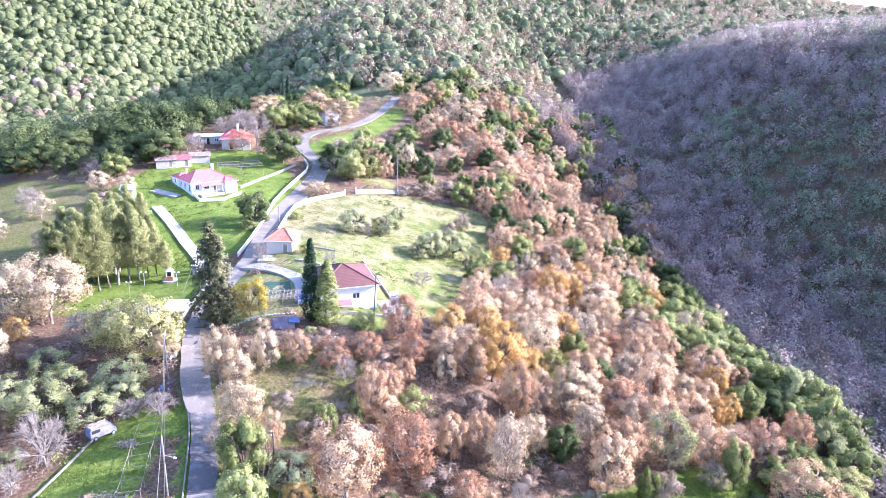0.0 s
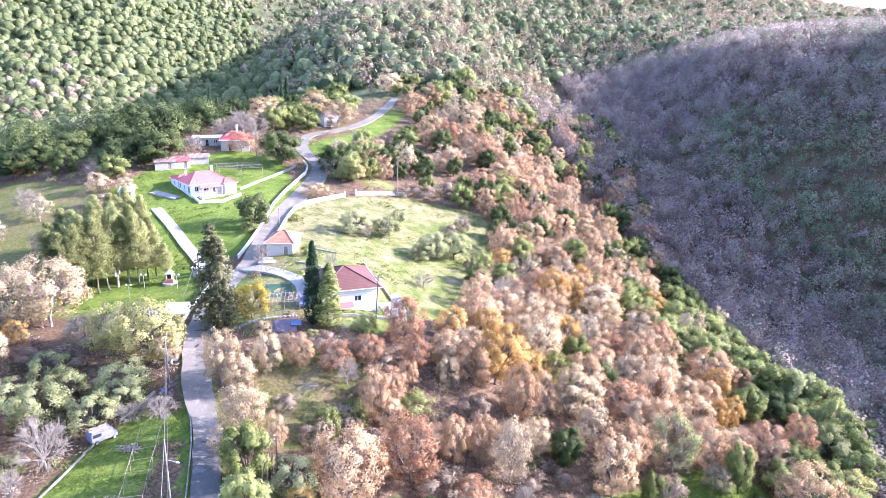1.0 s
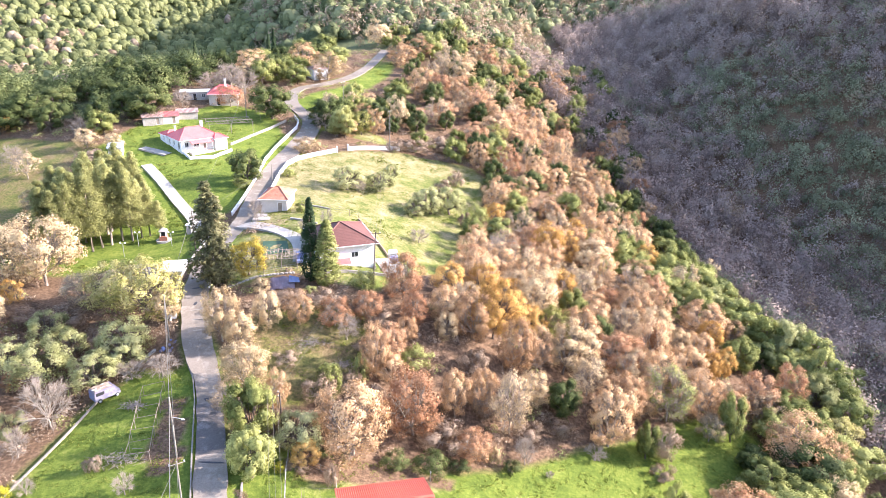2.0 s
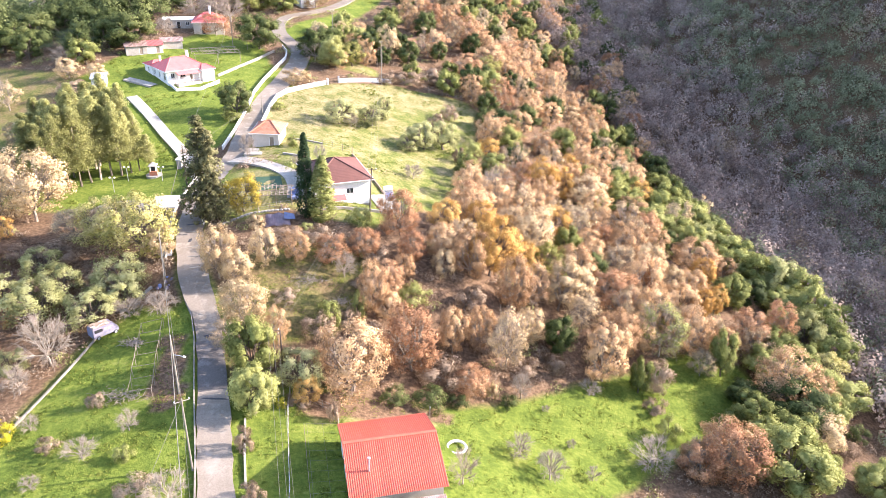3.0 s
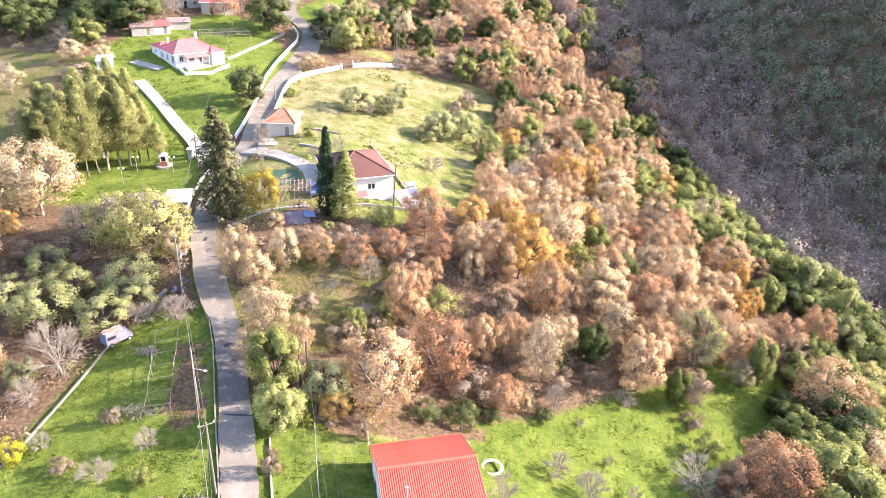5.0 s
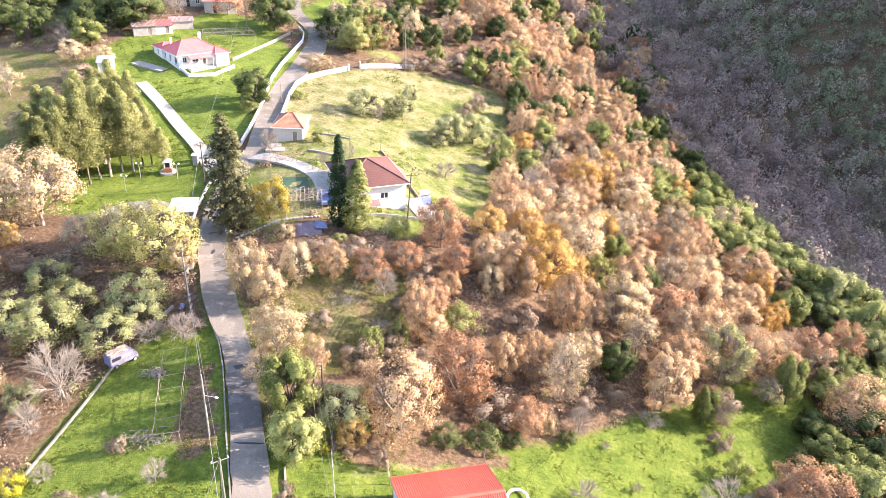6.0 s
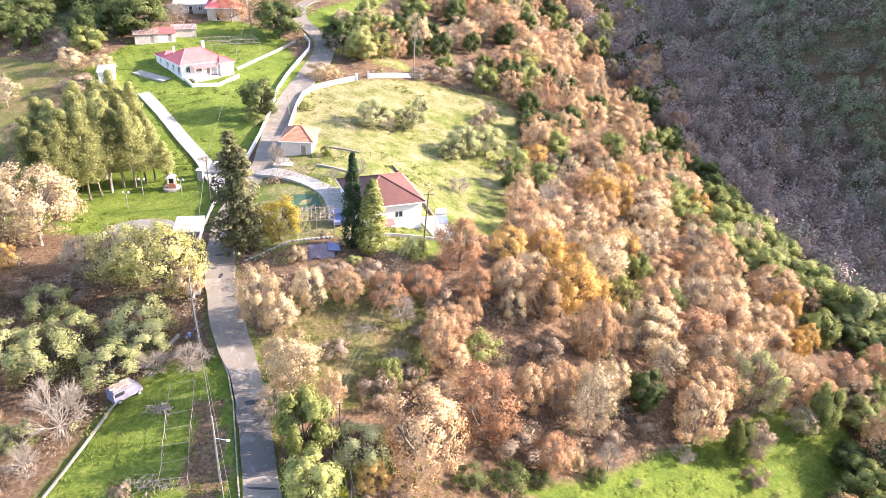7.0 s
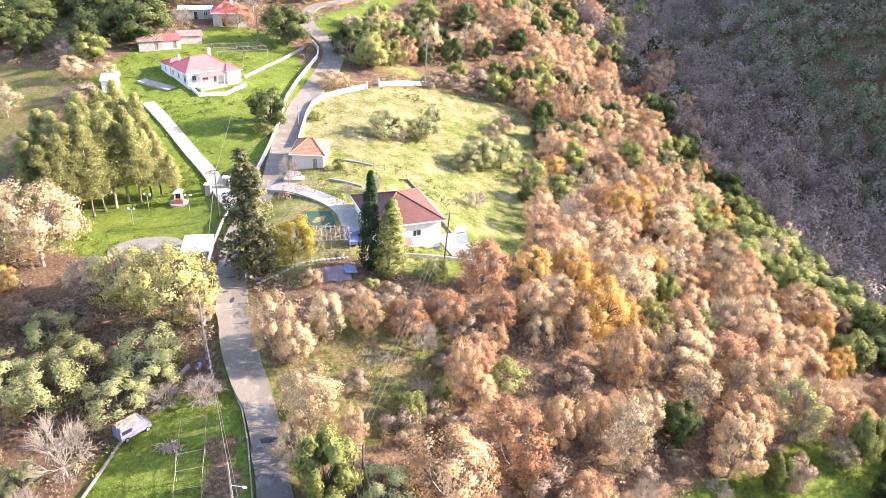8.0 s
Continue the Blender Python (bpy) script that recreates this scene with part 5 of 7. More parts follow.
wire_fence("wire fence on pale posts along the meadow", [(-9.0, 193.6), (-4.8, 194.9), (2.2, 195.6), (10.0, 193.3)], 1.2)
wire_fence("wire fence on pale posts at the woods' edge", [(10.0, 193.3), (14.0, 194.2)], 4.0, 1.5)
wire_fence("leaning wooden field fence beside the yard of the shed", [(-17.9, 71.5), (-17.6, 68), (-16.9, 63.5), (-15.8, 57), (-14.6, 48)], 1.6, 1.3, 4, WOOD)
wire_fence("wire fence behind the shed", [(-17.6, 71.5), (-12.2, 69.6), (-11.6, 66)], 2.0, 1.2, 3, WOOD)
wire_fence("garden netting on thin posts above the house", [(-27, 141), (-21.2, 140), (-15.5, 140.6)], 2.0, 1.4, 3, WOOD)
wire_fence("light fence round the planted vegetable yard", [(-33.4, 112), (-28.0, 108.6), (-23.0, 110.8)], 1.8, 1.0, 3, WOOD)


def gate(x0, y0, x1, y1):
    ob = thing("gate", "black metal bar gate in the white wall", "gate")
    z = height((x0 + x1) / 2, (y0 + y1) / 2)
    for x, y in ((x0, y0), (x1, y1)):
        part("gate_post", box(x - 0.2, x + 0.2, y - 0.2, y + 0.2, z - 0.5, z + 1.6, 0.02), WHITE, ob)
    for i in range(12):
        k = (i + 0.5) / 12
        x, y = x0 + (x1 - x0) * k, y0 + (y1 - y0) * k
        part("bar", tube([(x, y, z + 0.1), (x, y, z + 1.35)], 0.025, 4), POLE_WOOD, ob)
    for h in (0.15, 0.7, 1.3):
        part("rail", tube([(x0, y0, z + h), (x1, y1, z + h)], 0.03, 4), POLE_WOOD, ob)


gate(-24.6, 182.2, -22.1, 184.8)


# ---- poles and cables ----
def utility_pole(x, y, top, material, label, arms=1, lean=(0, 0), lamp=None, thick=0.1, turn=0.0):
    ob = thing("utility_pole", label, "pole", (x, y, height(x, y)))
    h = top - height(x, y)
    pole = part("pole", tube([(0, 0, -0.8), (lean[0] * 0.5, lean[1] * 0.5, h / 2), (lean[0], lean[1], h)], [thick * 1.2, thick, thick * 0.8], 8), material, ob)
    for k in range(arms):
        z = h - 0.3 - 0.55 * k
        c, s = math.cos(radians(turn)), math.sin(radians(turn))
        arm = part("crossarm", tube([(lean[0] - 0.8 * c, lean[1] - 0.8 * s, z), (lean[0] + 0.8 * c, lean[1] + 0.8 * s, z)], 0.05, 4), material, ob)
        for u in (-0.7, 0.0, 0.7):
            part("insulator", tube([(lean[0] + u * c, lean[1] + u * s, z + 0.05), (lean[0] + u * c, lean[1] + u * s, z + 0.16), (lean[0] + u * c, lean[1] + u * s, z + 0.25)], [0.04, 0.065, 0.03], 6), WHITE, arm)
    if lamp:
        a = part("lamp_arm", tube([(0, 0, h - 2.6), (lamp[0] * 0.6, lamp[1] * 0.6, h - 2.75), (lamp[0], lamp[1], h - 2.9)], 0.04, 5), STEEL, ob)
        part("lamp_head", tube([(lamp[0], lamp[1], h - 2.88), (lamp[0] * 1.08, lamp[1] * 1.08, h - 2.93), (lamp[0] * 1.35, lamp[1] * 1.35, h - 3.0)], [0.07, 0.13, 0.06], 8), WHITE, a)
    return ob


utility_pole(-30.3, 70.0, -3.6, PALE_POLE, "grey utility pole with a street lamp beside the garden", 0, lamp=(1.0, 0.1))
utility_pole(-20.0, 74.5, -5.6, POLE_WOOD, "dark wooden utility pole with crossarms in the thicket", 2, turn=20)
utility_pole(-19.2, 74.9, -6.0, POLE_WOOD, "second dark wooden pole braced to its neighbour", 0)
utility_pole(-11.5, 190.5, 7.8, PALE_POLE, "tall grey utility pole at the meadow wall", 1, turn=60)
utility_pole(-10.4, 108.4, 2.6, POLE_WOOD, "dark wooden utility pole in front of the house", 1, lean=(0.5, 0.1), lamp=None, turn=10)
utility_pole(-44.0, 124.8, 0.5, POLE_WOOD, "dark utility pole beside the church lawn", 1, turn=80)
utility_pole(-36.3, 157.7, 1.2, PALE_POLE, "short grey pole on the road edge", 0, thick=0.09)
utility_pole(-26.0, 59.1, -3.9, PALE_POLE, "pale utility pole on the roadside kerb", 1, turn=30)
utility_pole(-38.2, 92.4, -1.6, PALE_POLE, "pale utility pole behind the bare roadside trees", 0)
utility_pole(-26.3, 215.3, 11.7, PALE_POLE, "grey utility pole above the upper road", 1, turn=60)
utility_pole(-51.5, 200.5, 12.0, PALE_POLE, "grey utility pole by the vine pergola", 1, turn=60)
utility_pole(-12, 38, -2.2, POLE_WOOD, "dark wooden utility pole below the shed", 2, turn=20)


def cable(a, b, sag=0.8, r=0.016, label="overhead electric cable between two poles", offset=(0, 0, 0)):
    pts = []
    for i in range(15):
        k = i / 14
        pts.append(tuple(a[j] + (b[j] - a[j]) * k + offset[j] - (4 * sag * k * (1 - k) if j == 2 else 0) for j in range(3)))
    me = bpy.data.meshes.new("cable")
    bm = tube(pts, r, 4)
    bm.to_mesh(me)
    bm.free()
    me.materials.append(CABLE)
    return tagged(new("cable", me), label, "cable")


for off in ((-0.55, -0.1, 0), (0.0, 0.0, 0.05), (0.55, 0.1, 0)):
    cable((-9.9, 108.5, 2.5), (-20.0, 74.5, -5.8), 0.9, 0.011, offset=off)
    cable((-20.0, 74.5, -5.8), (-12, 38, -2.4), 0.9, 0.011, offset=off)
    cable((-11.5, 190.5, 7.6), (-9.9, 108.5, 2.5), 1.6, 0.012, offset=off)
    cable((-26.3, 215.3, 11.5), (-11.5, 190.5, 7.6), 0.7, 0.012, offset=off)
cable((-30.3, 70.0, -3.7), (-38.2, 92.4, -1.7), 0.5, 0.032, "thick twisted cable between roadside poles")
cable((-38.2, 92.4, -1.7), (-44.0, 124.8, 0.4), 0.8, 0.03, "thick twisted cable between roadside poles")
cable((-30.3, 70.0, -3.7), (-14.0, 22.0, 0.0), 0.7, 0.035, "thick twisted cable between roadside poles")
cable((-26.0, 59.1, -4.1), (-38.2, 92.4, -2.1), 0.8, 0.018, "cable crossing the garden")
cable((-26.0, 59.1, -4.1), (-31, 40, -16), 0.1, 0.018, "slanting stay cable of the roadside pole")
cable((-26.0, 59.1, -4.1), (-25.4, 55.6, -13.4), 0.0, 0.014, "slanting stay cable of the roadside pole")
cable((-44.0, 124.8, 0.4), (-51.5, 200.5, 11.8), 1.6, 0.02, "overhead cable over the lawn")
cable((-36.3, 157.7, 1.1), (-42.6, 139.6, -1.8), 0.2, 0.02, "cable running from the short road pole")


# ---- yards and clutter ----
def old_van():
    """An abandoned van body with a rusty load on its roof, in the grass."""
    x, y = -43.2, 82.0
    ob = thing("van", "abandoned blue-white van with a rusty cluttered roof", "van", (x, y, height(x, y) + 0.1), 48)
    bm = bmesh.new()
    prof = [(-1.7, 0.35), (-1.72, 1.5), (-1.6, 1.75), (1.0, 1.72), (1.2, 1.2), (1.6, 1.0), (1.65, 0.4)]
    sides = [[bm.verts.new((px, s * 0.8, pz)) for px, pz in prof] for s in (-1, 1)]
    bm.faces.new(sides[0])
    bm.faces.new(sides[1][::-1])
    for i in range(len(prof)):
        j = (i + 1) % len(prof)
        bm.faces.new((sides[0][i], sides[1][i], sides[1][j], sides[0][j]))
    bmesh.ops.recalc_face_normals(bm, faces=bm.faces)
    bmesh.ops.bevel(bm, geom=list(bm.edges), offset=0.06, segments=2, affect="EDGES")
    body = part("body", bm, CAR_WHITE, ob)
    for s in (-1, 1):
        part("side_window", box(-0.3, 0.7, s * 0.81 - 0.012, s * 0.81 + 0.012, 1.15, 1.5, 0.01), RUST_TIN, body)
        # rear window: a plate painted near-black as the unlit inside
        part("side_window", box(-1.5, -0.45, s * 0.81 - 0.012, s * 0.81 + 0.012, 1.1, 1.55, 0.01), DARK, body)
        for wx in (-1.1, 1.15):
            wh = part("wheel", tube([(wx, s * 0.62, 0.3), (wx, s * 0.66, 0.3), (wx, s * 0.8, 0.3), (wx, s * 0.84, 0.3)], [0.26, 0.3, 0.3, 0.26], 14), RUBBER, ob)
            part("rim", tube([(wx, s * 0.845, 0.3), (wx, s * 0.86, 0.3)], [0.17, 0.15], 10), STEEL, wh)
    part("windscreen", add_poly(bmesh.new(), [(0.8, -0.65, 1.75), (0.8, 0.65, 1.75), (1.13, 0.65, 1.25), (1.13, -0.65, 1.25)], 0.02), GLASS, body)
    part("roof_panel", box(-1.55, 0.7, -0.7, 0.7, 1.785, 1.805, 0.005), OLD_ROOF, body, "rusted roof panel")
    part("back_door", box(-1.75, -1.725, -0.7, 0.7, 0.5, 1.6, 0.01), BLUE_PAINT, body)
    rng = random.Random(4)
    for i in range(14):
        px, py = rng.uniform(-1.5, 0.6), rng.uniform(-0.65, 0.65)
        part("scrap", box(px - 0.3, px + 0.3, py - 0.06, py + 0.06, 1.807 + 0.01 * (i % 3), 1.86 + 0.02 * (i % 4), 0.01), [RUST_TIN, WOOD, STEEL][i % 3], ob)


old_van()


def pickup(x, y, turn):
    ob = thing("pickup_truck", "dark blue pickup truck parked in the yard", "car", (x, y, height(x, y) + 0.1), turn)
    bm = box(-2.1, 2.1, -0.82, 0.82, 0.4, 0.95, 0.08)
    body = part("body", bm, BLUE_PAINT, ob)
    bm = bmesh.new()
    prof = [(-0.3, 0.96), (-0.15, 1.55), (0.75, 1.55), (1.2, 0.96)]
    sd = [[bm.verts.new((a, s * 0.74, b)) for a, b in prof] for s in (-1, 1)]
    bm.faces.new(sd[0])
    bm.faces.new(sd[1][::-1])
    for i in range(4):
        j = (i + 1) % 4
        bm.faces.new((sd[0][i], sd[1][i], sd[1][j], sd[0][j]))
    bmesh.ops.recalc_face_normals(bm, faces=bm.faces)
    cab = part("cab", bm, BLUE_PAINT, ob)
    part("windscreen", add_poly(bmesh.new(), [(0.79, -0.66, 1.53), (0.79, 0.66, 1.53), (1.2, 0.66, 1.0), (1.2, -0.66, 1.0)], 0.02), GLASS, cab)
    for s in (-1, 1):
        part("side_window", box(-0.1, 0.75, s * 0.75 - 0.01, s * 0.75 + 0.01, 1.08, 1.48), GLASS, cab)
        part("bed_side", box(-2.05, -0.4, s * 0.78 - 0.03, s * 0.78 + 0.03, 0.96, 1.25, 0.01), BLUE_PAINT, body)
        part("headlight", box(2.09, 2.13, s * 0.6 - 0.14, s * 0.6 + 0.14, 0.68, 0.84, 0.01), WHITE, body)
        for wx in (-1.3, 1.35):
            wh = part("wheel", tube([(wx, s * 0.64, 0.34), (wx, s * 0.68, 0.34), (wx, s * 0.82, 0.34), (wx, s * 0.86, 0.34)], [0.3, 0.34, 0.34, 0.3], 14), RUBBER, ob)
            part("rim", tube([(wx, s * 0.865, 0.34), (wx, s * 0.88, 0.34)], [0.2, 0.18], 10), STEEL, wh)


pickup(-22.8, 113.6, 100)


def trellis(x0, y0, x1, y1, width, n):
    """Bean frame: two rows of sticks with rungs, standing in a dug bed."""
    ob = thing("trellis", "rickety bean trellis of thin sticks over a dug bed", "trellis")
    dx, dy = x1 - x0, y1 - y0
    ln = math.hypot(dx, dy)
    sx, sy = dy / ln * width, -dx / ln * width
    rng = random.Random(8)
    rows = [[], []]
    for i in range(n):
        k = i / (n - 1)
        for r in (0, 1):
            x, y = x0 + dx * k + sx * r + rng.uniform(-0.1, 0.1), y0 + dy * k + sy * r + rng.uniform(-0.1, 0.1)
            z = height(x, y)
            part("stick", tube([(x, y, z - 0.2), (x + rng.uniform(-0.1, 0.1), y, z + 1.5)], 0.03, 4), WOOD, ob)
            rows[r].append((x, y, z + 1.45))
        part("rung", tube([rows[0][-1], rows[1][-1]], 0.028, 4), WOOD, ob)
    for r in rows:
        part("rail", tube(r, 0.028, 4), WOOD, ob)


trellis(-35.6, 68.8, -38.2, 81.6, 2.6, 7)


def vine_wires():
    """Rows of wire on posts over the grass beside the farm shed."""
    ob = thing("vine_frame", "rows of pale wire on low posts beside the shed", "vine frame")
    corner, u, v = (-15.4, 65.2), (0.19, -0.98), (0.98, 0.19)
    grid = lambda a, b: (corner[0] + u[0] * a + v[0] * b, corner[1] + u[1] * a + v[1] * b)
    for i in range(9):
        a, b = grid(i * 1.45, 0), grid(i * 1.45, 3.9)
        part("wire", tube([(*a, height(*a) + 1.5), (*b, height(*b) + 1.5)], 0.011, 4), CABLE, ob)
        for k in (0.0, 3.9):
            p = grid(i * 1.45, k)
            part("post", tube([(*p, height(*p) - 0.3), (*p, height(*p) + 1.52)], 0.025, 4), WOOD, ob)
    for k in (0.3, 2.0):
        a, b = grid(0, k), grid(11.6, k)
        part("wire", tube([(*a, height(*a) + 1.52), (*b, height(*b) + 1.52)], 0.011, 4), CABLE, ob)


vine_wires()


def pergola(x, y, w, d, turn, n, label, high=2.1, timber=PALE_BARK):
    ob = thing("pergola", label, "pergola", (x, y, height(x, y)), turn)
    for px in (-w / 2, 0, w / 2):
        for py in (-d / 2, d / 2):
            part("post", tube([(px, py, -1.0), (px, py, high)], 0.06, 5), timber, ob)
    for py in (-d / 2, 0, d / 2):
        part("beam", tube([(-w / 2 - 0.3, py, high + 0.05), (w / 2 + 0.3, py, high + 0.05)], 0.06, 4), timber, ob)
    for i in range(n):
        px = -w / 2 + w * i / (n - 1)
        part("rafter", tube([(px, -d / 2 - 0.3, high + 0.14), (px, d / 2 + 0.3, high + 0.14)], 0.04, 4), timber, ob)
    rng = np.random.default_rng(int(abs(x) * 10))
    paths = []
    for _ in range(46):
        a = np.array([rng.uniform(-w / 2, w / 2), rng.uniform(-d / 2, d / 2), high + 0.2])
        b = a + np.array([rng.normal() * 0.9, rng.normal() * 0.9, rng.uniform(-0.1, 0.4)])
        paths.append(([tuple(a), tuple((a + b) / 2 + rng.normal(size=3) * 0.12), tuple(b)], [0.03, 0.025, 0.015]))
    verts, faces = branch_mesh(rng, paths)
    v = new("vine", link_mesh("vine", verts, faces, TWIG))
    v.parent = ob
    tagged(v, "bare grape vine")


def build_yards():
    pergola(-25.8, 112.6, 5.0, 4.2, 8, 9, "wooden pergola with bare vines beside the house yard", 1.5, WOOD)
    pergola(-54.0, 191.5, 11, 8, 22, 12, "wide vine pergola on posts behind the red-roofed house")
    pergola(-46.0, 204.0, 6, 6, 22, 8, "weathered pergola by the upper road")
    court = thing("ground_sheet", "dark green mesh sheet spread on the yard", "ground sheet", kind="structure")
    bm = bmesh.new()
    pts = [(-31.0, 122.0), (-26.6, 121.6), (-25.4, 117.0), (-29.8, 115.4)]
    add_poly(bm, [(x, y, height(x, y) + 0.14) for x, y in pts], 0.1)
    part("sheet", bm, GREEN_NET, court)
    tp = thing("woodpile", "heap under a purple-blue tarpaulin in the garden", "tarpaulin", (-24.6, 104.9, height(-24.6, 104.9)), 12)
    bm = bmesh.new()
    bmesh.ops.create_grid(bm, x_segments=14, y_segments=10, size=1)
    for v in bm.verts:
        x, y = v.co.x, v.co.y
        v.co = (x * 2.1, y * 1.4, 1.5 * (1 - abs(y) ** 1.1) * (1 - 0.4 * abs(x) ** 3) + 0.12 * math.sin(7 * x + 3 * y) - 0.05)
    part("tarpaulin", bm, TARP, tp)
    part("cover", add_poly(bmesh.new(), [(1.2, -1.2, 1.0), (2.9, -0.9, 0.7), (2.8, 0.9, 0.8), (1.3, 0.8, 1.3)], 0.04), BLUE_PAINT, tp, "crumpled light blue sheet")
    pl = thing("platform", "flat white concrete roof slab beside the road", "slab", (-44.6, 114.6, height(-44.6, 114.6)), 8)
    part("slab", box(-2.0, 2.0, -2.6, 2.6, 1.0, 1.22, 0.03), WHITE, pl)
    part("wall", box(-1.8, 1.8, -2.4, 2.4, -1.2, 0.997), CONCRETE, pl)
    yard = thing("paved_circle", "pale paved terrace on the church lawn", "paving", kind="structure")
    pts = [(-52.5 + 5.4 * math.cos(a), 116.4 + 4.0 * math.sin(a)) for a in (2 * math.pi * i / 14 for i in range(14))]
    bm = bmesh.new()
    add_poly(bm, [(x, y, height(x, y) + 0.2) for x, y in pts], 0.3)
    part("paving", bm, PAVING, yard)
    # wayside shrine, gate pillar and garden lamps of the church lawn
    sh = thing("shrine", "small wayside shrine with a grey pyramid roof on a stepped base", "shrine", (-52.0, 131.4, height(-52, 131.4)), 10)
    part("step", tube([(0, 0, -0.4), (0, 0, 0.2)], 1.5, 10), STONE, sh)
    part("base", box(-0.7, 0.7, -0.7, 0.7, 0.2, 1.0, 0.03), CLAY_TILE, sh)
    for x, y in ((-0.5, -0.5), (0.5, -0.5), (0.5, 0.5), (-0.5, 0.5)):
        part("column", tube([(x, y, 1.0), (x, y, 2.0)], 0.08, 6), WHITE, sh)
    # solid box; its near-black colour is the shade of a recess
    part("niche", box(-0.35, 0.35, -0.35, 0.35, 1.0, 1.85, 0.02), DARK, sh)
    bm = bmesh.new()
    bmesh.ops.create_cone(bm, cap_ends=True, segments=4, radius1=1.15, radius2=0.12, depth=0.6, matrix=Matrix.Translation((0, 0, 2.32)) @ Matrix.Rotation(math.pi / 4, 4, "Z"))
    part("roof", bm, CONCRETE, sh)
    for x, y, h in ((-47.8, 133.8, 1.7), (-45.2, 135.6, 1.7)):
        g = thing("gate_pillar", "stout grey gate pillar with a white cap at the lane", "pillar", (x, y, height(x, y)))
        part("shaft", box(-0.45, 0.45, -0.45, 0.45, -0.4, h, 0.04), CONCRETE, g)
        part("cap", box(-0.6, 0.6, -0.6, 0.6, h + 0.003, h + 0.2, 0.05), WHITE, g)
    for x, y in ((-57.1, 124.8), (-56.2, 129.5), (-49.6, 128.6)):
        g = thing("garden_lamp", "slim post lamp with twin white globes on the lawn", "lamp", (x, y, height(x, y)))
        part("post", tube([(0, 0, -0.3), (0, 0, 2.6)], 0.05, 6), STEEL, g)
        for s in (-1, 1):
            arm = part("arm", tube([(0, 0, 2.55), (s * 0.35, 0, 2.7)], 0.03, 5), STEEL, g)
            bm = bmesh.new()
            bmesh.ops.create_icosphere(bm, subdivisions=2, radius=0.17, matrix=Matrix.Translation((s * 0.42, 0, 2.78)))
            part("globe", bm, WHITE, arm)
    # troughs, bins, logs, brush
    tr = thing("ring_trough", "pale concrete ring lying behind the shed", "trough", (1.9, 67.4, height(1.9, 67.4)))
    ring = [(1.1 * math.cos(a), 1.1 * math.sin(a)) for a in (2 * math.pi * i / 24 for i in range(25))]
    part("ring", tube([(x, y, 0.15) for x, y in ring], 0.17, 6), WHITE, tr)
    bn = thing("bin", "white plastic tub standing on the roadside", "bin", (-39.6, 97.6, height(-39.6, 97.6)), 10)
    part("tub", box(-0.9, 0.9, -0.5, 0.5, 0.0, 0.8, 0.06), WHITE, bn)
    part("lid", box(-0.95, 0.95, -0.55, 0.55, 0.803, 0.9, 0.03), STEEL, bn)
    bn = thing("rubbish_heap", "purple bags and boxes dumped beside the road", "rubbish", (-38.0, 91.0, height(-38, 91)))
    rng = random.Random(6)
    for i in range(9):
        bm = bmesh.new()
        bmesh.ops.create_icosphere(bm, subdivisions=2, radius=rng.uniform(0.16, 0.3))
        for v in bm.verts:
            v.co *= rng.uniform(0.85, 1.12)
        b = part("bag", bm, [TARP, BLUE_PAINT, TARP][i % 3], bn)
        b.location = (rng.uniform(-0.9, 0.9), rng.uniform(-1.6, 1.6), 0.2)
    lg = thing("fallen_log", "pale fallen trunk at the edge of the field", "log")
    part("log", tube([(43.2, 100.4, height(43.2, 100.4) + 0.2), (45.6, 100.6, height(45.6, 100.6) + 0.3), (48.2, 101, height(48.2, 101) + 0.2)], [0.2, 0.16, 0.1], 7), PALE_BARK, lg)
    post = thing("marker_post", "white-topped post at the field edge", "post", (-1.2, 73.2, height(-1.2, 73.2)))
    part("post", tube([(0, 0, -0.3), (0.05, 0, 1.2)], 0.09, 6), PALE_BARK, post)
    part("top", tube([(0.05, 0, 1.2), (0.06, 0, 1.45)], [0.11, 0.06], 6), WHITE, post)
    cb = thing("clay_bank", "bare orange clay bank cut into the slope", "bank", (-1.6, 229, height(-1.6, 229)), -8, kind="structure")
    bm = bmesh.new()
    bmesh.ops.create_grid(bm, x_segments=24, y_segments=16, size=1)
    # a scar that hugs the slope, hollowed at its foot
    turn = Matrix.Rotation(radians(-8), 3, "Z")
    base = height(-1.6, 229)
    for v in bm.verts:
        x, y = v.co.x, v.co.y
        r = math.hypot(x, y)
        p = turn @ Vector((x * 4.2, y * 3.6, 0))
        v.co = (x * 4.2, y * 3.6, height(-1.6 + p.x, 229 + p.y) - base + 1.5 * (1 - r * r) * (0.7 + 0.5 * y) + 0.25 * math.sin(5 * x + 2 * y) + 0.12 * math.sin(11 * x) - 0.35)
    part("face", bm, CLAY, cb)


build_yards()


def brush_pile(x, y, w, d, h, seed, label):
    rng = np.random.default_rng(seed)
    ob = thing("brush_pile", label, "brush pile", (x, y, height(x, y)))
    paths = []
    for _ in range(170):
        a = np.array([rng.normal() * w / 3, rng.normal() * d / 3, rng.uniform(0, h)])
        b = a + np.array([rng.normal() * 0.5, rng.normal() * 0.5, rng.normal() * 0.12])
        paths.append(([tuple(a), tuple(b)], [0.03, 0.015]))
    v, f = branch_mesh(rng, paths)
    o = new("brushwood", link_mesh("brushwood", v, f, TWIG))
    o.parent = ob
    tagged(o, kind="stuff")




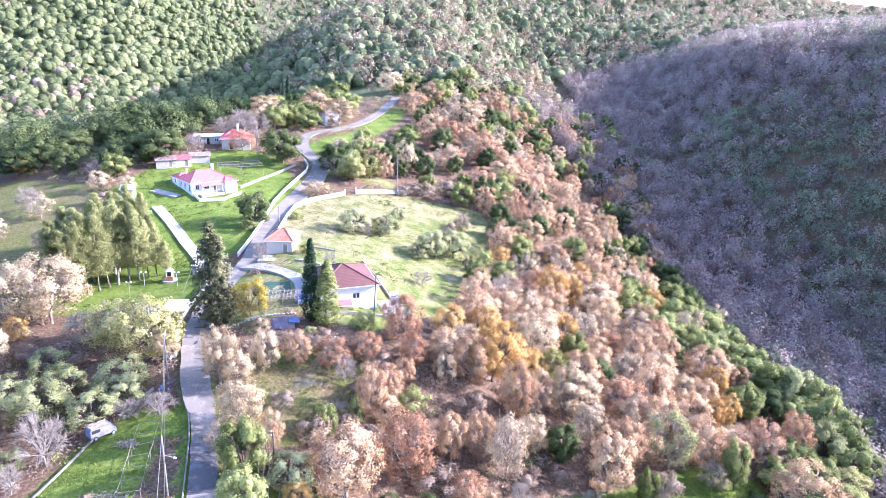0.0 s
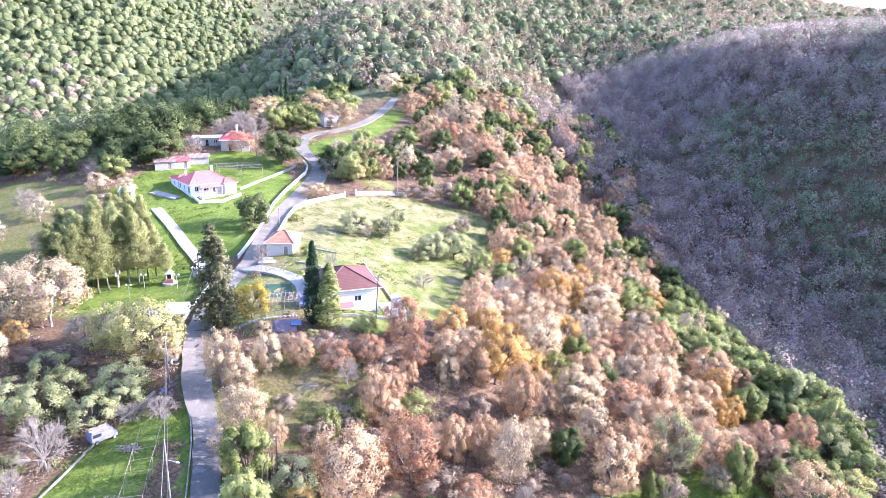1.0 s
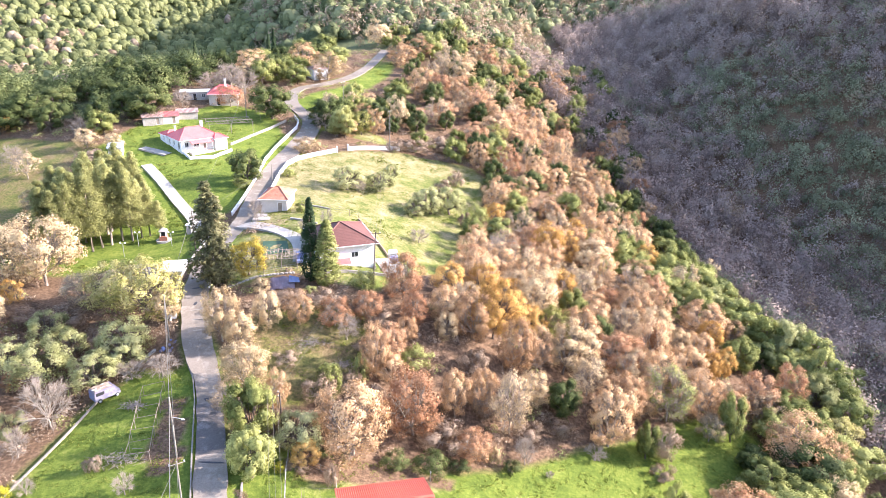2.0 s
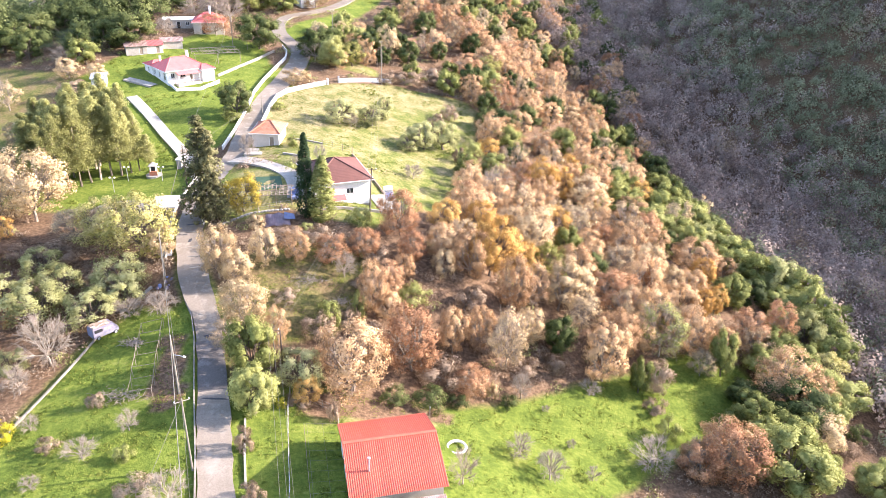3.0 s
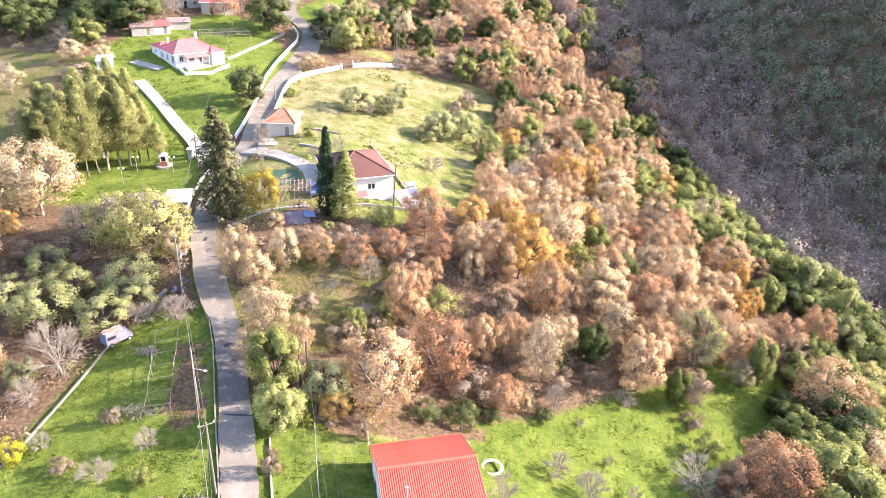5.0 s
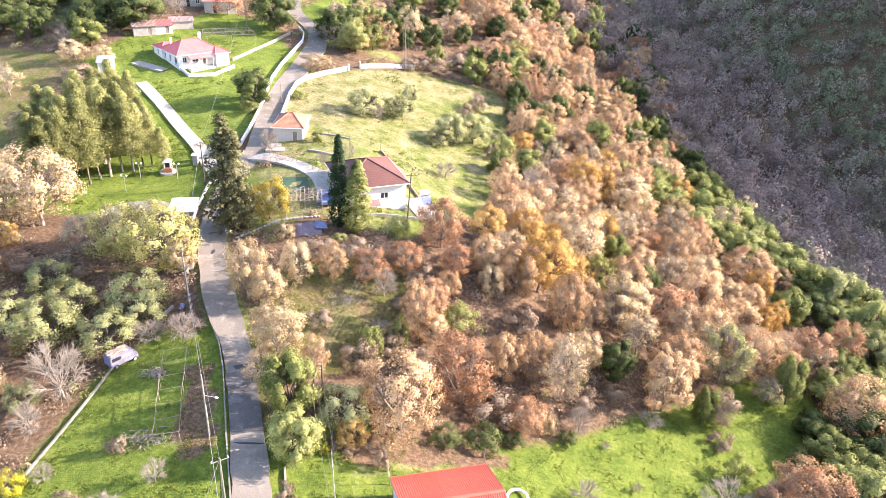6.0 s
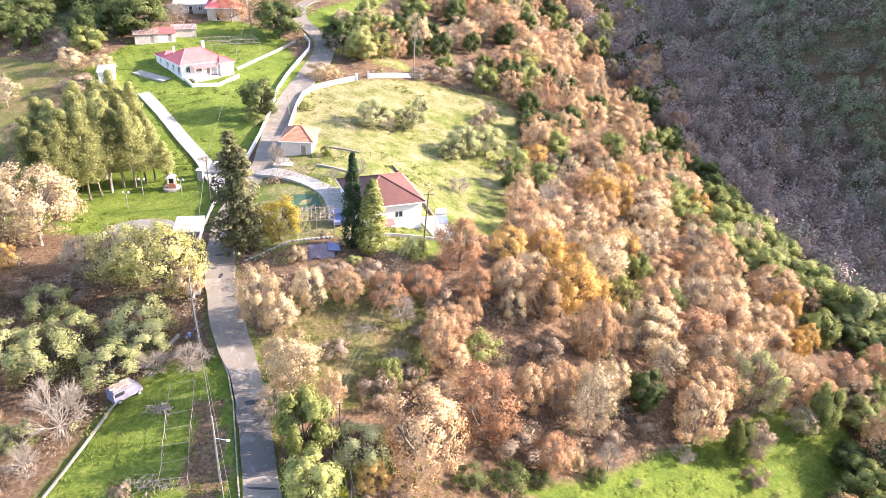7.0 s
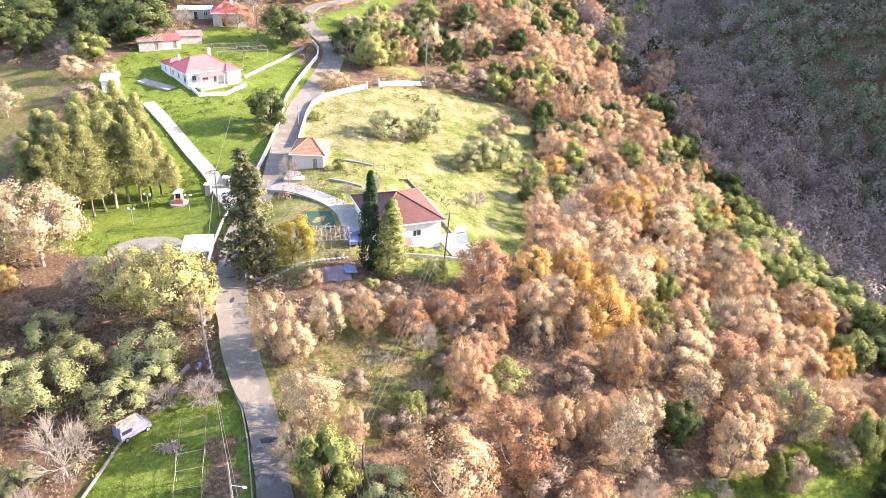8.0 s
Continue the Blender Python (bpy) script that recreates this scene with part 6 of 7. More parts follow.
# ---- the trees one by one: form, leaf, plan place, height, width ----
plant("oak", "tan", -10.7, 74.7, 10.5, 9.7)
plant("oak", "russet", -3.4, 81.2, 9.8, 8.8)
plant("oak", "tan", 2.3, 85.7, 8.0, 4.8)
plant("oak", "tan", 6.3, 87.4, 7.6, 4.7)
plant("sparse", "pale", 9.9, 85.3, 10.0, 6.7)
plant("holm", "holm", 18.4, 90.8, 6.6, 5.4)
plant("round", "tan", 24.7, 87.6, 10.5, 7.0)
plant("sparse", "green", 35.8, 95.3, 9.8, 9.4)
plant("oak", "russet", 4.4, 79.2, 5.0, 5.3)
plant("bush", "pale", 7.4, 79.8, 2.5, 2.0)
plant("bare", "pale", 11.6, 80.7, 4.4, 3.6)
plant("bare", "pale", 22.2, 84.3, 2.2, 3.4)
plant("holm", "green", 30.1, 86.5, 6.5, 3.6)
plant("bush", "dead", 33.0, 87.2, 5.7, 4.6)
plant("oak", "gold", -15.8, 70.7, 3.9, 3.7)
plant("olive", "olive", -16.9, 73.2, 5.5, 6.2)
plant("holm", "green", -22.7, 73.7, 8.8, 6.3)
plant("holm", "green", -21.2, 67.6, 6.8, 5.8)
plant("bush", "lemon", -18.6, 69.0, 1.5, 1.3)
plant("oak", "tan", -20.5, 79.6, 5.8, 3.2)
plant("oak", "pale", -30.2, 91.0, 8.7, 5.7)
plant("oak", "pale", -27.7, 89.9, 5.9, 4.5)
plant("oak", "pale", -25.0, 81.6, 8.0, 7.1)
plant("oak", "pale", -24.4, 93.6, 6.7, 4.1)
plant("oak", "tan", -20.1, 95.1, 5.2, 4.4)
plant("oak", "russet", -15.2, 95.8, 4.8, 5.6)
plant("bare", "pale", -13.2, 93.6, 4.0, 4.2)
plant("sparse", "pale", -26.1, 77.7, 4.4, 4.6)
plant("bush", "green", -14.5, 84.6, 4.9, 3.4)
plant("bush", "green", -10.7, 87.4, 4.8, 2.0)
plant("bush", "dead", -15.8, 82.6, 3.7, 4.3)
plant("oak", "tan", -8.7, 88.5, 8.3, 4.6)
plant("oak", "russet", -5.3, 105.2, 8.6, 7.4)
plant("oak", "gold", 2.0, 110.3, 6.4, 6.0)
plant("oak", "tan", 1.3, 102.3, 5.9, 6.5)
plant("oak", "russet", -3.4, 99.1, 5.4, 5.0)
plant("oak", "pale", 1.4, 97.4, 5.3, 3.7)
plant("oak", "tan", -4.7, 95.4, 4.5, 3.8)
plant("oak", "gold", 7.9, 111.1, 8.5, 6.5)
plant("oak", "gold", 8.7, 101.6, 10.2, 8.0)
plant("oak", "pale", 17.2, 113.1, 10.5, 9.5)
plant("oak", "turning", 19.5, 107.9, 7.6, 6.8)
plant("oak", "tan", 11.8, 96.0, 9.3, 5.8)
plant("sparse", "tan", 15.3, 97.4, 6.0, 5.1)
plant("tall", "pale", 20.1, 100.4, 9.4, 6.4)
plant("tall", "pale", 23.5, 102.1, 8.7, 4.8)
plant("bush", "green", -3.6, 91.8, 3.1, 5.5)
plant("oak", "tan", -6.6, 88.6, 4.4, 4.6)
plant("bush", "dead", 5.2, 92.5, 4.6, 4.7)
plant("bush", "dead", -9.2, 84.0, 3.3, 4.3)
plant("sparse", "russet", 17.0, 135.9, 6.8, 9.3)
plant("oak", "gold", 24.4, 145.0, 8.9, 8.4)
plant("oak", "gold", 28.3, 144.7, 7.8, 7.0)
plant("oak", "pale", 33.5, 142.1, 8.3, 9.8)
plant("oak", "tan", 34.8, 129.8, 5.7, 7.7)
plant("oak", "tan", 43.5, 139.9, 6.3, 7.2)
plant("oak", "russet", 44.5, 132.6, 6.5, 5.3)
plant("holm", "green", 24.7, 118.7, 6.5, 5.1)
plant("oak", "tan", 28.9, 121.0, 5.5, 6.2)
plant("holm", "holm", 27.8, 110.7, 6.8, 5.8)
plant("sparse", "pale", 33.6, 114.3, 7.3, 6.9)
plant("oak", "russet", 30.0, 105.1, 7.8, 9.5)
plant("oak", "pale", 39.8, 116.2, 7.6, 6.2)
plant("oak", "pale", 42.5, 112.5, 6.4, 6.0)
plant("oak", "tan", 51.2, 122.0, 7.8, 9.6)
plant("oak", "gold", 50.1, 116.4, 6.9, 5.3)
plant("oak", "tan", 42.4, 106.7, 6.5, 7.0)
plant("oak", "gold", 46.6, 107.0, 6.3, 4.2)
plant("oak", "gold", 49.9, 108.8, 6.6, 4.0)
plant("oak", "tan", 57.4, 122.3, 5.1, 5.1)
plant("bush", "pale", 47.6, 103.2, 3.6, 4.1)
plant("oak", "russet", 53.0, 101.5, 7.3, 6.9)
plant("oak", "russet", 59.5, 103.8, 9.6, 6.0)
plant("sparse", "pale", 53.1, 99.1, 6.2, 6.7)
plant("holm", "green", 45.2, 92.6, 9.2, 4.4)
plant("sparse", "pale", 41.5, 92.0, 5.1, 4.6)
plant("oak", "tan", 53.1, 88.4, 9.7, 9.6)
plant("holm", "holm", 53.1, 84.7, 8.0, 10.8)
plant("holm", "holm", 46.3, 87.2, 4.2, 5.2)
plant("bush", "green", 31.9, 78.1, 3.8, 3.5)
plant("bush", "green", 42.3, 81.5, 3.0, 4.0)
plant("oak", "tan", 38.8, 73.9, 6.6, 8.9)
plant("oak", "russet", 33.6, 71.6, 5.1, 6.6)
plant("holm", "green", 45.9, 71.4, 9.2, 10.9)
plant("bare", "pale", 28.1, 72.3, 4.0, 6.6)
plant("holm", "green", 42.9, 144.6, 5.7, 7.8)
plant("holm", "green", 46.8, 137.4, 6.4, 8.6)
plant("holm", "green", 51.5, 136.8, 5.6, 7.5)
plant("holm", "olive", 57.3, 136.0, 5.8, 7.6)
plant("holm", "green", 61.6, 134.2, 5.9, 7.6)
plant("holm", "green", 61.1, 125.4, 6.4, 8.0)
plant("holm", "green", 63.8, 123.1, 8.2, 7.1)
plant("holm", "olive", 67.8, 121.5, 8.8, 7.9)
plant("holm", "green", 71.4, 119.8, 8.8, 7.4)
plant("holm", "green", 70.1, 112.8, 9.0, 6.8)
plant("holm", "green", 54.3, 113.0, 6.9, 6.6)
plant("holm", "green", 69.7, 106.9, 9.1, 7.0)
plant("holm", "green", 68.6, 100.8, 7.8, 7.9)
plant("holm", "green", 77.2, 115.5, 5.9, 6.3)
plant("holm", "olive", 65.1, 104.8, 8.0, 7.6)
plant("oak", "turning", 64.1, 95.8, 6.8, 6.3)
plant("oak", "tan", 59.0, 88.9, 6.4, 6.7)
plant("oak", "pale", 55.0, 80.0, 6.8, 7.0)
plant("holm", "green", 36.2, 143.1, 4.9, 5.8)
plant("holm", "holm", 47.4, 129.8, 4.7, 5.4)
plant("oak", "pale", 14.0, 90.5, 6.4, 4.7)
plant("bush", "dead", 17.5, 87.3, 2.7, 4.2)
plant("bush", "dead", 12.3, 84.9, 2.6, 4.5)
plant("bush", "holm", -1.3, 75.0, 3.1, 4.7)
plant("bush", "holm", -5.4, 74.1, 2.4, 3.9)
plant("bush", "holm", 2.3, 76.6, 1.7, 3.4)
plant("bush", "holm", 9.8, 78.7, 2.0, 2.8)
plant("bush", "dead", 0.5, 80.5, 3.7, 6.4)
plant("bush", "dead", 7.1, 86.8, 4.4, 4.5)
plant("bush", "dead", -19.2, 76.4, 3.3, 2.9)
plant("bush", "dead", -16.6, 69.9, 1.7, 3.1)
plant("oak", "pale", -64.8, 111.8, 12.5, 12.5)
plant("oak", "pale", -70.8, 113.2, 11.5, 11.0)
plant("oak", "gold", -66.8, 105.3, 4.1, 3.7)
plant("oak", "turning", -49.3, 101.3, 8.6, 9.0)
plant("oak", "turning", -43.4, 98.4, 10.4, 10.4)
plant("oak", "pale", -40.1, 97.0, 5.2, 5.4)
plant("sparse", "pale", -55.2, 104.4, 5.6, 7.4)
plant("oak", "pale", -51.7, 105.9, 5.0, 5.0)
plant("olive", "olive", -56.3, 94.6, 4.4, 6.2)
plant("olive", "olive", -51.5, 89.9, 5.0, 6.4)
plant("olive", "olive", -43.5, 90.5, 5.2, 7.6)
plant("olive", "olive", -42.8, 88.1, 4.3, 5.9)
plant("olive", "olive", -53.2, 85.7, 5.8, 8.5)
plant("olive", "olive", -45.6, 84.7, 4.8, 7.1)
plant("olive", "olive", -58.4, 87.6, 5.1, 5.9)
plant("oak", "russet", -56.5, 84.4, 2.8, 3.1)
plant("bare", "pale", -47.9, 76.9, 7.5, 6.8)
plant("bare", "pale", -49.4, 71.8, 3.8, 4.0)
plant("olive", "olive", -51.4, 75.2, 3.9, 3.7)
plant("bare", "pale", -41.0, 85.2, 2.8, 4.5)
plant("bare", "pale", -36.8, 85.1, 3.2, 5.2)
plant("bush", "dead", -39.8, 68.5, 1.6, 1.4)
plant("bush", "dead", -55.3, 97.7, 3.3, 7.0)
plant("bush", "dead", -61.1, 98.8, 2.8, 6.2)
plant("bush", "dead", -49.6, 92.3, 2.4, 5.2)
plant("fir", "fir", -35.9, 106.3, 17.0, 6.9)
plant("fir", "fir", -34.0, 106.2, 14.7, 5.0)
plant("oak", "yellow", -30.3, 108.4, 6.4, 6.6)
plant("cypress", "cypress", -20.2, 106.7, 13.8, 3.5)
plant("cypress", "green", -17.7, 106.0, 10.8, 4.8, label="broad pale green conifer beside the dark cypress")
plant("bush", "green", -11.6, 106.4, 3.5, 4.2)
plant("holm", "holm", -41.7, 157.4, 8.2, 8.0)
plant("bush", "green", -42.0, 153.8, 2.6, 4.8)
plant("bush", "green", -19.7, 103.1, 1.2, 2.4)
plant("bush", "pale", -27.3, 103.3, 2.4, 3.2)
plant("oak", "pale", -83.8, 173.9, 4.9, 6.3)
plant("oak", "pale", -77.1, 173.0, 4.3, 5.0)
plant("sparse", "pale", -90.6, 158.5, 6.3, 6.4)
plant("bush", "dead", -78.9, 164.1, 3.7, 7.2)
plant("bare", "pale", -95.5, 163.0, 6.2, 7.0)
plant("sparse", "pale", -97.0, 149.0, 6.0, 7.4)
plant("bare", "pale", -88.5, 182.0, 4.6, 6.0)
plant("olive", "olive", -19.8, 159.3, 5.5, 8.1)
plant("bare", "pale", -17.1, 159.2, 3.3, 4.4)
plant("olive", "olive", -12.6, 162.5, 4.8, 7.3)
plant("olive", "olive", -10.1, 170.1, 4.9, 4.3)
plant("olive", "olive", -3.9, 152.7, 4.0, 5.7)
plant("olive", "olive", -0.8, 155.8, 6.2, 8.1)
plant("olive", "olive", 3.6, 158.2, 6.6, 7.3)
plant("bare", "pale", -20.6, 129.7, 3.8, 2.7)
plant("bare", "pale", -14.0, 128.7, 3.3, 3.6)
plant("bare", "pale", -3.2, 138.4, 3.3, 4.5)
plant("bush", "dead", 5.9, 177.5, 4.3, 4.4)
plant("bush", "dead", 2.6, 170.0, 4.1, 4.2)
plant("bush", "green", 7.6, 147.5, 2.3, 4.3)
plant("bare", "pale", 12.5, 135.6, 6.6, 6.9)
plant("bush", "green", 13.8, 136.8, 2.3, 4.0)
plant("bush", "green", -26.9, 138.3, 2.0, 2.4)
plant("bare", "pale", -34.5, 132.7, 5.1, 3.7)
plant("bare", "pale", -24.7, 127.6, 2.1, 2.6)
plant("bare", "pale", -29.3, 196.3, 5.1, 8.0)
plant("holm", "pine", -25.7, 192.7, 7.5, 5.9)
plant("holm", "holm", -28.2, 200.5, 6.6, 8.2)
plant("holm", "holm", -20.0, 201.6, 6.1, 7.6)
plant("oak", "tan", -23.2, 194.1, 5.5, 6.0)
plant("bush", "pale", -31.8, 180.2, 3.8, 7.4)
plant("oak", "tan", -15.8, 200.8, 7.3, 5.5)
plant("oak", "pale", -10.0, 212.2, 9.0, 6.6)
plant("holm", "holm", -7.8, 213.5, 5.2, 3.7)
plant("bush", "dead", 1.2, 202.1, 4.4, 8.5)
plant("bush", "dead", -4.8, 194.5, 4.1, 8.2)
plant("bush", "dead", 5.6, 201.9, 3.5, 7.1)
plant("oak", "turning", 18.6, 211.5, 7.2, 9.0)
plant("oak", "tan", 24.2, 211.9, 7.3, 9.0)
plant("oak", "russet", 11.7, 211.5, 6.6, 8.2)
plant("bush", "dead", -10.4, 192.6, 2.9, 5.4)
plant("holm", "holm", 18.9, 176.5, 7.3, 8.9)
plant("holm", "holm", 26.2, 182.7, 7.9, 7.9)
plant("holm", "green", 19.8, 167.5, 6.7, 7.3)
plant("holm", "holm", 14.9, 176.6, 6.0, 5.7)
plant("oak", "gold", 14.2, 160.2, 4.8, 5.8)
plant("bush", "green", 10.1, 156.9, 4.9, 5.1)
plant("sparse", "pale", 29.2, 174.1, 4.6, 6.4)
plant("oak", "russet", 31.0, 172.7, 5.3, 6.4)
plant("holm", "green", 8.0, 146.4, 5.7, 5.3)
plant("holm", "green", 14.3, 150.9, 5.0, 6.6)
plant("holm", "holm", 20.9, 160.4, 4.9, 5.8)
plant("bush", "dead", 7.2, 152.8, 4.0, 3.3)
plant("bush", "green", -33.5, 162.2, 2.3, 2.8)
plant("holm", "holm", -44.7, 201.4, 10.5, 12.0)
plant("holm", "holm", -75.3, 193.7, 10.5, 12.0)
plant("holm", "holm", -91.0, 207.8, 7.5, 10.2)
plant("holm", "holm", -104.3, 202.7, 8.6, 11.2)
plant("holm", "holm", -82.0, 217.1, 10.5, 12.0)
plant("holm", "holm", -97.2, 231.5, 9.8, 12.0)
plant("holm", "holm", -75.3, 228.7, 9.4, 12.0)
plant("holm", "holm", -50.8, 244.8, 8.3, 10.5)
plant("holm", "green", -45.4, 246.6, 7.9, 10.0)
plant("holm", "green", -43.0, 235.9, 6.6, 8.3)
plant("bare", "pale", -61.9, 226.3, 8.0, 11.0)
plant("bare", "pale", -66.8, 222.6, 5.7, 8.7)
plant("oak", "tan", -60.9, 249.7, 8.0, 10.7)
plant("oak", "pale", -59.8, 234.7, 6.3, 8.3)
plant("oak", "pale", -34.7, 245.3, 9.0, 12.0)
plant("holm", "green", -35.0, 263.0, 9.4, 12.0)
plant("oak", "russet", -57.8, 209.1, 6.5, 8.6)
plant("sparse", "pale", -54.7, 240.8, 7.0, 9.4)
plant("oak", "tan", -44.4, 257.5, 9.5, 12.0)
plant("oak", "pale", -109.8, 364.9, 8.4, 11.4)
plant("holm", "holm", -102.4, 216.6, 7.7, 10.2)
plant("holm", "holm", -108.5, 195.0, 9.2, 12.0)
plant("holm", "holm", -113.0, 188.9, 8.1, 10.6)
plant("oak", "gold", -112.5, 190.7, 5.6, 7.6)
plant("holm", "holm", -130.0, 228.6, 9.6, 12.0)
plant("holm", "holm", -30.0, 199.2, 8.4, 9.5)
plant("holm", "pine", -23.7, 192.9, 9.3, 7.7)
plant("oak", "turning", -19.6, 197.9, 7.1, 7.9)
plant("holm", "holm", -13.6, 216.6, 7.5, 9.5)
plant("holm", "green", -10.9, 231.1, 7.2, 9.1)
plant("oak", "tan", -3.8, 242.6, 9.5, 9.5)
plant("oak", "pale", 10.2, 261.7, 10.5, 12.0)
plant("oak", "tan", -4.7, 286.5, 8.7, 11.1)
plant("holm", "green", -0.3, 290.9, 10.5, 12.0)
plant("oak", "russet", 1.9, 244.2, 8.1, 10.6)
plant("oak", "tan", -10.9, 274.5, 8.4, 10.7)
plant("oak", "pale", -21.9, 308.7, 10.5, 12.0)
plant("holm", "green", 34.7, 306.4, 10.5, 12.0)
plant("holm", "green", 32.4, 337.1, 10.3, 12.0)
plant("holm", "holm", 34.0, 278.1, 8.2, 11.0)
plant("oak", "russet", 13.1, 234.3, 10.3, 12.0)
plant("oak", "tan", 16.8, 231.8, 8.8, 11.1)
plant("oak", "tan", 33.1, 226.5, 10.5, 10.0)
plant("oak", "russet", 26.0, 229.8, 8.8, 11.0)
plant("oak", "tan", 19.6, 219.0, 8.4, 10.5)
plant("holm", "green", 21.8, 278.4, 8.6, 10.9)
plant("oak", "pale", 50.1, 411.7, 10.5, 12.0)
plant("holm", "green", 9.7, 331.5, 10.5, 12.0)
plant("oak", "tan", 21.2, 306.0, 10.5, 12.0)
plant("oak", "russet", 3.7, 223.1, 7.0, 8.9)
plant("oak", "pale", 43.1, 207.5, 5.5, 6.8)
plant("oak", "russet", 35.3, 209.2, 5.5, 6.8)
for form, leaf, x, y, high, wide in (("holm", "holm", -27.0, 205.0, 7.5, 7.0), ("holm", "green", -23.5, 209.0, 7.0, 6.2), ("oak", "tan", -20.0, 206.0, 6.0, 5.6), ("sparse", "pale", -30.0, 212.0, 6.0, 6.0),
                                     ("holm", "holm", -17.0, 208.0, 7.0, 6.6), ("oak", "pale", -24.0, 216.0, 5.6, 6.0), ("holm", "green", -14.5, 214.0, 6.4, 6.0), ("bush", "dead", -31.0, 219.0, 2.4, 5.0),
                                     ("oak", "tan", -19.0, 220.0, 5.0, 6.0), ("bush", "holm", -26.0, 226.0, 2.6, 4.4), ("bare", "pale", -56.5, 222.0, 7.0, 8.0), ("bare", "pale", -70.5, 206.0, 5.0, 6.5)):
    plant(form, leaf, x, y, high, wide)
plant("bare", "pale", -37.8, 60.8, 2.3, 3.7)
plant("bare", "pale", -41.4, 57.1, 1.4, 2.3)
plant("bare", "pale", -27.1, 54.6, 4.1, 5.2)
plant("bush", "lemon", -47.4, 63.8, 2.8, 2.6)
plant("bush", "dead", -38.9, 68.4, 2.1, 1.5)
plant("bare", "pale", -45.1, 65.3, 2.1, 2.5)
plant("bush", "dead", -41.9, 62.1, 1.6, 2.4)
plant("bush", "green", -33.4, 60.5, 1.6, 2.4)
plant("bush", "dead", -30.8, 56.1, 1.8, 3.9)
plant("bare", "pale", -34.1, 64.4, 2.7, 2.8)
plant("oak", "russet", 38.0, 71.2, 8.5, 8.9)
plant("bare", "pale", 9.8, 69.0, 3.2, 4.1)
plant("bare", "pale", 13.1, 66.0, 4.1, 4.7)
plant("bare", "pale", 35.0, 73.3, 5.1, 4.5)
plant("bare", "pale", 2.2, 61.0, 4.9, 3.7)
plant("bush", "dead", 31.5, 83.2, 1.9, 3.7)
plant("bush", "dead", -21.1, 61.8, 3.4, 2.1)
plant("bush", "dead", -19.1, 55.4, 2.4, 2.5)
plant("bare", "pale", 18.9, 67.8, 2.2, 2.1)
plant("bare", "pale", 14.8, 79.2, 1.1, 1.4)
plant("bare", "pale", 17.2, 73.2, 1.5, 1.5)
plant("bush", "dead", -12.5, 68.0, 3.4, 1.6)
plant("pine", "pine", -53.3, 133.9, 7.0, 3.4, group="pine grove")
plant("pine", "pine", -55.4, 133.6, 10.9, 4.1, group="pine grove")
plant("pine", "pine", -56.8, 133.0, 11.9, 4.6, group="pine grove")
plant("pine", "pine", -58.1, 131.9, 14.2, 4.7, group="pine grove")
plant("pine", "pine", -60.1, 131.9, 13.7, 5.1, group="pine grove")
plant("pine", "pine", -61.5, 130.3, 15.6, 5.4, group="pine grove")
plant("pine", "pine", -62.8, 129.2, 13.6, 5.5, group="pine grove")
plant("pine", "pine", -63.9, 127.4, 14.9, 5.9, group="pine grove")
plant("pine", "pine", -65.6, 126.4, 15.4, 5.8, group="pine grove")
plant("pine", "pine", -66.5, 124.5, 14.3, 5.4, group="pine grove")
plant("pine", "pine", -68.3, 123.9, 13.0, 5.8, group="pine grove")
plant("pine", "pine", -70.1, 123.7, 13.4, 5.4, group="pine grove")
plant("pine", "pine", -57.9, 138.3, 10.5, 4.8, group="pine grove")
plant("pine", "pine", -60.8, 137.4, 11.9, 4.7, group="pine grove")
plant("pine", "pine", -61.5, 137.9, 13.1, 5.4, group="pine grove")
plant("pine", "pine", -63.6, 135.8, 14.6, 5.4, group="pine grove")
plant("pine", "pine", -63.9, 134.5, 14.1, 5.8, group="pine grove")
plant("pine", "pine", -65.8, 133.0, 15.4, 5.4, group="pine grove")
plant("pine", "pine", -66.6, 131.1, 13.2, 5.4, group="pine grove")
plant("pine", "pine", -67.8, 128.9, 14.2, 5.4, group="pine grove")
plant("pine", "pine", -69.9, 128.6, 12.8, 5.4, group="pine grove")
plant("pine", "pine", -72.5, 129.3, 12.9, 5.6, group="pine grove")
plant("pine", "pine", -60.8, 141.2, 13.5, 4.7, group="pine grove")
plant("pine", "pine", -62.7, 142.2, 12.1, 5.8, group="pine grove")
plant("pine", "pine", -64.4, 140.9, 13.1, 5.4, group="pine grove")
plant("pine", "pine", -67.2, 138.4, 12.9, 5.8, group="pine grove")
plant("pine", "pine", -68.1, 136.8, 14.2, 6.0, group="pine grove")
plant("pine", "pine", -68.1, 136.8, 13.8, 5.8, group="pine grove")
plant("pine", "pine", -69.5, 133.3, 13.8, 5.4, group="pine grove")
plant("pine", "pine", -71.5, 134.2, 11.7, 5.5, group="pine grove")
plant("pine", "pine", -73.5, 132.9, 11.6, 5.3, group="pine grove")
plant("pine", "pine", -65.5, 147.0, 12.6, 5.3, group="pine grove")
plant("pine", "pine", -67.7, 145.3, 11.8, 5.8, group="pine grove")
plant("pine", "pine", -68.3, 143.8, 12.6, 5.4, group="pine grove")
plant("pine", "pine", -69.4, 141.9, 12.2, 5.4, group="pine grove")
plant("pine", "pine", -70.7, 142.2, 13.1, 5.9, group="pine grove")
plant("pine", "pine", -70.7, 140.1, 11.9, 5.8, group="pine grove")
plant("pine", "pine", -72.8, 138.1, 11.9, 5.4, group="pine grove")
plant("pine", "pine", -75.8, 138.8, 11.7, 5.6, group="pine grove")

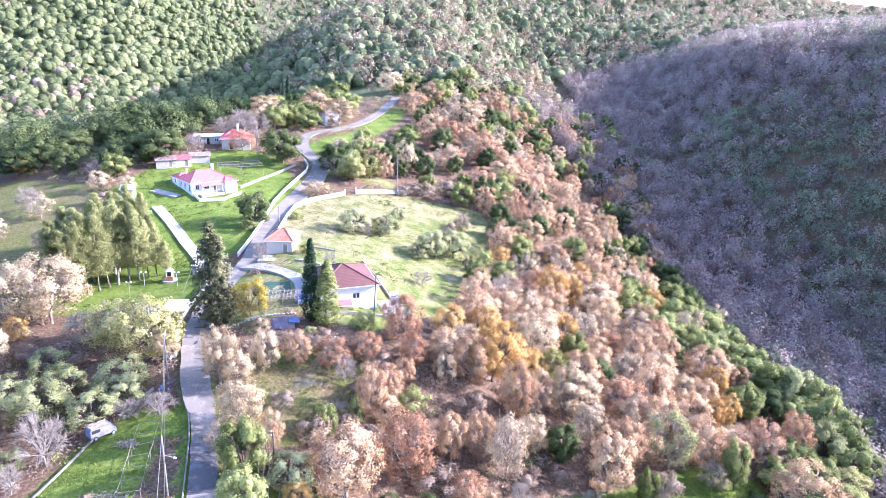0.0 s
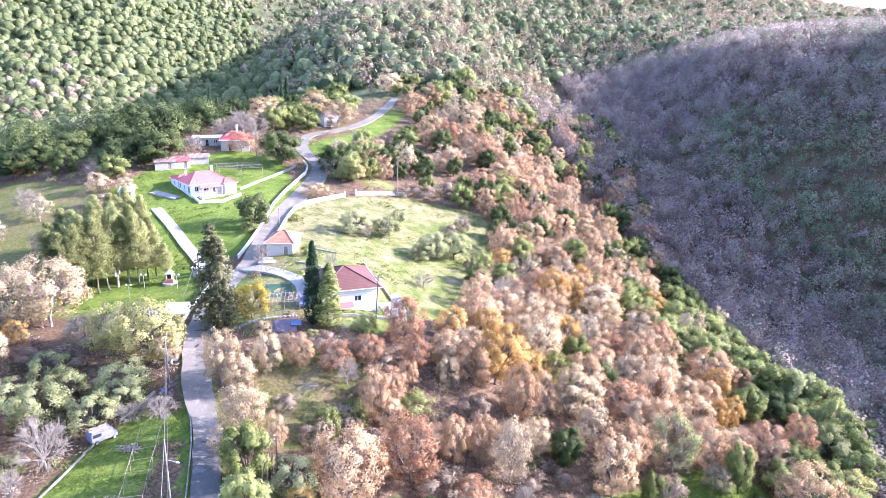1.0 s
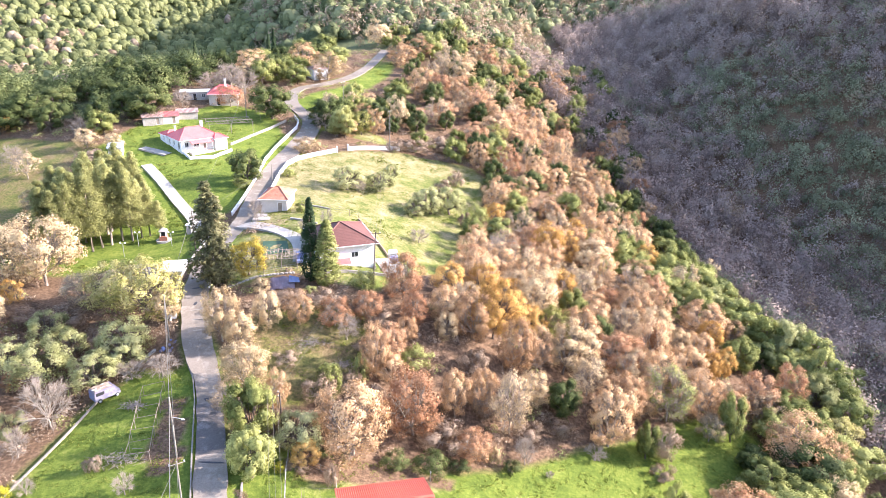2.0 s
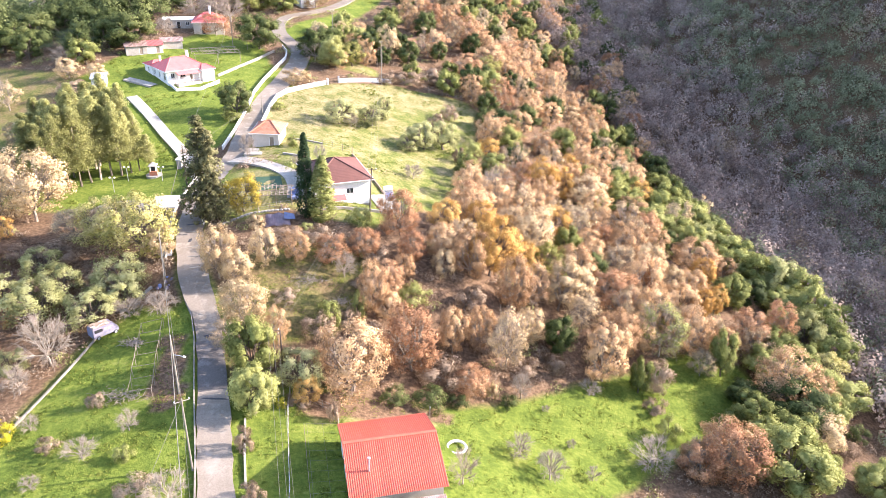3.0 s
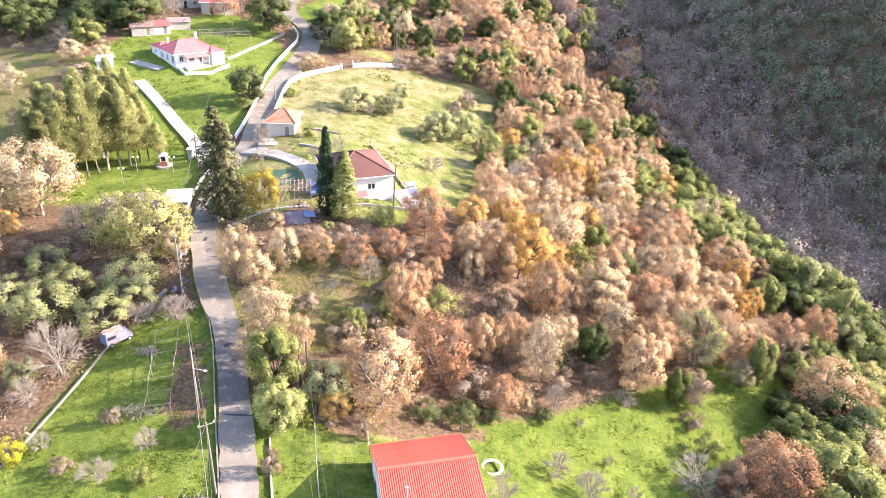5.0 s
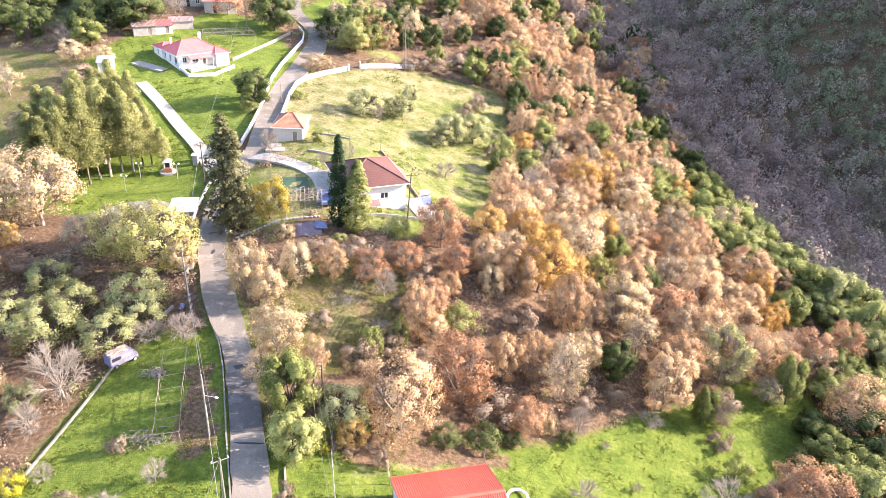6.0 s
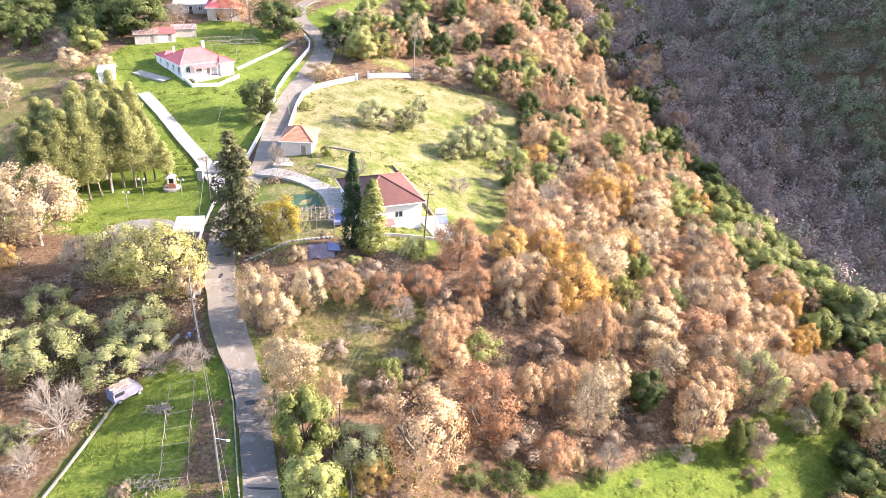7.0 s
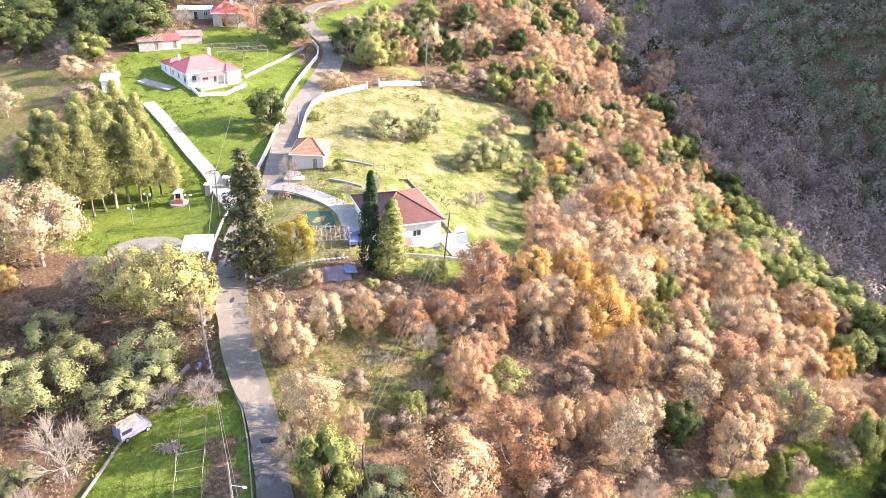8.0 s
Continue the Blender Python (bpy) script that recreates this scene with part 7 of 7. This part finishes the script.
plant("cypress", "cypress", -85.7, 270.0, 13.1, 2.4)
plant("cypress", "cypress", -89.1, 290.0, 13.9, 2.2)
plant("cypress", "cypress", -79.0, 300.0, 13.6, 2.4)
plant("cypress", "cypress", -61.2, 290.0, 15.0, 2.8)
plant("cypress", "cypress", -65.3, 300.0, 14.5, 2.4)


def in_view(x, y):
    """The wedge of land that lies ahead of the village."""
    return abs(x + 4) < (y + 6) * 0.72 + 10


def far_woods():
    rng = np.random.default_rng(5)
    groups = {}

    def put(kind, x, y):
        groups.setdefault(kind, []).append((x, y, height(x, y)))

    # shaded valley and its far flank
    for _ in range(20000):
        x, y = rng.uniform(40, 300), rng.uniform(60, 430)
        edge = 70 + 0.05 * (y - 120) - max(0, y - 140) * 0.2
        if not in_view(x, y) or x < edge or x > 0.72 * y + 20 or (y > 360 and x < 70):
            continue
        u = rng.uniform() + 0.3 * math.sin(x * 0.06 + y * 0.03) + (0.3 if x > 105 else -0.1) - (0.35 if y > 290 else 0)
        if rng.uniform() < 0.06:
            put("valley_rust", x, y)
            continue
        put("valley_dead" if u < (0.82 if x < 95 else 0.72) else "valley_green", x, y)
    # plateau behind the valley, the ridge, and the western hill
    for _ in range(34000):
        y = 230 + 900 * rng.uniform() ** 1.25
        x = rng.uniform(-0.72, 0.72) * y
        west = x < -78 - 0.25 * max(0, y - 330)
        if (y < 430 and x > 60) or (not west and y < 325) or (y < 325 and x > -95) or height(x, y) < -30:
            continue
        u = rng.uniform() + 0.25 * math.sin(x * 0.021) * math.cos(y * 0.017)
        if west:
            put("hill_green" if u < 0.97 else "hill_tan", x, y)
        else:
            put("ridge_green" if u < 0.4 else "ridge_tan", x, y)
    fuzzy_crowns("woods", "leafless brown and mauve woods on the shaded valley flank", "valley", groups["valley_dead"], 110, 0.66, 2.3, 5.6, 40, 0.3)
    fuzzy_crowns("woods", "dull green scrub among bare woods in the valley", "valley_green", groups["valley_green"], 110, 0.6, 2.2, 5.0, 41, 0.1)
    fuzzy_crowns("woods", "scattered russet oaks in the shaded valley", "ridge_tan", groups["valley_rust"], 120, 0.6, 2.5, 6.2, 44, 0.2)
    woods("woods", "tan autumn oaks along the far ridge", "ridge_tan", groups["ridge_tan"], 36, 1.2, 2.6, 6.2, 45, 0.4, 0.6)
    spec = {
        "hill_green": ("green evergreen woods covering the far hill", "hill", 2.9, 5.4),
        "hill_tan": ("tan autumn trees among the evergreen woods", "ridge_tan", 2.7, 5.4),
        "ridge_green": ("evergreen trees along the far ridge", "ridge_holm", 3.0, 5.8),
    }
    for i, (k, (label, leaf, half, high)) in enumerate(spec.items()):
        fuzzy_crowns("woods", label, leaf, [q for q in groups[k] if q[1] < 560], 48, 0.8, half, high, 50 + i, 0.0, SPRAY_TOP)
        fuzzy_crowns("woods", label, leaf, [q for q in groups[k] if q[1] >= 560], 22, 1.3, half, high, 60 + i, 0.0, SPRAY_FAR)


far_woods()


def undergrowth():
    """Low scrub and fallen leaves over the woodland floor."""
    rng = np.random.default_rng(17)
    px, py = rng.uniform(-110, 70, 5200), rng.uniform(62, 300, 5200)
    ok = (road_distance(px, py) > 0.7) & (np.abs(px + 4) < (py + 6) * 0.72 + 10)
    for poly in list(FIELDS.values()) + list(DRY.values()):
        ok &= ~inside(px, py, poly)
    spots = [(x, y, height(x, y)) for x, y in zip(px[ok], py[ok])]
    cut = int(len(spots) * 0.7)
    woods("undergrowth", "low withered brown scrub under the trees", "dead", spots[:cut], 80, 0.22, 1.4, 1.0, 71)
    woods("undergrowth", "low green scrub under the trees", "green", spots[cut:], 80, 0.2, 1.2, 1.1, 72)


undergrowth()


def grass_tufts():
    """Uneven grass: short blades in bunches over the open fields."""
    rng = np.random.default_rng(23)
    spots = []
    for name, poly in FIELDS.items():
        xs, ys = [p[0] for p in poly], [p[1] for p in poly]
        n = int((max(xs) - min(xs)) * (max(ys) - min(ys)) * (2.2 if min(ys) < 100 else 1.0))
        px, py = rng.uniform(min(xs), max(xs), n), rng.uniform(min(ys), max(ys), n)
        ok = inside(px, py, poly) & (road_distance(px, py) > 0.3)
        for x, y, wd in PAVED:
            ok &= np.hypot(px - x, py - y) > wd / 2 + 0.2
        keep = np.sin(px * 0.9 + 2 * np.sin(py * 0.35)) + np.cos(py * 1.1 + np.sin(px * 0.5)) + rng.normal(size=n) * 0.8 > -0.2
        spots += [(x, y, height(x, y)) for x, y in zip(px[ok & keep], py[ok & keep])]
    woods("grass", "tufts of green and yellowing grass", "grass", [q for q in spots if q[1] < 105], 12, 0.15, 0.42, 0.1, 91)
    patchy = [q for q in spots if q[1] >= 105 and math.sin(q[0] * 0.31 + 1.3 * math.sin(q[1] * 0.17)) + math.cos(q[1] * 0.27 + math.sin(q[0] * 0.4)) + rng.normal() * 0.5 > 0.7]
    woods("grass", "rough clumps of green and yellowing grass on the upper fields", "grass", patchy, 14, 0.24, 0.6, 0.1, 92)


grass_tufts()


def blocked(x, y):
    px, py = np.array([x]), np.array([y])
    if road_distance(px, py)[0] < 1.8:
        return True
    return any(inside(px, py, poly)[0] for poly in list(FIELDS.values()) + list(DRY.values()))


def near_woods():
    rng = random.Random(11)
    taken = list(PLANTED)

    def free(x, y, gap):
        return all((x - a) ** 2 + (y - b) ** 2 > gap * gap for a, b in taken)

    # bright evergreens along the break of the slope above the valley
    for x, y in ((45, 158), (46, 150), (49, 143), (53, 138), (59, 136), (63, 131), (67, 126), (70, 119), (69, 111), (66, 104), (62, 98), (42, 154), (44, 144), (47, 136), (53, 131), (58, 128), (62, 123), (64, 116), (62, 109), (58, 103), (40, 162), (73, 125), (74, 115)):
        x, y = x + rng.uniform(-1.2, 1.2), y + rng.uniform(-1.2, 1.2)
        if free(x, y, 2.5) and not blocked(x, y):
            taken.append((x, y))
            plant("holm", "green", x, y, rng.uniform(5, 7), rng.uniform(5.5, 7.5), group="valley edge trees")
    # oak wood below the house and down to the valley edge
    n = 0
    for _ in range(4000):
        x, y = rng.uniform(-8, 66), rng.uniform(70, 175)
        if n > 110 or blocked(x, y) or not free(x, y, 3.6) or x > 84 or x < -4 + (y - 90) * 0.25:
            continue
        taken.append((x, y))
        n += 1
        edge = x > 46 + 0.1 * (y - 90)
        u = rng.random()
        if edge and u < 0.85:
            plant("holm", "green" if u < 0.72 else "holm", x, y, rng.uniform(5, 7.5), rng.uniform(6, 8), group="valley edge trees")
        elif u < 0.5:
            plant("oak", "tan", x, y, rng.uniform(6, 9), group="oak wood")
        elif u < 0.6:
            plant("oak", "russet", x, y, rng.uniform(5.5, 8.5), group="oak wood")
        elif u < 0.7:
            plant("oak", "gold", x, y, rng.uniform(6, 8.5), group="oak wood")
        elif u < 0.86:
            plant("sparse", "pale", x, y, rng.uniform(6, 8.5), group="oak wood")
        else:
            plant("bush", "holm" if u < 0.93 else "dead", x, y, rng.uniform(2, 3.5), group="undergrowth")
    # slope beside the meadow and above it
    n = 0
    for _ in range(6000):
        x, y = rng.uniform(-30, 75), rng.uniform(140, 330)
        if n > 250 or blocked(x, y) or not free(x, y, 3.6) or (x < -14 and 222 < y < 300) or x < -26 + max(0, 215 - y) * 1.2 - max(0, y - 250) * 0.2 or x > 66 + (y - 200) * 0.1:
            continue
        taken.append((x, y))
        n += 1
        u = rng.random()
        form, leaf = ("holm", "holm") if u < 0.3 else ("holm", "green") if u < 0.52 else ("oak", "russet") if u < 0.61 else ("oak", "tan") if u < 0.82 else ("sparse", "pale")
        plant(form, leaf, x, y, rng.uniform(5.5, 9) if x > 0 or y < 222 else rng.uniform(4, 6), group="slope wood", variants=2)
    # dense evergreen wood on the slope behind the village
    crowns = []
    for _ in range(4000):
        x, y = rng.uniform(-150, -74), rng.uniform(194, 320)
        if len(crowns) > 170 or blocked(x, y) or not free(x, y, 4.2) or (x > -84 and y < 206):
            continue
        taken.append((x, y))
        crowns.append((x, y, height(x, y)))
    fuzzy_crowns("woods", "dense dark evergreen woods behind the village", "wood_holm", crowns, 560, 0.52, 3.6, 8.0, 77, 0.0)
    # west of the road
    n = 0
    for _ in range(3000):
        x, y = rng.uniform(-130, -42), rng.uniform(70, 330)
        if n > 110 or blocked(x, y) or not free(x, y, 5.0) or (y < 150 and x > -44) or (-75 < x < -40 and 110 < y < 232):
            continue
        taken.append((x, y))
        n += 1
        u = rng.random()
        if y > 150:
            plant("holm", "green" if u < 0.15 else "holm", x, y, rng.uniform(6, 9), rng.uniform(7, 9), group="hill wood")
        else:
            plant("oak", "pale" if u < 0.4 else "tan" if u < 0.75 else "turning", x, y, rng.uniform(5, 7.5), group="west wood")


near_woods()


for x, y, high, wide in ((-22.5, 99.5, 2.6, 5.2), (-17.5, 99.8, 3.0, 4.6), (-12.0, 99.4, 3.2, 5.0), (-8.5, 96.5, 3.6, 4.8), (-10.0, 92.5, 2.2, 4.2), (-20.8, 87.6, 1.8, 3.8), (-12.4, 86.0, 2.4, 3.6)):
    plant("bush", "dead", x, y, high, wide)
for x, y, high, wide in ((-10.6, 97.8, 5.4, 5.0), (-6.6, 92.2, 5.8, 4.6)):
    plant("oak", "russet", x, y, high, wide)
brush_pile(-18.6, 91.6, 4.2, 2.0, 0.6, 1, "heap of cut brown brushwood in the clearing")
brush_pile(-13.6, 89.0, 2.6, 1.6, 0.5, 2, "small heap of cut brushwood")
brush_pile(-36.6, 69.4, 3.6, 1.6, 1.0, 3, "tangle of dry stalks against the bean trellis")
brush_pile(-38.7, 79.5, 1.6, 1.1, 0.45, 4, "small dark heap of burnt brush in the garden grass")
